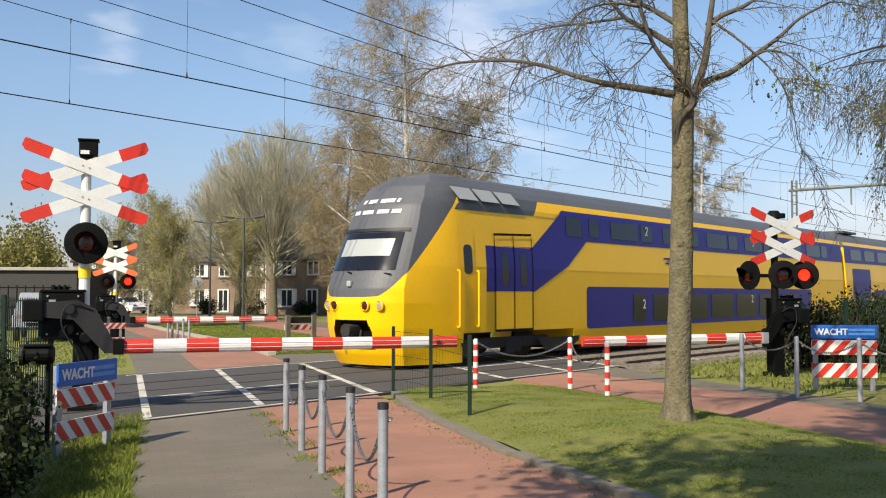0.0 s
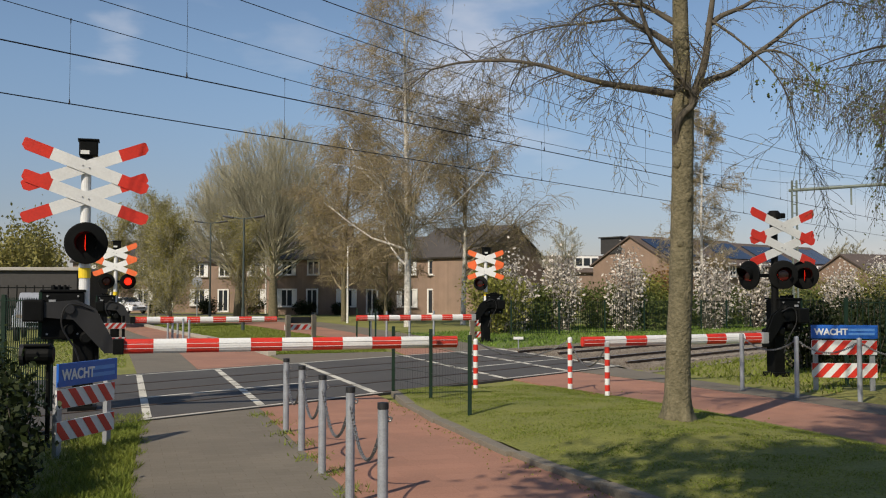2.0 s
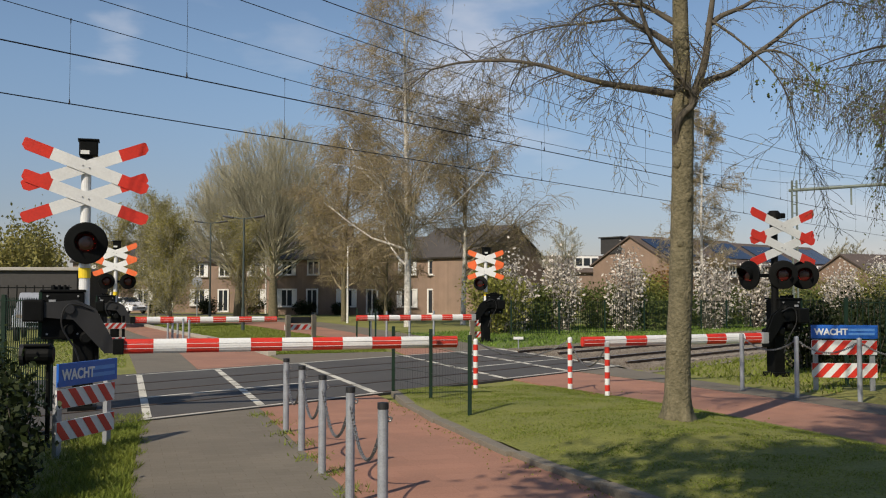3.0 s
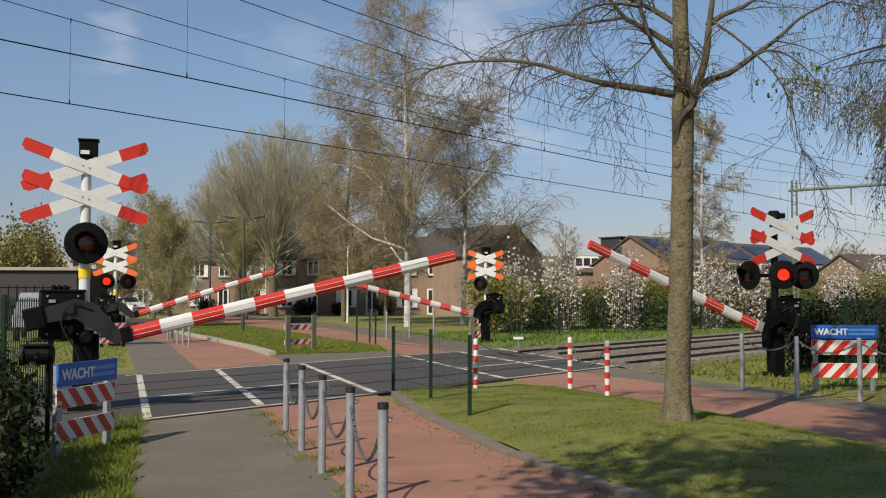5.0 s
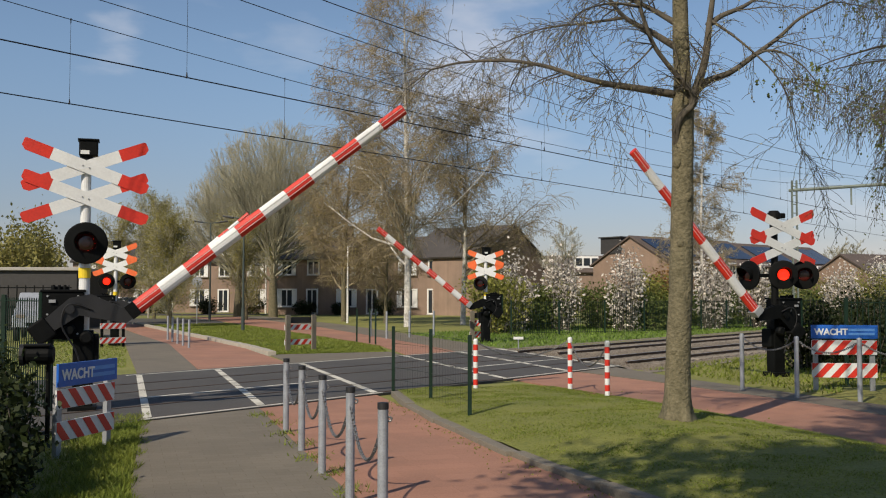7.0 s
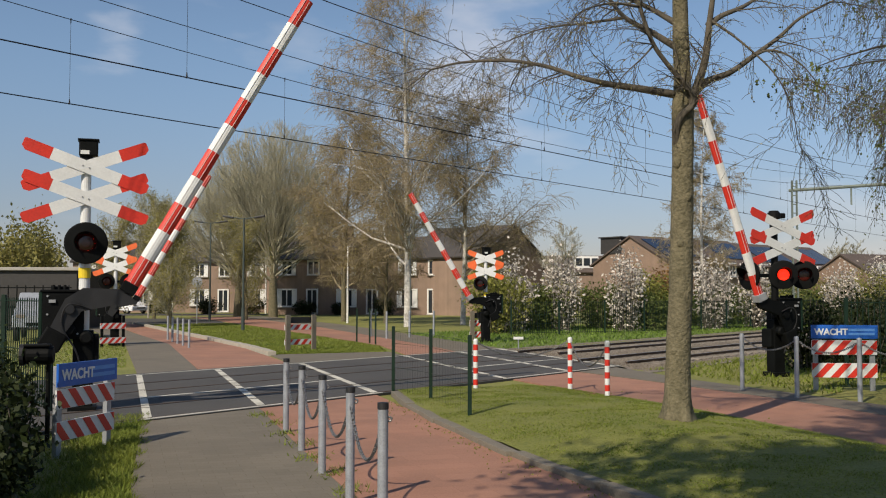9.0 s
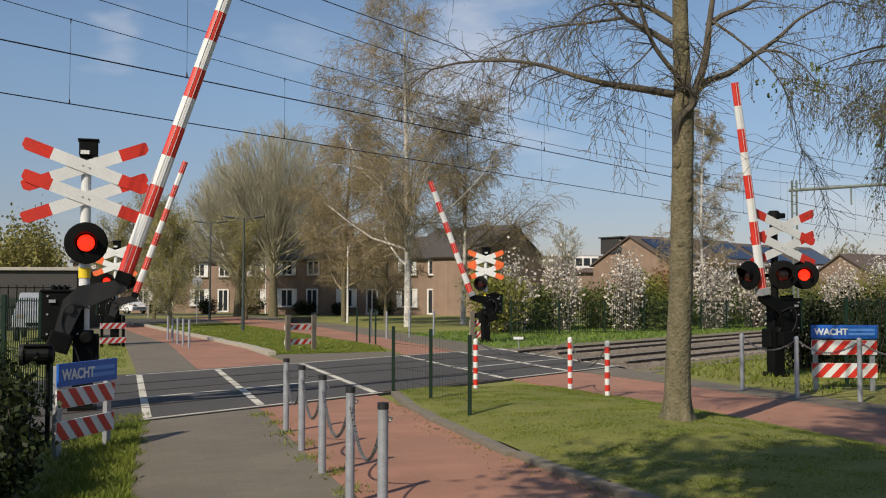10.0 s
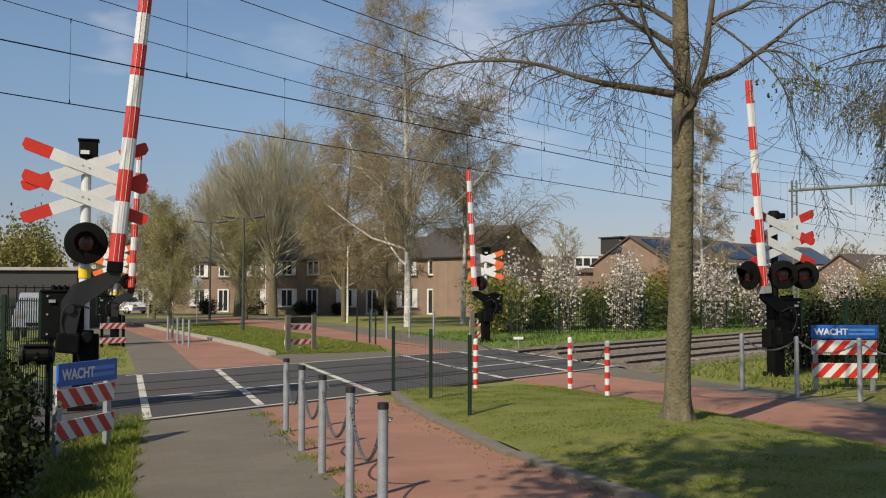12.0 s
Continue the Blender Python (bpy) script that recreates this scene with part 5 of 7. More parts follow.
def middle_car(parent, x0, length):
    x1 = x0 + length
    bm = bmesh.new()
    body_shell(bm, x0 + 0.45, x1, [(0.0, 4.12), (1.30, 4.12), (1.34, 4.10), (1.40, 3.3), (1.46, 2.5), (1.46, 0.8), (1.42, 0.36)])
    body = part("car_body", bm, M["train_yellow"], parent, "yellow double-deck car body")
    bm = bmesh.new()
    body_shell(bm, x0 + 0.45, x1, [(0.0, 4.95), (0.40, 4.93), (0.72, 4.82), (1.05, 4.60), (1.25, 4.40), (1.337, 4.13)])
    part("roof", bm, M["train_grey"], parent)
    bm = bmesh.new()
    body_shell(bm, x0 - 0.05, x0 + 0.5, [(0.0, 4.3), (0.9, 4.3), (1.15, 3.9), (1.2, 0.9)])
    part("gangway_bellows", bm, M["black"], parent)
    bm = bmesh.new()
    panel(bm, [(x0 + 0.45, 4.44), (x1, 4.44), (x1, 4.22), (x0 + 0.45, 4.22)], 0.012)
    part("yellow_stripe", bm, M["train_yellow"], body)
    bm = bmesh.new()
    panel(bm, [(x0 + 0.45, 4.21), (x1, 4.21), (x1, 3.37), (x0 + 0.45, 3.37)], 0.008)
    part("blue_band", bm, M["train_blue"], body)
    bm = bmesh.new()
    panel(bm, rounded(x0 + 1.5, 1.6, x0 + 4.5, 3.1, 0.1), 0.008)
    panel(bm, rounded(x0 + 5.0, 0.80, x1 - 5.0, 2.04, 0.12), 0.008)
    part("blue_lower_band", bm, M["train_blue"], body)
    w = []
    x = x0 + 1.4
    while x < x1 - 2:
        w.append((x, 3.52, x + 1.7, 4.05))
        x += 2.3
    glass_parts(parent, w, "upper_window")
    w = []
    x = x0 + 5.6
    while x < x1 - 7:
        w.append((x, 0.96, x + 1.9, 1.82))
        x += 2.3
    glass_parts(parent, w, "lower_window")
    for s in (2.0, 3.1):
        bm = bmesh.new()
        panel(bm, rounded(x0 + s, 0.9, x0 + s + 1.0, 3.0, 0.05), 0.014)
        part("door_leaf", bm, M["train_blue"], parent)
    bm = bmesh.new()
    box(bm, (length - 10, 2.6, 0.4), ((x0 + x1) / 2, 0, 0.40), bevel=0.05)
    part("underfloor", bm, M["under"], parent)
    bogie(parent, x0 + 4.2)
    bogie(parent, x1 - 3.5)


NOSE_AT, SPEED = 17.35, 28.0
CAR = 32.0


def train_pose(t):
    v = track(FAR_TRACK, NOSE_AT + SPEED * t, 0.0)
    return pose(v.x, v.y, 0.0, 0, 0, 90 - 39.1)


train = thing("train", train_pose(0), "yellow and blue double-deck electric train leaving the crossing", "train")
cab(train)
end_car(train, CAR)
middle_car(train, CAR, 27.0)
middle_car(train, CAR + 27.0, 27.0)
bm = bmesh.new()
box(bm, (2.2, 1.5, 0.12), (CAR + 3.5, 0, 5.0), bevel=0.03)
part("roof_equipment", bm, M["train_grey"], train)


# ---- what moves ----
ANGLES = {
    "A": [(-0.5, 0), (3.6, 0), (4.0, 2.2), (4.8, 11.3), (5.0, 13.5), (5.5, 19.2), (6.0, 25.6), (6.5, 31.9), (7.0, 38.0), (7.2, 40.3), (8.0, 49.2), (8.8, 57.8), (9.0, 60.0), (9.5, 65.7), (10.0, 71.6), (10.5, 76.8), (11.0, 80.6), (11.5, 83.5), (12.0, 84.7), (12.5, 85)],
    "B": [(-0.5, 0), (3.3, 0), (3.8, 3.5), (4.8, 18.8), (5, 21.6), (5.5, 28.1), (6, 34.3), (6.5, 40.2), (7, 46.2), (7.2, 48.5), (8, 58), (8.8, 67.6), (9, 69.8), (9.5, 75), (10, 81.3), (10.5, 85.5), (11, 85.6), (11.5, 85.6), (12, 85.6), (12.5, 85.6)],
    "C": [(-0.5, 0), (3.4, 0), (3.8, 2.2), (4.8, 15), (5.0, 17.7), (5.5, 24.0), (6.0, 30), (6.5, 35.7), (7.0, 41), (7.2, 43), (8.0, 51.2), (8.8, 59), (9.0, 61), (9.5, 65.6), (10.0, 70.8), (10.5, 75.6), (11.0, 80.5), (11.5, 84.6), (12.0, 87.3), (12.5, 88)],
    "D": [(-0.5, 0), (3.6, 0), (4.0, 1.6), (4.8, 11), (5.0, 13.5), (5.5, 20.6), (6.0, 26.8), (6.5, 32.9), (7.0, 38.4), (7.2, 40.5), (8.0, 48.8), (8.8, 56.8), (9.0, 58.7), (9.5, 63.8), (10.0, 69), (10.5, 73.9), (11.0, 80), (11.5, 85), (12.0, 86.8), (12.5, 87)],
}
FLASH_START, FLASH_PERIOD, FLASH_RESUME, FLASH_END = 0.05, 0.655, 3.435, 11.15


def motions():
    walk(train, [(t, train_pose(t)) for t in [-0.5 + 0.25 * i for i in range(53)]])
    for key, (base, boom, pivot, s) in BOOMS.items():
        walk(boom, [(t, Matrix.Translation(pivot) @ Matrix.Rotation(radians(-s * a), 4, "Y")) for t, a in ANGLES[key]])
    # lamps flash in turn: each stand-in drum swings its lit face forward and back
    for drum, rest, phase, at in FLASHERS:
        rows = [(0.0, rest)]
        if phase is not None:
            rows = []
            # the post at the right-hand footpath pauses once the train has gone, then starts anew
            first = FLASH_START + (phase - 1.0) * FLASH_PERIOD
            starts = [first + i * FLASH_PERIOD for i in range(20)]
            if at.x > 0.2 * at.y:
                starts = [t for t in starts if t < 1.9] + [FLASH_RESUME + (phase + i) * 0.66 for i in range(14)]
            # the pair behind the tracks stays dark for a moment before the booms rise
            if at.y > 30:
                starts = [t for t in starts if not 2.6 < t < 3.3]
            for t in starts:
                if t > FLASH_END:
                    break
                for a, dt in ((0, -0.045), (0, -0.02), (89, 0.0), (178, 0.02), (178, 0.045), (178, 0.16), (178, 0.28), (178, 0.305), (267, 0.325), (356, 0.345), (356, 0.37), (356, 0.49)):
                    if 0.0 <= t + dt:
                        rows.append((t + dt, rest @ Matrix.Rotation(radians(a), 4, "Z")))
            if rows[0][0] > 0.01:
                rows.insert(0, (0.0, rest if phase < 0.4 else rest @ Matrix.Rotation(radians(178), 4, "Z")))
        rows.append((12.0, rest))
        walk(drum, rows)


# ---- overhead line ----
def wire(name, t, pts, radius, label):
    segs = []
    for (a0, z0), (a1, z1) in zip(pts, pts[1:]):
        p, q = track(t, a0, z0), track(t, a1, z1)
        segs.append([*p, *q, radius, radius])
    tagged(new(name, sticks_mesh(name, segs, M["copper"], 6)), label, "overhead wire")


def sag(a, mast, span, top, dip):
    u = ((a - mast) % span) / span
    return top - 4 * dip * u * (1 - u)


def overhead(t):
    top = thing("overhead_line", Matrix.Translation(track(t, 0, 5.28)), "dark copper contact wire hung from a carrier wire", "overhead wire", "overhead lines")
    base = track(t, 0, 5.28)
    a = np.arange(-60, 330, 3.0)
    z_c = 5.28
    cw, mw, dr, cl = [], [], [], []
    for a0, a1 in zip(a, a[1:]):
        p, q = track(t, a0, z_c) - base, track(t, a1, z_c) - base
        cw.append([*p, *q, 0.011, 0.011])
        p, q = track(t, a0, sag(a0, -4.0, 59.7, 7.75, 1.3)) - base, track(t, a1, sag(a1, -4.0, 59.7, 7.75, 1.3)) - base
        mw.append([*p, *q, 0.008, 0.008])
    for i in range(60):
        ai = -58 + 5.2 * i
        p, q = track(t, ai, z_c) - base, track(t, ai, sag(ai, -4.0, 59.7, 7.75, 1.3)) - base
        dr.append([*p, *q, 0.0035, 0.0035])
        cl.append([p.x, p.y, p.z - 0.01, p.x, p.y, p.z + 0.09, 0.020, 0.008])
        cl.append([q.x, q.y, q.z - 0.07, q.x, q.y, q.z + 0.02, 0.008, 0.016])
    for name, segs in (("contact_wire", cw), ("carrier_wire", mw), ("dropper_wire", dr), ("wire_clamp", cl)):
        ob = new(name, sticks_mesh(name, segs, M["copper"], 5))
        ob.parent = top
        if segs is dr or segs is cl:
            tagged(ob, kind="stuff")


overhead(NEAR_TRACK)
overhead(FAR_TRACK)
wire("feeder_wire", 13.1, [(a, sag(a, -4.0, 59.7, 8.2, 1.2)) for a in range(-60, 330, 4)], 0.009, "dark feeder cable above the near track")
wire("return_wire", 16.6, [(a, sag(a, -4.0, 59.7, 8.2, 1.2)) for a in range(-60, 330, 4)], 0.008, "dark return cable above the far track")


def portal(a):
    t = thing("overhead_mast", Matrix.Translation(track(19.7, a, 0)), "grey-green steel portal carrying the overhead wires", "mast")
    base = track(19.7, a, 0)
    for tt in (19.7, 9.6):
        bm = bmesh.new()
        c = track(tt, a, 0) - base
        for dx in (-0.13, 0.13):
            box(bm, (0.06, 0.18, 8.3), (c.x + dx, c.y, 4.1), bevel=0.005)
        for i in range(16):
            box(bm, (0.26, 0.05, 0.05), (c.x, c.y, 0.4 + i * 0.5))
        part("column", bm, M["mast"], t)
    bm = bmesh.new()
    p, q = track(20.0, a, 7.7) - base, track(9.4, a, 7.7) - base
    tube(bm, p, q, 0.09, n=8)
    part("beam", bm, M["mast"], t)
    for tt in (NEAR_TRACK, FAR_TRACK):
        c = track(tt, a, 0) - base
        bm = bmesh.new()
        tube(bm, (c.x, c.y, 7.7), (c.x, c.y, 6.7), 0.05, n=8)
        part("hanger", bm, M["mast"], t)


M["mast"] = mat("grey_green_mast", (0.16, 0.19, 0.165), 0.6, metal=0.2, vary=0.2, bump=0.05)
portal(55.7)
portal(115.4)


# ---- trees ----
def grow(rng, start, way, length, radius, level, cfg, out, tips):
    """Recursive branching; out[level]: sticks, tips: points for leaves or buds."""
    n = cfg["seg"][level]
    p, d, r = np.array(start, float), np.array(way, float), radius
    d /= np.linalg.norm(d)
    step = length / n
    for i in range(n):
        d = d + rng.normal(size=3) * cfg["wob"][level]
        d[2] += cfg["up"][level]
        d /= np.linalg.norm(d)
        q = p + d * step
        r1 = max(radius * (1 - (i + 1) / n * (cfg["taper"] if level else cfg.get("trunk_taper", cfg["taper"]))), cfg["min_r"])
        out[min(level, len(out) - 1)].append([*p, *q, r, r1])
        if level + 1 < cfg["levels"]:
            frac = (i + 1) / n
            if frac > cfg["bare"][level]:
                k = cfg["kids"][level]
                k = int(k) + (1 if rng.random() < k - int(k) else 0)
                for _ in range(k):
                    ax = rng.normal(size=3)
                    ax -= d * ax.dot(d)
                    ax /= np.linalg.norm(ax) + 1e-9
                    ang = radians(cfg["angle"][level] * (0.7 + 0.6 * rng.random()))
                    w = d * math.cos(ang) + ax * math.sin(ang)
                    ln = length * cfg["ratio"][level] * (cfg.get("least", 0.6) + cfg.get("range", 0.7) * rng.random()) * (1.15 - 0.55 * frac)
                    grow(rng, q - d * step * rng.random(), w, ln, max(r1 * cfg["thin"], cfg["min_r"]), level + 1, cfg, out, tips)
        else:
            tips.append(q)
        p, r = q, r1


def tree(name, at, cfg, seed, trunk_mat, twig_mat, leaf=None, leaf_size=0.05, leaf_count=1.0, label="", group="", lean=(0, 0, 1), limbs=None, category="tree", spread=0.12, crown=None):
    """crown: centre height, half width and half height of the egg that holds the twigs."""
    rng = np.random.default_rng(seed)
    top = thing(name, Matrix.Translation(at), label, category, group)
    out, tips = [[], [], []], []
    grow(rng, (0, 0, -0.1), lean, cfg["height"], cfg["radius"], 0, cfg, out, tips)
    for lb in limbs or ():
        p, w, ln, r = lb
        grow(rng, p, w, ln, r, 1, cfg, out, tips)
    if crown:
        cz, rx, rz = crown

        def inside(q):
            k = noise.noise((q[0] * 0.9, q[1] * 0.9, q[2] * 0.9 + seed)) * 0.16
            return (q[0] ** 2 + q[1] ** 2) / rx ** 2 + ((q[2] - cz) / rz) ** 2 < (1.0 + k) ** 2
        out[1] = [g for g in out[1] if inside(g[3:6])]
        out[2] = [g for g in out[2] if inside(g[3:6])]
        tips = [q for q in tips if inside(q)]
    thick = out[0]
    ob = new("trunk", sticks_mesh("trunk", thick, trunk_mat, 12))
    ob.parent = top
    ob.data.polygons.foreach_set("use_smooth", [True] * len(ob.data.polygons))
    ob = new("limb_wood", sticks_mesh("limb_wood", out[1], trunk_mat if cfg.get("white_limbs") else twig_mat, 6))
    ob.parent = top
    tagged(ob, kind="stuff")
    if out[2]:
        ob = new("twig_growth", sticks_mesh("twig_growth", out[2], twig_mat, 3))
        ob.parent = top
        tagged(ob, kind="stuff")
    if leaf is not None and tips:
        c = np.array(tips)
        k = int(len(c) * leaf_count)
        c = c[rng.integers(0, len(c), k)] + rng.normal(size=(k, 3)) * spread
        ob = new("crown", leaves_mesh("crown", c, leaf_size, leaf, rng))
        ob.parent = top
    return top


BIRCH = dict(height=19.5, radius=0.21, levels=4, seg=[18, 9, 7, 5], wob=[0.014, 0.09, 0.13, 0.10], up=[0.02, 0.02, -0.02, -0.20], kids=[3, 2.3, 2.1, 0], angle=[58, 46, 50, 42], ratio=[0.36, 0.42, 0.44, 0.5], bare=[0.22, 0.12, 0.0, 0], taper=0.90, thin=0.52, min_r=0.0095, white_limbs=True, least=0.7, range=0.5)
tree("birch_tree", (-2.0, 55.6, 0), BIRCH, 27, M["birch"], M["birch_twig"], M["bud_brown"], 0.045, 0.22, "tall birch with white bark and brown catkins, still bare", lean=(0.0, 0, 1), spread=0.22, crown=(9.6, 5.8, 9.9))
tree("birch_tree", (1.2, 60.0, 0), {**BIRCH, "height": 13.5, "radius": 0.17, "white_limbs": False, "ratio": [0.42, 0.42, 0.46, 0.5], "kids": [2.6, 2.0, 1.8, 0]}, 22, M["birch"], M["birch_twig"], M["bud_brown"], 0.045, 0.15, "smaller birch with hanging brown twigs", lean=(0.05, 0, 1), spread=0.2)
tree("birch_tree", (-6.6, 66.0, 0), {**BIRCH, "height": 12.0, "radius": 0.2, "white_limbs": False, "ratio": [0.40, 0.42, 0.46, 0.5]}, 23, M["bark"], M["birch_twig"], M["bud_brown"], 0.045, 0.35, "bare tree with fine brown twigs", spread=0.22)
tree("birch_tree", (-3.6, 62.0, 0), {**BIRCH, "height": 7.5, "radius": 0.13, "white_limbs": False, "ratio": [0.48, 0.42, 0.46, 0.5], "kids": [2.2, 1.6, 1.8, 0]}, 24, M["bark"], M["birch_twig"], M["bud_brown"], 0.045, 0.3, "low bare tree with brown twigs beneath the birch", spread=0.2)
# round crowns: many limbs rising from one fork and filling a dome
ROUND = dict(height=8.5, radius=0.40, levels=4, seg=[8, 10, 9, 6], wob=[0.02, 0.03, 0.04, 0.06], up=[0.0, 0.03, 0.025, 0.02], kids=[0, 2.2, 1.9, 0], angle=[40, 27, 25, 30], ratio=[0.5, 0.46, 0.50, 0.5], bare=[0.95, 0.25, 0.1, 0], taper=0.88, thin=0.46, min_r=0.0105, least=0.75, range=0.35)


def dome_limbs(count, fork, centre, wide, tall, seed):
    """Limbs from the fork zone out to an egg-shaped crown."""
    rng = random.Random(seed)
    out = []
    for i in range(count):
        turn = i * 2.4 + rng.uniform(-0.3, 0.3)
        tilt = radians(8 + 84 * ((i + 0.5) / count) ** 0.8)
        end = Vector((math.cos(turn) * math.sin(tilt) * wide, math.sin(turn) * math.sin(tilt) * wide, centre + math.cos(tilt) * tall))
        start = Vector((0, 0, fork + rng.uniform(0.0, 2.6)))
        way = end - start
        out.append((start, way.normalized() + Vector((0, 0, -0.16)), way.length * 1.02, 0.06 + 0.06 * rng.random()))
    return out


tree("ash_tree", (-13.3, 77.6, 0), ROUND, 31, M["bark"], M["twig_grey"], M["bud_olive"], 0.05, 0.08, "large round-crowned bare tree with fine grey twigs", limbs=dome_limbs(40, 2.6, 7.6, 6.6, 7.8, 1), spread=0.2, crown=(8.6, 5.9, 6.7))
tree("ash_tree", (-16.6, 80.0, 0), {**ROUND, "radius": 0.34}, 32, M["bark"], M["twig_grey"], M["bud_olive"], 0.05, 0.3, "round-crowned bare tree with olive buds", limbs=dome_limbs(30, 2.4, 6.4, 5.6, 6.6, 2), spread=0.2, crown=(7.0, 4.9, 5.3))
SPRING = dict(height=8.5, radius=0.13, levels=4, seg=[10, 7, 5, 4], wob=[0.03, 0.07, 0.09, 0.1], up=[0.03, 0.06, 0.04, 0.02], kids=[3.0, 2.0, 1.9, 0], angle=[48, 36, 36, 30], ratio=[0.40, 0.42, 0.5, 0.5], bare=[0.16, 0.12, 0.0, 0], taper=0.9, thin=0.42, min_r=0.008)
for i, (x, y, h) in enumerate(((-15.4, 56.0, 5.6), (-18.3, 66.0, 7.2), (-21.0, 72.0, 7.6), (-24.5, 84.0, 7.6), (-13.7, 69.0, 6.6), (-19.8, 60.0, 6.0))):
    tree("street_tree", (x, y, 0), {**SPRING, "height": h}, 41 + i, M["bark"], M["twig_grey"], M["leaf_spring"], 0.052, 1.0, "slender street tree with fresh yellow-green buds", "street trees", spread=0.2)
tree("birch_tree", (15.75, 60.0, 0), {**BIRCH, "height": 12.6, "radius": 0.13, "ratio": [0.24, 0.42, 0.46, 0.5], "kids": [2.4, 1.9, 2.0, 0]}, 51, M["birch"], M["birch_twig"], M["bud_brown"], 0.045, 0.25, "slender bare birch beyond the railway", spread=0.15)
tree("small_tree", (9.9, 80.0, 0), {**SPRING, "height": 6.6, "radius": 0.10}, 52, M["bark"], M["twig_grey"], None, label="small bare tree before the houses")
for i, (x, y, h) in enumerate(((45.0, 112.0, 6.6), (49.5, 118.0, 7.4), (41.0, 120.0, 6.0), (54.0, 116.0, 7.8), (36.0, 122.0, 6.2))):
    tree("far_tree", (x, y, 0), {**SPRING, "height": h, "radius": 0.14, "min_r": 0.016, "kids": [2.6, 1.6, 1.6, 0]}, 200 + i, M["bark"], M["twig_grey"], None, label="bare tree behind the far houses", group="far bare trees")
# tree behind the viewpoint, whose twigs shade the lawn
SHADE = dict(height=14.0, radius=0.3, levels=4, seg=[12, 9, 6, 5], wob=[0.02, 0.08, 0.1, 0.1], up=[0.02, 0.03, 0.02, 0.0], kids=[3.2, 1.8, 1.8, 0], angle=[58, 42, 42, 35], ratio=[0.36, 0.42, 0.5, 0.5], bare=[0.5, 0.12, 0.0, 0], taper=0.85, thin=0.5, min_r=0.010)
for i, (x, y, h, n) in enumerate(((-1.0, -2.2, 14.0, 1.7), (0.9, -4.6, 14.0, 1.7), (-1.5, 0.0, 9.4, 0.9))):
    tree("shade_tree", (x, y, 0), {**SHADE, "height": h}, 57 + i, M["bark"], M["twig_grey"], M["leaf_spring"], 0.13, n, "tall tree in young leaf behind the viewpoint", "trees behind the viewpoint", spread=0.3)

# the tree on the lawn: a trunk with a collar at the fork, from which the main limbs bend away
LAWN = dict(height=9.0, radius=0.2, levels=4, seg=[18, 12, 9, 7], wob=[0.004, 0.06, 0.11, 0.15], up=[0.0, 0.0, -0.05, -0.10], kids=[0, 1.25, 1.3, 0], angle=[60, 48, 48, 42], ratio=[0.3, 0.36, 0.42, 0.5], bare=[0.95, 0.15, 0.1, 0], taper=0.86, thin=0.42, min_r=0.0026)


def round_limb(bm, line, radii, n, rng, rough=0.03):
    """A tube along the line with an uneven, knotty skin."""
    rings = []
    for i, c in enumerate(line):
        c = Vector(c)
        d = (Vector(line[min(i + 1, len(line) - 1)]) - Vector(line[max(i - 1, 0)])).normalized()
        u = d.cross(Vector((0, 1, 0.02))).normalized()
        w = d.cross(u)
        row = []
        for k in range(n):
            a = 2 * math.pi * k / n
            q = u * math.cos(a) + w * math.sin(a)
            rr = radii[i] * (1 + rough * noise.noise((q.x * 2.1 + 7, q.y * 2.1, c.z * 2.3)) * 2 + rng.uniform(-rough, rough) * 0.4)
            row.append(bm.verts.new(c + q * rr))
        rings.append(row)
    for a, b in zip(rings, rings[1:]):
        for k in range(n):
            bm.faces.new((a[k], a[(k + 1) % n], b[(k + 1) % n], b[k]))
    bm.faces.new(rings[0][::-1])
    bm.faces.new(rings[-1])


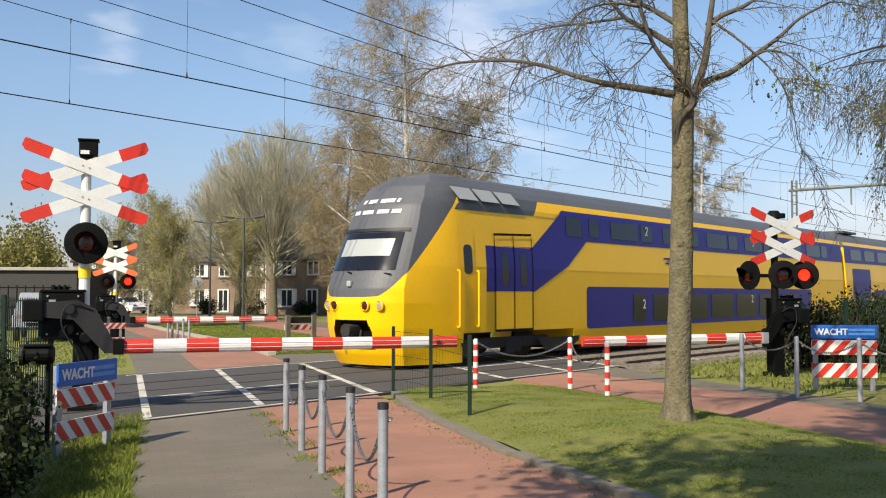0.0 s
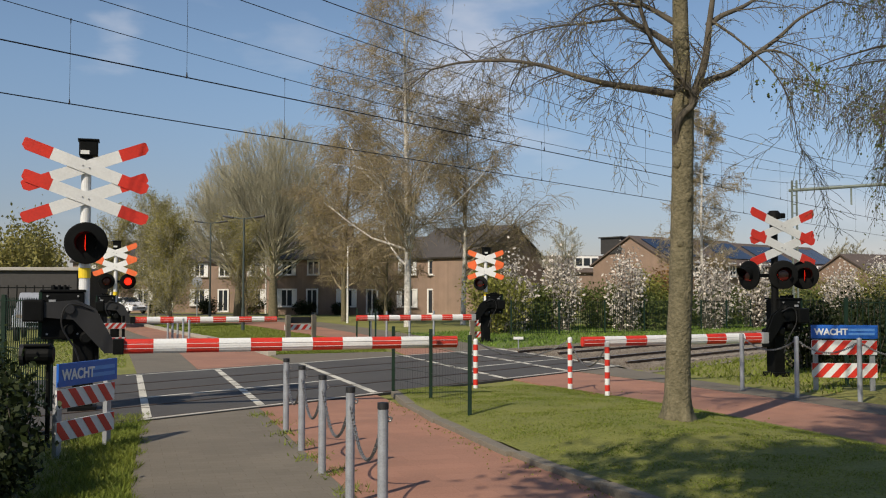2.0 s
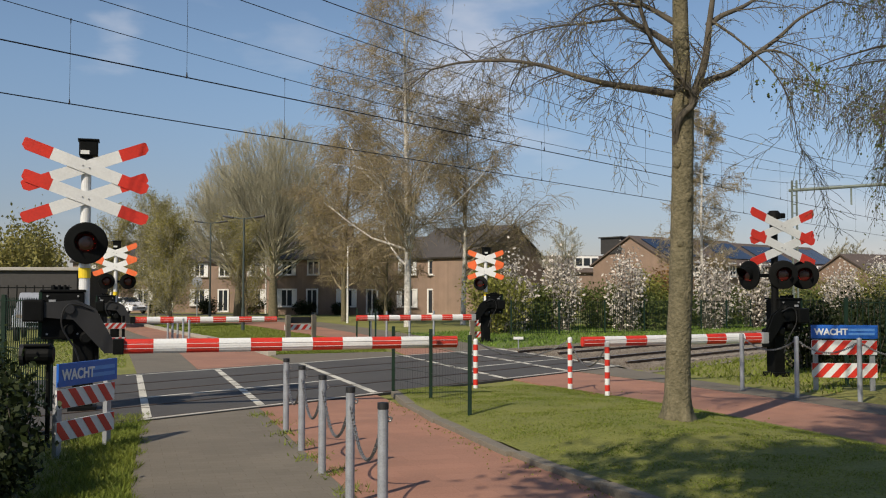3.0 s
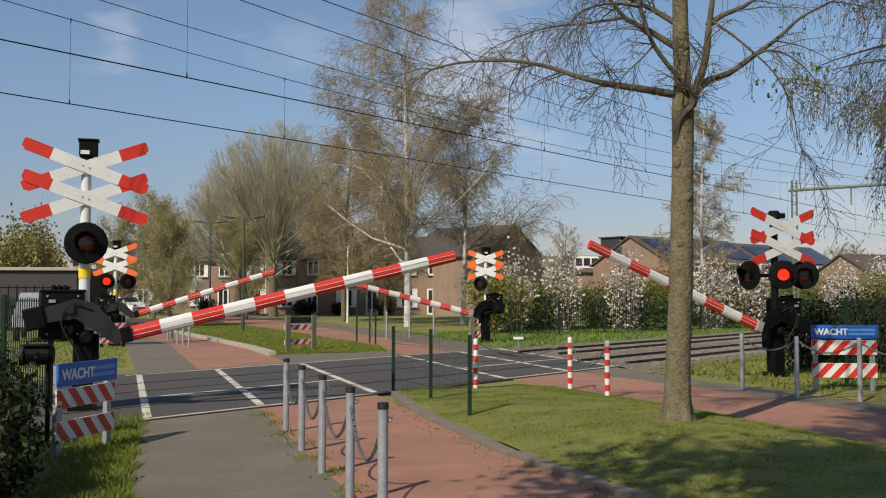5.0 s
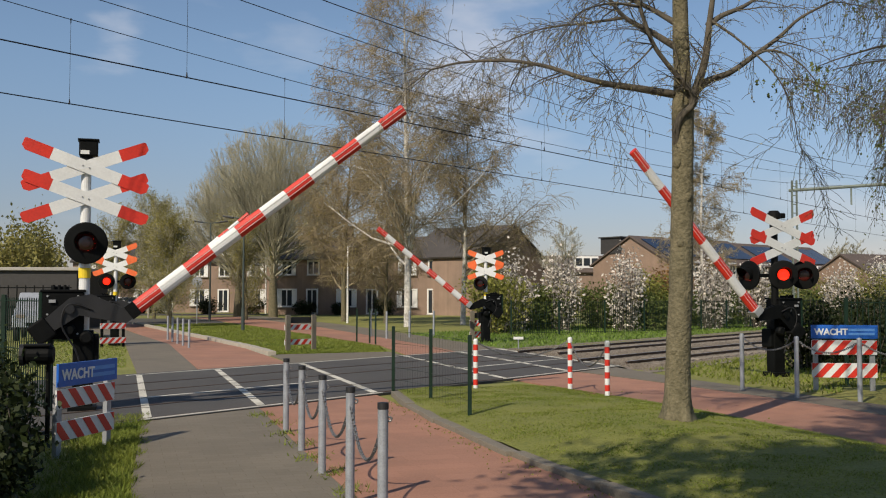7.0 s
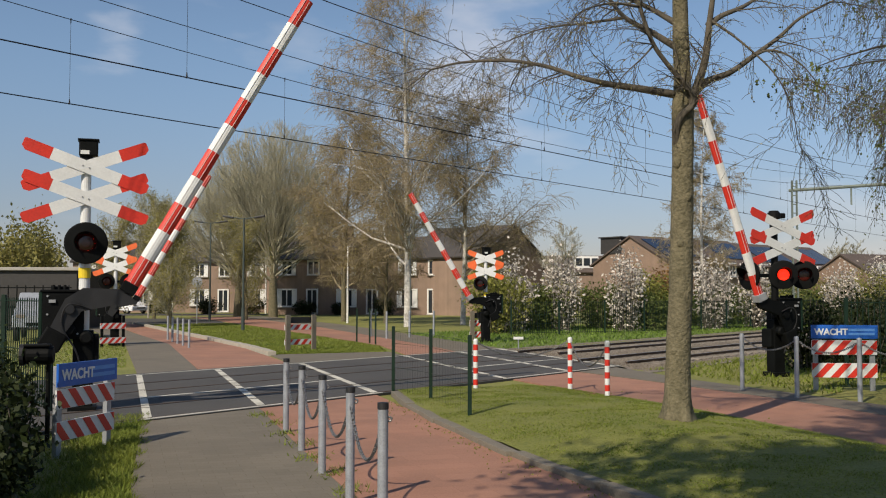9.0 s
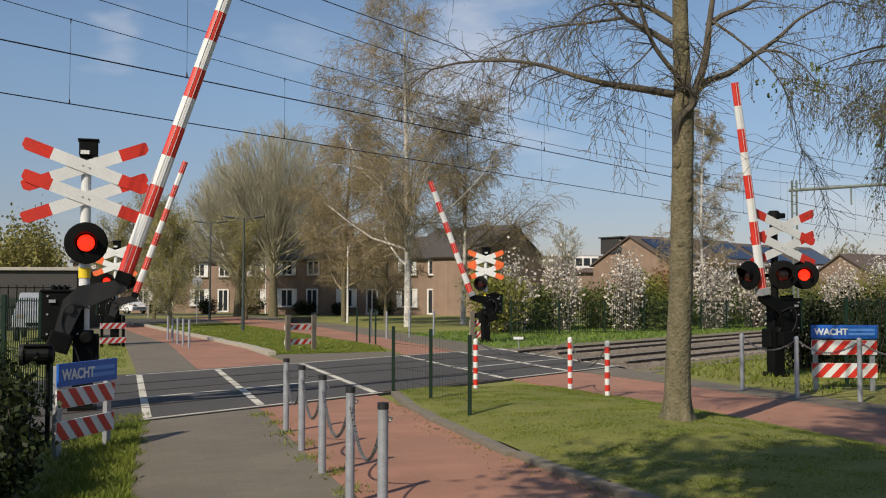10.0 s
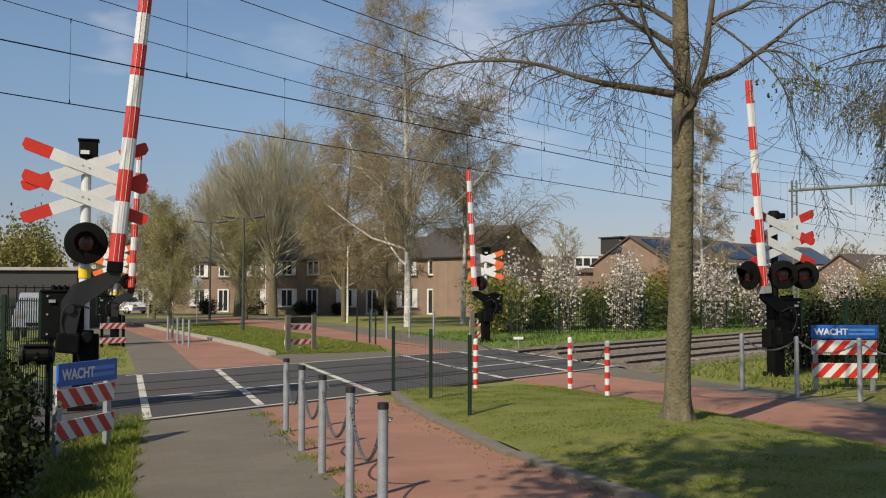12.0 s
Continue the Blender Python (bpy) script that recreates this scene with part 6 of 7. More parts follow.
def build_lawn_tree(at):
    rng = np.random.default_rng(61)
    rnd = random.Random(61)
    t = thing("lawn_tree", Matrix.Translation(at), "bare young tree with grey-brown bark on the lawn", "tree")
    line = bend([(0, 0, -0.1), (0.02, 0, 0.8), (0.07, 0, 2.0), (0.10, 0, 3.2), (0.11, 0, 4.3), (0.09, 0, 5.5), (0.12, 0.05, 7.2), (0.05, 0.0, 9.2)], 8)
    zs = [p[2] for p in line]
    radii = [float(np.interp(z, [-0.1, 0.0, 0.10, 0.30, 0.8, 2.0, 3.1, 3.7, 4.05, 4.3, 4.7, 5.5, 7.0, 9.2], [0.30, 0.235, 0.195, 0.172, 0.160, 0.150, 0.142, 0.137, 0.146, 0.120, 0.112, 0.098, 0.07, 0.03])) for z in zs]
    bm = bmesh.new()
    round_limb(bm, line, radii, 20, rnd, 0.035)
    for v in bm.verts:
        if v.co.z < 0.35:
            a = math.atan2(v.co.y, v.co.x)
            k = 1 + 0.16 * math.sin(a * 5 + 1) * max(0.0, 1 - v.co.z / 0.35)
            v.co.x *= k
            v.co.y *= k
    trunk = part("trunk", bm, M["bark"], t, smooth=True)
    for z, a, r in ((2.9, -1.2, 0.05), (3.35, -2.4, 0.06), (1.7, -0.9, 0.04), (2.3, -1.9, 0.045), (4.9, -1.0, 0.045), (0.9, -2.2, 0.04)):
        bm = bmesh.new()
        bmesh.ops.create_icosphere(bm, subdivisions=2, radius=1.0)
        rad = float(np.interp(z, zs, radii)) * 0.93
        cx = float(np.interp(z, zs, [p[0] for p in line]))
        bmesh.ops.transform(bm, matrix=Matrix.LocRotScale((cx + rad * math.cos(a), rad * math.sin(a), z), Euler((0, 0, a)), (r * 0.6, r, r * 1.3)), verts=bm.verts)
        part("knot", bm, M["bark"], trunk, smooth=True)
    # main limbs: lines in metres about the trunk's foot, with the radius at each end
    limbs = [
        ([(0.0, -0.02, 4.27), (-0.55, -0.10, 4.34), (-0.90, -0.14, 4.38), (-1.28, -0.12, 4.48), (-1.70, 0.05, 4.66), (-2.2, 0.25, 4.78), (-2.8, 0.45, 4.80), (-3.2, 0.6, 4.74)], 0.056, 0.012),
        ([(0.08, 0.02, 3.45), (0.0, -0.09, 3.74), (0.05, -0.155, 3.95), (0.20, -0.17, 4.10), (0.19, -0.20, 4.24), (0.02, -0.26, 4.42), (-0.18, -0.34, 4.62), (-0.38, -0.42, 4.88), (-0.56, -0.50, 5.35), (-0.70, -0.58, 5.75), (-0.9, -0.7, 6.5)], 0.058, 0.018),
        ([(0.20, -0.06, 4.12), (0.28, -0.10, 4.36), (0.38, -0.14, 4.72), (0.43, -0.18, 5.20), (0.50, -0.22, 5.80), (0.6, -0.3, 6.9)], 0.075, 0.022),
        ([(0.20, 0.0, 4.18), (0.42, 0.02, 4.44), (0.76, 0.05, 4.58), (1.10, 0.10, 4.82), (1.45, 0.16, 5.08), (1.75, 0.2, 5.35), (2.2, 0.3, 5.6)], 0.058, 0.014),
        ([(1.02, 0.08, 4.77), (1.22, 0.02, 4.86), (1.42, -0.05, 4.82), (1.66, -0.1, 4.64), (1.85, -0.12, 4.40)], 0.024, 0.006),
        ([(0.08, 0.02, 4.88), (-0.28, 0.12, 5.14), (-0.60, 0.22, 5.36), (-0.85, 0.30, 5.70), (-1.3, 0.4, 6.3)], 0.050, 0.016),
        ([(0.06, 0.04, 5.22), (-0.26, 0.16, 5.46), (-0.62, 0.26, 5.66), (-1.2, 0.4, 5.9), (-1.9, 0.5, 6.1)], 0.044, 0.012),
        ([(0.41, -0.17, 5.15), (0.62, -0.1, 5.30), (0.95, 0.0, 5.46), (1.25, 0.1, 5.68), (1.9, 0.2, 6.1)], 0.046, 0.012),
        ([(0.44, -0.18, 5.22), (0.80, -0.3, 4.90), (1.18, -0.4, 4.48), (1.38, -0.45, 4.05), (1.46, -0.48, 3.55)], 0.020, 0.004),
        ([(-0.56, -0.50, 5.30), (-0.95, -0.7, 5.28), (-1.35, -0.85, 5.12), (-1.62, -0.95, 4.78)], 0.022, 0.005),
        ([(-0.34, -0.40, 4.84), (-0.52, -0.45, 4.64), (-0.80, -0.5, 4.36), (-0.95, -0.55, 4.0)], 0.015, 0.004),
        ([(-0.60, 0.22, 5.36), (-1.1, 0.35, 5.32), (-1.7, 0.5, 5.28), (-2.3, 0.6, 5.08)], 0.024, 0.006),
        ([(0.10, 0.0, 5.95), (-0.5, -0.3, 6.2), (-1.3, -0.6, 6.3), (-2.2, -0.8, 6.1)], 0.04, 0.010),
        ([(0.10, 0.0, 6.2), (0.6, 0.4, 6.5), (1.4, 0.8, 6.7), (2.3, 1.0, 6.5)], 0.04, 0.010),
        ([(0.10, 0.0, 6.6), (-0.5, 0.5, 6.9), (-1.3, 1.0, 7.1)], 0.035, 0.010),
        ([(0.10, 0.0, 7.0), (0.5, -0.5, 7.3), (1.3, -0.9, 7.4)], 0.035, 0.010),
        ([(0.10, 0.0, 7.4), (-0.4, -0.6, 7.8), (-0.9, -1.1, 8.1)], 0.03, 0.008),
        ([(0.08, 0.0, 7.9), (0.4, 0.4, 8.4), (0.9, 0.7, 8.8)], 0.03, 0.008),
    ]
    out, tips = [[], [], []], []
    for pts, r0, r1 in limbs:
        line = bend(pts, 6)
        n = len(line)
        radii = [r0 + (r1 - r0) * (i / (n - 1)) ** 0.8 for i in range(n)]
        bm = bmesh.new()
        round_limb(bm, line, radii, 9, rnd, 0.04)
        part("limb", bm, M["bark_dark"], t, smooth=True)
        for i in range(max(2, n // 5), n):
            for _ in range(1 if r0 > 0.03 else 2):
                if rnd.random() < (0.52 if pts[-1][0] < 0.3 else 0.20):
                    d = line[i] - line[i - 1]
                    d /= np.linalg.norm(d) + 1e-9
                    side = rng.normal(size=3)
                    side -= d * side.dot(d)
                    side /= np.linalg.norm(side)
                    grow(rng, line[i], d * 0.7 + side * 0.8, rng.uniform(0.35, 1.15), min(0.011, radii[i] * 0.45), 2, LAWN, out, tips)
        for _ in range(3):
            d = line[-1] - line[-2]
            grow(rng, line[-1], d / np.linalg.norm(d) + rng.normal(size=3) * 0.3, rng.uniform(0.7, 1.3), r1 * 0.7, 2, LAWN, out, tips)
    ob = new("twig_growth", sticks_mesh("twig_growth", out[2], M["bark_dark"], 4))
    ob.parent = t
    tagged(ob, kind="stuff")
    c = np.array(tips)
    c = c[rng.integers(0, len(c), int(len(c) * 0.5))] + rng.normal(size=(int(len(c) * 0.5), 3)) * 0.008
    ob = new("crown", leaves_mesh("crown", c, 0.014, M["bud_olive"], rng))
    ob.parent = t
    # catkins hanging from the outer twigs on one side
    cs = []
    for k in range(46):
        c0 = np.array([1.05 + 1.0 * rng.random(), -0.5 + 0.5 * rng.random(), 4.15 + 0.45 * rng.random()])
        cs += [c0 + np.array([0, 0, -0.016 * j]) for j in range(4)]
    ob = new("young_foliage", leaves_mesh("young_foliage", cs, 0.034, M["leaf_green"], rng, up=0.0))
    ob.parent = t
    tagged(ob, kind="stuff")


build_lawn_tree((3.05, 12.95, lawn_height(6.88, 11.39) - 0.02))

# boughs of a tree standing beside the view
HANG = dict(height=8.5, radius=0.2, levels=4, seg=[10, 12, 10, 8], wob=[0.02, 0.07, 0.08, 0.10], up=[0.0, -0.03, -0.16, -0.20], kids=[0, 1.8, 1.35, 0], angle=[50, 50, 42, 40], ratio=[0.3, 0.50, 0.50, 0.5], bare=[0.95, 0.12, 0.05, 0], taper=0.85, trunk_taper=0.5, thin=0.42, min_r=0.0028)
HLIMBS = [((0, 0, 4.4), (-0.9, -0.1, 0.25), 3.0, 0.04), ((0, 0, 5.0), (-0.9, 0.5, 0.3), 3.4, 0.045), ((0, 0, 5.6), (-0.85, -0.5, 0.25), 3.4, 0.045), ((0, 0, 4.0), (-0.8, 0.4, 0.35), 2.6, 0.04), ((0, 0, 6.2), (-0.9, 0.1, 0.2), 3.6, 0.05), ((0, 0, 4.8), (-0.3, 0.9, 0.3), 2.8, 0.04), ((0, 0, 5.2), (-0.7, 0.75, 0.25), 3.2, 0.045), ((0, 0, 6.0), (-0.6, 0.85, 0.2), 3.2, 0.045)]
hang_rng = random.Random(8)
HLIMBS += [((0, 0, hang_rng.uniform(4.2, 7.2)), (-0.85, hang_rng.uniform(-0.5, 0.7), hang_rng.uniform(0.1, 0.35)), hang_rng.uniform(2.3, 3.1), 0.04) for _ in range(6)]
tree("weeping_tree", (8.45, 13.0, 0), HANG, 66, M["bark"], M["bark_dark"], M["leaf_green"], 0.030, 0.22, "tree with hanging twigs and first small leaves", limbs=HLIMBS, spread=0.03)


# ---- shrubs and hedges ----
def shrub(name, at, size, seed, leaf, count, leaf_size, label, group="shrubs", stems=None, category="shrub", stem_mat=None):
    rng = np.random.default_rng(seed)
    t = thing(name, Matrix.Translation(at), label, category, group)
    sx, sy, sz = size
    segs = []
    cs = []
    n = stems or 26
    for _ in range(n):
        a = rng.random() * 2 * math.pi
        rr = math.sqrt(rng.random())
        e = np.array([math.cos(a) * rr * sx / 2, math.sin(a) * rr * sy / 2, sz * (0.55 + 0.45 * math.sqrt(max(0.0, 1 - rr * rr))) * rng.uniform(0.75, 1.05)])
        b = np.array([e[0] * 0.45, e[1] * 0.45, -0.05])
        mid = b * 0.45 + e * 0.55 + rng.normal(size=3) * 0.08
        segs += [[*b, *mid, 0.02, 0.013], [*mid, *e, 0.013, 0.006]]
        k = max(3, int(count / n))
        u = rng.random((k, 1)) ** 0.6
        cs.append(b * (1 - u) + e * u + rng.normal(size=(k, 3)) * np.array([sx, sy, sz]) * 0.075)
    ob = new("stem_wood", sticks_mesh("stem_wood", segs, stem_mat or M["bark_dark"], 4))
    ob.parent = t
    tagged(ob, kind="stuff")
    c = np.concatenate(cs)
    c[:, 2] = np.maximum(c[:, 2], 0.02)
    ob = new("foliage", leaves_mesh("foliage", c, leaf_size, leaf, rng))
    ob.parent = t


for i, (x, y, sx, sy, sz) in enumerate(((-4.22, 8.6, 1.3, 1.5, 1.12), (-5.05, 10.2, 1.6, 1.6, 1.42), (-3.75, 7.2, 1.4, 1.4, 1.02), (-4.75, 9.4, 1.3, 1.4, 1.32), (-6.0, 11.4, 1.5, 1.6, 1.55), (-5.3, 8.2, 1.8, 1.8, 1.5))):
    shrub("hedge_bush", (x, y, -0.03), (sx, sy, sz), 70 + i, M["leaf_dark"], 9000, 0.045, "dense dark green hedge bush beside the pavement", "hedge beside the pavement", 60)
SHRUBS = [(2.4, 46.5, 3.6, 3.2, 3.3, "leaf_yellow"), (4.9, 50.0, 3, 3, 2.2, "leaf_green"), (6.0, 53.0, 3.4, 3, 2.6, "leaf_yellow"), (8.4, 53.0, 3.4, 3, 2.5, "leaf_green"), (11.2, 54, 3.6, 3, 3.2, "leaf_yellow"), (13.0, 57, 3.2, 3, 3.3, "leaf_rust"),
          (16.5, 60, 4, 3, 2.6, "leaf_green"), (19.5, 62, 4, 3, 2.8, "leaf_yellow"), (22.5, 64, 4.4, 3, 2.6, "leaf_green"), (25.5, 66, 4.4, 3, 3.0, "leaf_olive"), (30.0, 70, 5, 4, 3.6, "leaf_yellow"), (35, 74, 6, 4, 3.2, "leaf_olive"), (10.9, 50.5, 2.6, 2.4, 1.9, "leaf_green"), (15.0, 56.5, 2.6, 2.4, 2.2, "leaf_green"), (41, 80, 7, 4, 3.6, "leaf_olive")]
for i, (x, y, sx, sy, sz, lm) in enumerate(SHRUBS):
    shrub("shrub", (x, y, -0.03), (sx, sy, sz), 90 + i, M[lm], 4200, 0.10, "loose spring shrub behind the railway fence", "shrubs behind the railway", 30)
for i, (x, y, sz) in enumerate(((3.5, 49.0, 3.9), (5.9, 49.6, 4.1), (9.15, 50.0, 4.2), (14.4, 53.0, 4.0), (17.2, 54.5, 3.8), (23.4, 58.0, 3.8), (31.0, 70, 4.6))):
    shrub("blossom_tree", (x, y, -0.03), (2.2, 2.1, sz), 120 + i, M["blossom"], 1500, 0.105, "small tree in pale pink-white blossom", "blossom trees", 40, "tree")
for i, (x, y, sx, sz) in enumerate(((-20.8, 88, 2.4, 1.5), (-17.0, 87.5, 2.8, 1.7), (-26.5, 92, 2.2, 1.4), (-12.2, 87, 2.0, 1.3), (-5.0, 84.5, 2.2, 1.6), (-9.0, 86, 1.6, 1.1))):
    shrub("garden_bush", (x, y, -0.03), (sx, 1.6, sz), 180 + i, M["leaf_dark"], 1500, 0.10, "clipped dark green bush before the houses", "garden bushes", 30)
for i in range(9):
    x, y = -36 + i * 3.6, 64 + (i % 3) * 5.0
    if i > 3:
        x, y = -62 + (i - 4) * 6.0, 92.0 + (i % 3) * 3
    shrub("yellow_tree", (x - 2, y, -0.03), (5.0, 4.5, 5.8 + (i * 37 % 5) * 0.5), 140 + i, M["leaf_olive"], 5200, 0.17, "tree in yellow-green spring leaf", "far spring trees", 60, "tree")


# ---- railway fence ----
def palisade(points, height, label):
    t = thing("railway_fence", Matrix.Translation(points[0]), label, "fence", "railway fences")
    for i, (p, d) in enumerate(along(points, 2.5)):
        bm = bmesh.new()
        c = p - points[0]
        box(bm, (0.07, 0.07, height + 0.1), (c.x, c.y, height / 2), bevel=0.006)
        part("post", bm, M["green_steel"], t)
    for p, q in zip(points, points[1:]):
        a, d = p - points[0], q - p
        segs = []
        n = int(d.length / 0.12)
        for i in range(n):
            c = a + d * i / n
            segs.append([c.x, c.y, 0.05, c.x, c.y, height, 0.010, 0.010])
        for z in (0.1, 0.5, 0.9, height - 0.05):
            e = a + d
            segs.append([a.x, a.y, z, e.x, e.y, z, 0.009, 0.009])
        ob = new("wire_panel", sticks_mesh("wire_panel", segs, M["green_steel"], 4))
        ob.parent = t


palisade([Vector((3.0, 43.5, 0)), Vector((9, 46.5, 0)), Vector((24, 61, 0)), Vector((48, 90, 0))], 1.5, "dark green railway fence before the shrubs")
palisade([Vector((8.3, 20.4, 0)), Vector((9.9, 20.6, 0)), Vector((16, 28, 0))], 1.7, "dark green fence along the near side of the railway")
palisade([Vector((-6.05, 15.3, 0)), Vector((-9.5, 19.5, 0))], 1.75, "dark green bar fence beside the barrier box")
for i, (x, y) in enumerate(((9.6, 18.2), (10.6, 21.0), (9.0, 16.8))):
    shrub("hedge_bush", (x, y, -0.03), (1.8, 1.8, 1.7), 170 + i, M["leaf_green"], 4500, 0.055, "green bush by the footpath", "bushes by the footpath", 40)

for i, (x, y, sz) in enumerate(((9.15, 24.6, 1.75), (10.6, 25.4, 1.9), (12.0, 26.8, 2.0), (9.9, 23.6, 1.6))):
    shrub("hedge_bush", (x, y, -0.03), (1.9, 1.7, sz), 210 + i, M["leaf_dark"], 4200, 0.06, "dark evergreen bush behind the green fence", "bushes behind the fence", 50)


# ---- houses ----
def house(at, turn, width, depth, eaves, ridge, label, roof_mat, wins, gable_wins=(), solar=False, chimney=None, dark=False, dormer=None):
    """Gable roofed block: x along the front (facing -y), roof ridge along x. wins: (x, z, w, h)."""
    t = thing("house", Matrix.Translation(at) @ pose(0, 0, 0, 0, 0, turn), label, "house", "row of houses")
    bm = bmesh.new()
    pts = [(-depth / 2, -0.2), (depth / 2, -0.2), (depth / 2, eaves), (0, ridge), (-depth / 2, eaves)]
    a = [bm.verts.new((0, y, z)) for y, z in pts]
    b = [bm.verts.new((width, y, z)) for y, z in pts]
    bm.faces.new(a)
    bm.faces.new(b[::-1])
    for i in range(5):
        bm.faces.new((a[i], a[(i + 1) % 5], b[(i + 1) % 5], b[i]))
    wall = part("wall", bm, M["brick_dark"] if dark else M["brick"], t)
    slope = math.atan2(ridge - eaves, depth / 2)
    ln = math.hypot(depth / 2, ridge - eaves) + 0.35
    for s in (-1, 1):
        bm = bmesh.new()
        box(bm, (width + 0.4, ln, 0.14), (width / 2, 0, 0))
        for v in bm.verts:
            y, z = v.co.y - ln / 2, v.co.z
            v.co.y, v.co.z = s * (-(y) * math.cos(slope) - z * math.sin(slope) * -1), ridge + 0.10 + y * math.sin(slope) + z * math.cos(slope)
        roof = part("roof", bm, roof_mat, t)
        if solar and s == -1:
            for k in [j for j in (0, 1, 2, 5, 6, 7) if 1.4 + j * 1.75 < width - 0.9]:
                bm = bmesh.new()
                box(bm, (1.7, ln * 0.62, 0.05), (1.4 + k * 1.75, 0, 0))
                for v in bm.verts:
                    y, z = v.co.y - ln * 0.45, v.co.z + 0.14
                    v.co.y, v.co.z = s * (-(y) * math.cos(slope) + z * math.sin(slope)), ridge + 0.10 + y * math.sin(slope) + z * math.cos(slope)
                part("solar_panel", bm, M["solar"], roof)
    for x, z, w, h in wins:
        bm = bmesh.new()
        for fx, fz, fw, fh in ((0, -h / 2, w, 0.13), (0, h / 2, w, 0.13), (-w / 2, 0, 0.13, h + 0.13), (w / 2, 0, 0.13, h + 0.13), (0, 0, 0.09, h)):
            box(bm, (fw, 0.14, fh), (x + fx, -depth / 2 - 0.03, z + fz))
        win = part("window", bm, M["frame_white"], t)
        bm = bmesh.new()
        box(bm, (w, 0.05, h), (x, -depth / 2 - 0.02, z))
        part("pane", bm, M["window"], win)
        if w > 1.2:
            for side in (-1, 1):
                bm = bmesh.new()
                box(bm, (w * 0.20, 0.012, h * 0.9), (x + side * w * 0.37, -depth / 2 - 0.052, z))
                part("curtain", bm, M["frame_white"], win, "white curtain behind the glass")
        bm = bmesh.new()
        box(bm, (w + 0.2, 0.22, 0.07), (x, -depth / 2 - 0.08, z - h / 2 - 0.08))
        part("sill", bm, M["concrete"], win)
    for x, z, w, h in gable_wins:
        bm = bmesh.new()
        box(bm, (0.1, w, h), (-0.02, x, z))
        part("window", bm, M["frame_white"], t)
    if chimney:
        bm = bmesh.new()
        box(bm, (0.7, 0.7, 1.4), (chimney, 0, ridge + 0.4), bevel=0.03)
        box(bm, (0.8, 0.8, 0.1), (chimney, 0, ridge + 1.1))
        part("chimney", bm, M["brick_dark"], t)
    if dormer:
        x, w = dormer
        bm = bmesh.new()
        box(bm, (w, 2.2, 1.3), (x, -depth / 4 - 0.3, eaves + (ridge - eaves) * 0.62), bevel=0.04)
        dm = part("dormer", bm, M["frame_white"], t)
        for k in range(3):
            bm = bmesh.new()
            box(bm, (w / 3 - 0.2, 0.06, 0.8), (x + (k - 1) * w / 3, -depth / 4 - 1.42, eaves + (ridge - eaves) * 0.64))
            part("pane", bm, M["window"], dm)
    return t


def row_windows(width, bay=5.4, first=1.4):
    out = []
    x = first
    while x < width - 1.2:
        out += [(x, 1.45, 1.7, 1.5), (x + 2.3, 1.15, 0.95, 2.1), (x, 4.1, 1.5, 1.2), (x + 2.4, 4.1, 1.0, 1.2)]
        x += bay
    return out


house((-14.6, 92, 0), -8, 18.5, 8.5, 4.9, 6.9, "brown brick row houses with white window frames", M["roof_tile"], row_windows(18.5), chimney=6.0)
house((-36.0, 100, 0), 2, 20.5, 8.5, 4.9, 7.0, "brown brick row houses behind street trees", M["roof_tile"], row_windows(20.5), chimney=9.0, dormer=(15.5, 3.0))
house((6.2, 86.0, 0), 142, 8.5, 9.2, 5.0, 7.7, "brick house with dark tiled gable roof", M["roof_tile"], ())
solar_house = house((17.1, 90.0, 0), 40, 15.0, 9.0, 4.5, 7.0, "brick gabled house with solar panels on a brown roof", M["roof_brown"], row_windows(15), solar=True)
bm = bmesh.new()
box(bm, (2.2, 2.4, 1.5), (1.0, 2.3, 6.3), bevel=0.03)
box(bm, (2.5, 2.7, 0.12), (1.0, 2.3, 7.08), bevel=0.02)
part("dormer", bm, M["shed"], solar_house, "dark flat-roofed dormer")
house((29.5, 101.0, 0), 40, 15.0, 9.0, 4.3, 6.9, "brick house with solar panels behind the birch", M["roof_brown"], row_windows(15), solar=True)
house((39.5, 98.0, 0), 24, 7.5, 8.0, 3.6, 5.7, "brick house with a brown roof beyond the railway", M["roof_brown"], row_windows(9))
house((11.8, 112.0, 0), 0, 7.0, 8.0, 4.2, 6.0, "house with a wide white dormer", M["roof_brown"], (), dormer=(4.0, 2.6))


def shed():
    t = thing("shed", Matrix.Translation((-24.0, 50.0, 0)) @ pose(0, 0, 0, 0, 0, 4) @ Matrix.Scale(1.17, 4), "flat-roofed dark grey building beside the street", "building")
    bm = bmesh.new()
    box(bm, (9.2, 5.0, 2.55), (0, 2.5, 1.27), bevel=0.02)
    part("wall", bm, M["shed"], t)
    bm = bmesh.new()
    box(bm, (9.5, 5.3, 0.14), (0, 2.5, 2.62), bevel=0.02)
    part("roof", bm, M["concrete"], t)
    for i in range(26):
        bm = bmesh.new()
        box(bm, (0.04, 0.04, 1.9), (-4.5 + i * 0.36, -0.8, 0.95))
        part("slat", bm, M["black"], t)
    bm = bmesh.new()
    box(bm, (9.2, 0.05, 0.05), (0, -0.8, 1.8))
    box(bm, (9.2, 0.05, 0.05), (0, -0.8, 0.2))
    part("rail", bm, M["black"], t)


shed()


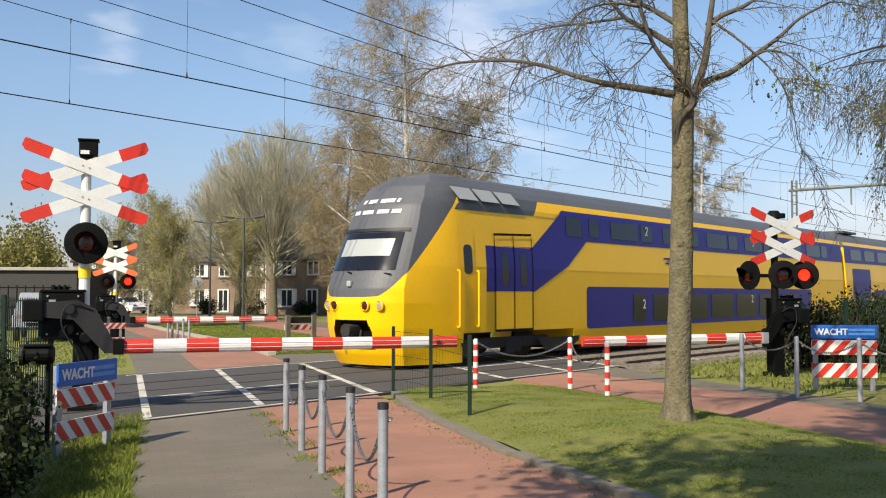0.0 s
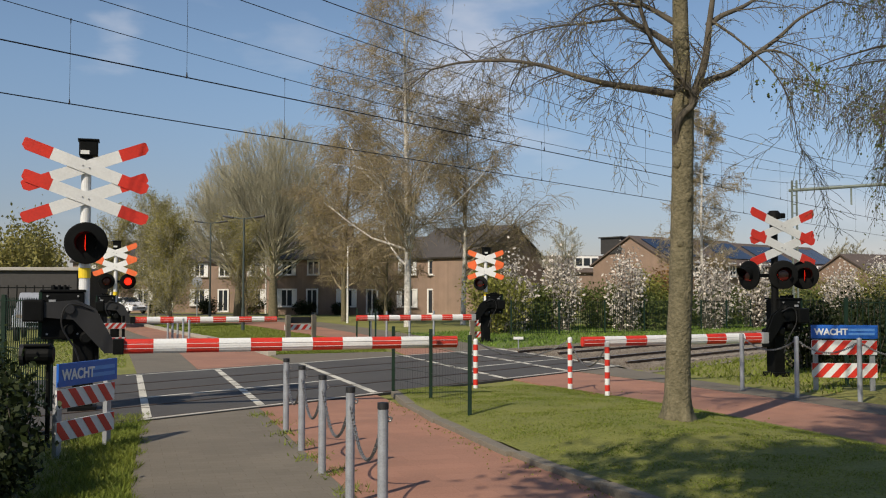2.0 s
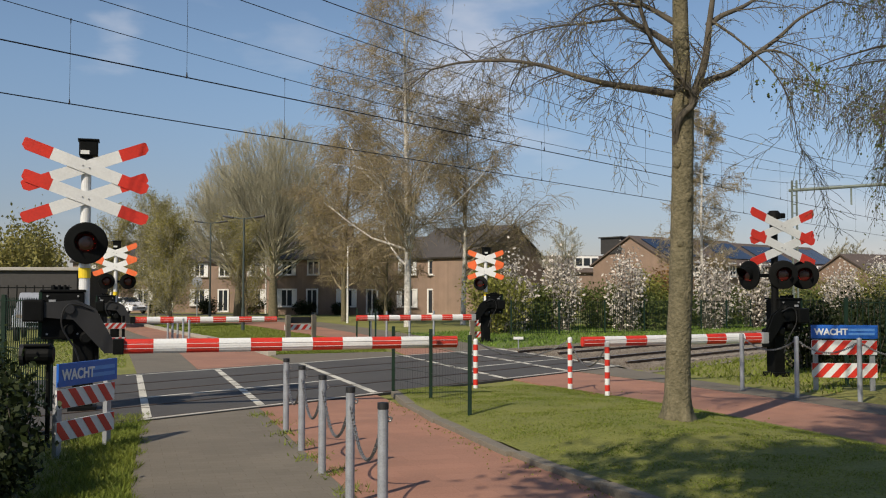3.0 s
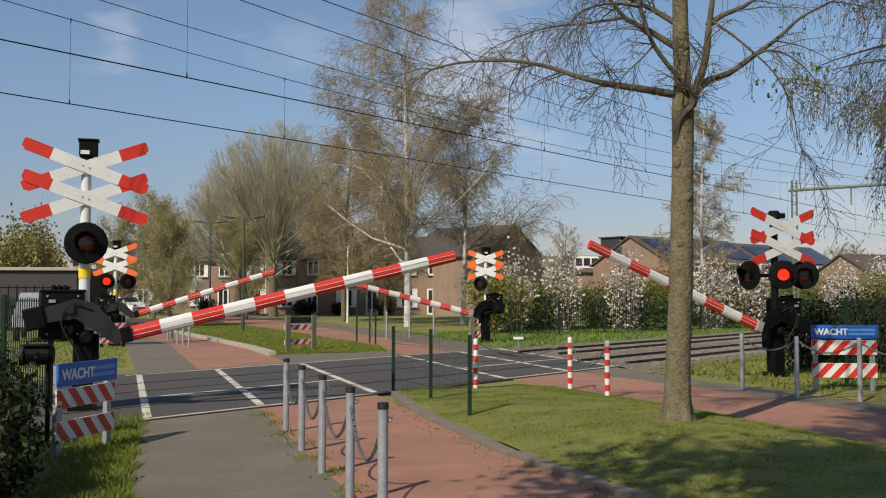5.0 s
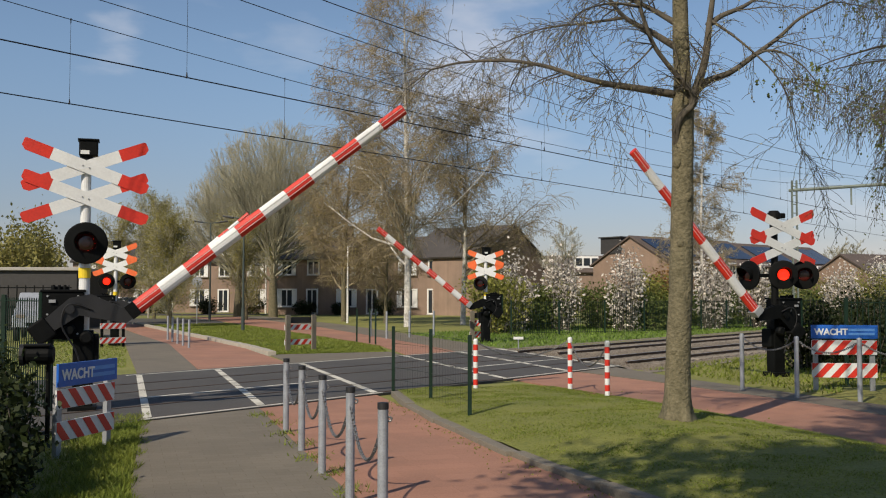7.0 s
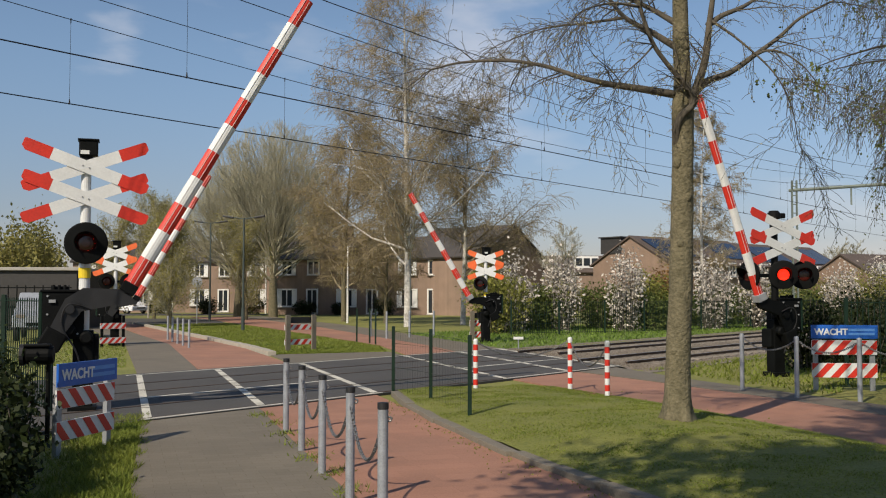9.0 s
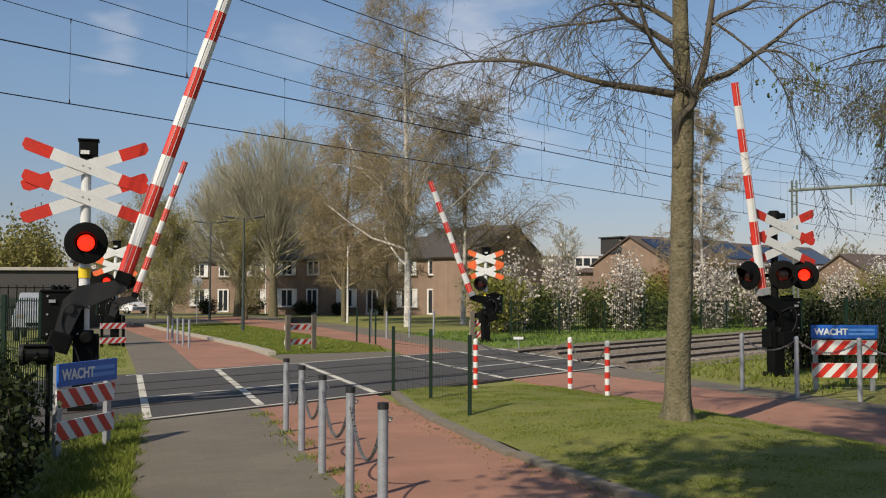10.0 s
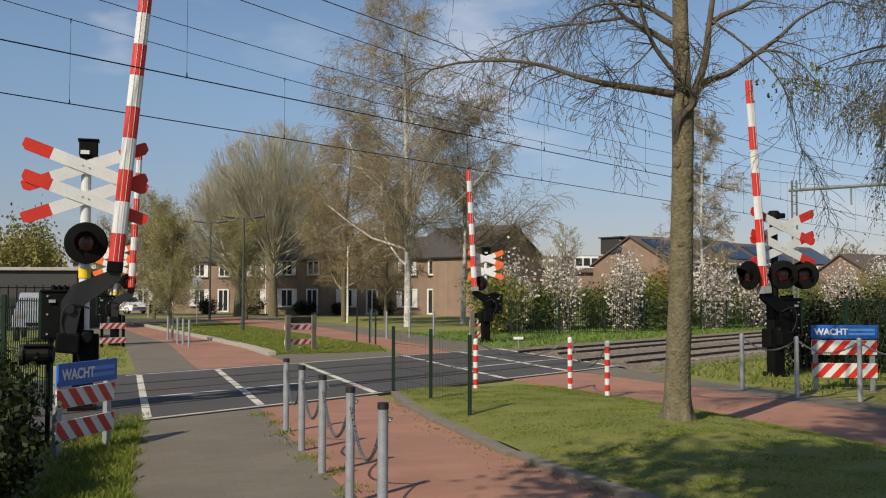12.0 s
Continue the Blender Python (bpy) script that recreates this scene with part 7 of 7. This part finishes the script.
# ---- vehicles ----
def vehicle(at, turn, length, width, height, label, van=False, paint="car_white"):
    t = thing("van" if van else "car", Matrix.Translation(at) @ pose(0, 0, 0, 0, 0, turn), label, "van" if van else "car")
    if van:
        prof = [(-0.5, 0.3), (-0.5, 0.72), (-0.44, 0.98), (0.22, 1.0), (0.36, 0.62), (0.49, 0.52), (0.5, 0.3)]
    else:
        prof = [(-0.5, 0.22), (-0.49, 0.60), (-0.44, 0.68), (-0.30, 0.98), (0.06, 1.0), (0.22, 0.68), (0.46, 0.56), (0.5, 0.40), (0.49, 0.20)]
    bm = bmesh.new()
    rows = []
    for k, (f, inset) in enumerate(((-0.5, 0.12), (-0.46, 0.0), (0.46, 0.0), (0.5, 0.12))):
        row = []
        for x, z in prof:
            narrow = 1 - 0.16 * max(0.0, (z - 0.62) / 0.38)
            row.append(bm.verts.new((x * length * (1 - 0.02 * inset), f * width * narrow, z * height - (0.05 * inset))))
        rows.append(row)
    for a, b in zip(rows, rows[1:]):
        for i in range(len(prof)):
            j = (i + 1) % len(prof)
            bm.faces.new((a[i], a[j], b[j], b[i]))
    bm.faces.new(rows[0])
    bm.faces.new(rows[-1][::-1])
    part("body", bm, M[paint], t)
    for nm, pts in (("windscreen", [(0.075, 0.965), (0.205, 0.70)]), ("rear_window", [(-0.31, 0.95), (-0.43, 0.70)])):
        bm = bmesh.new()
        (x0, z0), (x1, z1) = pts
        off = 0.02 if x0 > 0 else -0.02
        bm.faces.new([bm.verts.new((x0 * length + off, -0.38 * width, z0 * height + 0.02)), bm.verts.new((x0 * length + off, 0.38 * width, z0 * height + 0.02)), bm.verts.new((x1 * length + off, 0.43 * width, z1 * height + 0.02)), bm.verts.new((x1 * length + off, -0.43 * width, z1 * height + 0.02))])
        part(nm, bm, M["glass_dark"], t)
    for s in (-1, 1):
        for x0, x1 in ((-0.27, -0.09), (-0.07, 0.10)):
            bm = bmesh.new()
            bm.faces.new([bm.verts.new((x * length, s * (0.5 - 0.5 * 0.16 * max(0, (z - 0.62) / 0.38)) * width + s * 0.012, z * height)) for x, z in ((x0, 0.70), (x1 + 0.05, 0.70), (x1, 0.94), (x0 + 0.02, 0.94))])
            part("side_window", bm, M["glass_dark"], t)
    for x in (-0.31, 0.31):
        for s in (-1, 1):
            m = Matrix.Translation((x * length, s * (width / 2 - 0.1), 0.31)) @ Matrix.Rotation(radians(90), 4, "X")
            bm = bmesh.new()
            lathe(bm, [(0.19, -0.1), (0.29, -0.1), (0.31, -0.06), (0.31, 0.06), (0.29, 0.1), (0.19, 0.1)], 18, m)
            wh = part("wheel", bm, M["tyre"], t)
            bm = bmesh.new()
            lathe(bm, [(0.001, -0.08), (0.19, -0.08), (0.19, 0.08), (0.001, 0.08)], 14, m)
            part("rim", bm, M["rim"], wh)
    for s in (-1, 1):
        bm = bmesh.new()
        box(bm, (0.10, 0.32, 0.14), (0.485 * length, s * 0.35 * width, 0.52 * height), bevel=0.02)
        part("headlight", bm, M["headlight"], t)
    bm = bmesh.new()
    box(bm, (0.06, width * 0.5, 0.12), (0.5 * length, 0, 0.36 * height), bevel=0.01)
    part("grille", bm, M["black"], t)


vehicle((-28.9, 90.5, 0), -38, 4.4, 1.8, 1.50, "white hatchback parked at the kerb")
vehicle((-15.9, 39.5, 0), -72, 4.8, 1.9, 1.85, "grey van parked behind the bar fence", van=True, paint="galv")


# ---- street furniture ----
def street_lamp(at, height, reach, turn, label):
    t = thing("street_lamp", Matrix.Translation(at) @ pose(0, 0, 0, 0, 0, turn), label, "street lamp", "street lamps")
    bm = bmesh.new()
    tube(bm, (0, 0, -0.1), (0, 0, 1.1), 0.085, n=10)
    tube(bm, (0, 0, 1.0), (0, 0, height), 0.06, 0.045, n=10)
    part("pole", bm, M["lamp_green"], t)
    for s in (-1, 1):
        bm = bmesh.new()
        tube(bm, (0, 0, height - 0.05), (s * reach * 0.55, 0, height + 0.02), 0.03, n=8)
        part("arm", bm, M["lamp_green"], t)
        bm = bmesh.new()
        box(bm, (reach * 0.55, 0.22, 0.10), (s * reach * 0.8, 0, height + 0.05), turn=(0, -s * 8, 0), bevel=0.03)
        part("lamp_head", bm, M["dark_grey"], t)


street_lamp((-10.07, 49.9, 0), 5.65, 1.0, -5, "dark green two-armed street lamp on the grass strip")
street_lamp((-15.3, 65.0, 0), 6.5, 1.05, -5, "dark green two-armed street lamp further along")


def slim_pole(at, height, radius, label, material):
    t = thing("pole", Matrix.Translation(at), label, "pole", "slim poles")
    bm = bmesh.new()
    tube(bm, (0, 0, -0.1), (0, 0, height), radius, radius * 0.6, n=10)
    part("shaft", bm, material, t)
    bm = bmesh.new()
    box(bm, (0.5, 0.10, 0.07), (0.22, 0, height), bevel=0.02)
    part("head", bm, M["grey_metal"], t)


slim_pole((-16.2, 90.5, 0), 6.6, 0.09, "slim white lighting pole", M["frame_white"])
slim_pole((-6.0, 62.3, 0), 4.8, 0.07, "slim white lighting pole beside the birch", M["frame_white"])
slim_pole((-22.6, 76.0, 0), 4.8, 0.07, "slim pale lighting pole by the street", M["concrete"])


def round_sign(at, height):
    t = thing("traffic_sign", Matrix.Translation(at), "round traffic sign on a grey pole", "sign")
    bm = bmesh.new()
    tube(bm, (0, 0, -0.1), (0, 0, height), 0.035, n=8)
    part("pole", bm, M["galv"], t)
    bm = bmesh.new()
    tube(bm, (0, -0.05, height - 0.1), (0, -0.03, height - 0.1), 0.32, n=24)
    part("disc", bm, M["galv"], t)


round_sign((-14.8, 59.6, 0), 2.6)
for i in range(5):
    p = Vector((-10.83, 39.03, 0)).lerp(Vector((-8.53, 33.33, 0)), i / 4)
    bollard(p, 0.95, 0.04, "galvanised steel post beside the far pavement", "far posts", cap=False)
for x, y in ((-3.29, 37.9), (-2.73, 37.0), (-2.43, 35.8)):
    t = thing("fence_post", Matrix.Translation((x, y, 0)), "dark green steel fence post", "post", "green fence posts")
    bm = bmesh.new()
    box(bm, (0.06, 0.06, 1.25), (0, 0, 0.6), bevel=0.006)
    box(bm, (0.075, 0.075, 0.04), (0, 0, 1.23), bevel=0.008)
    part("post", bm, M["green_steel"], t)
for x, y in ((-2.3, 40.5), (-1.4, 41.5), (-3.1, 42.5), (-0.4, 43)):
    bollard((x, y, 0), 1.1, 0.045, "pale post beside the far footpath", "far pale posts", cap=False)


def track_marker(at, turn):
    t = thing("track_marker", Matrix.Translation(at) @ pose(0, 0, 0, 0, 0, turn), "low white marker board on a short post", "marker")
    bm = bmesh.new()
    tube(bm, (0, 0, -0.05), (0, 0, 0.30), 0.02, n=8)
    part("post", bm, M["galv"], t)
    bm = bmesh.new()
    box(bm, (0.34, 0.04, 0.09), (0, 0, 0.33), bevel=0.01)
    part("board", bm, M["white"], t)


track_marker((2.55, 33.5, 0), 0)
lamp = thing("marker_light", pose(-5.0, 12.3, 0, 0, 0, 12), "black hooded lamp on a post by the hedge", "lamp")
bm = bmesh.new()
tube(bm, (0.10, 0.05, -0.05), (0.10, 0.05, 0.95), 0.03, n=10)
part("post", bm, M["black"], lamp)
bm = bmesh.new()
lathe(bm, [(0.001, -0.16), (0.10, -0.16), (0.125, -0.13), (0.125, 0.12), (0.10, 0.17), (0.001, 0.18)], 18, Matrix.Translation((0, 0, 1.06)) @ Matrix.Rotation(radians(90), 4, "Y"))
box(bm, (0.30, 0.20, 0.03), (-0.02, -0.02, 1.18), bevel=0.01)
part("housing", bm, M["black"], lamp, smooth=False)
bm = bmesh.new()
lathe(bm, [(0.13, 0.0), (0.135, 0.05), (0.08, 0.06), (0.001, 0.05)], 16, Matrix.Translation((-0.17, 0, 1.06)) @ Matrix.Rotation(radians(-90), 4, "Y"))
part("lens_ring", bm, M["dark_grey"], lamp)


motions()
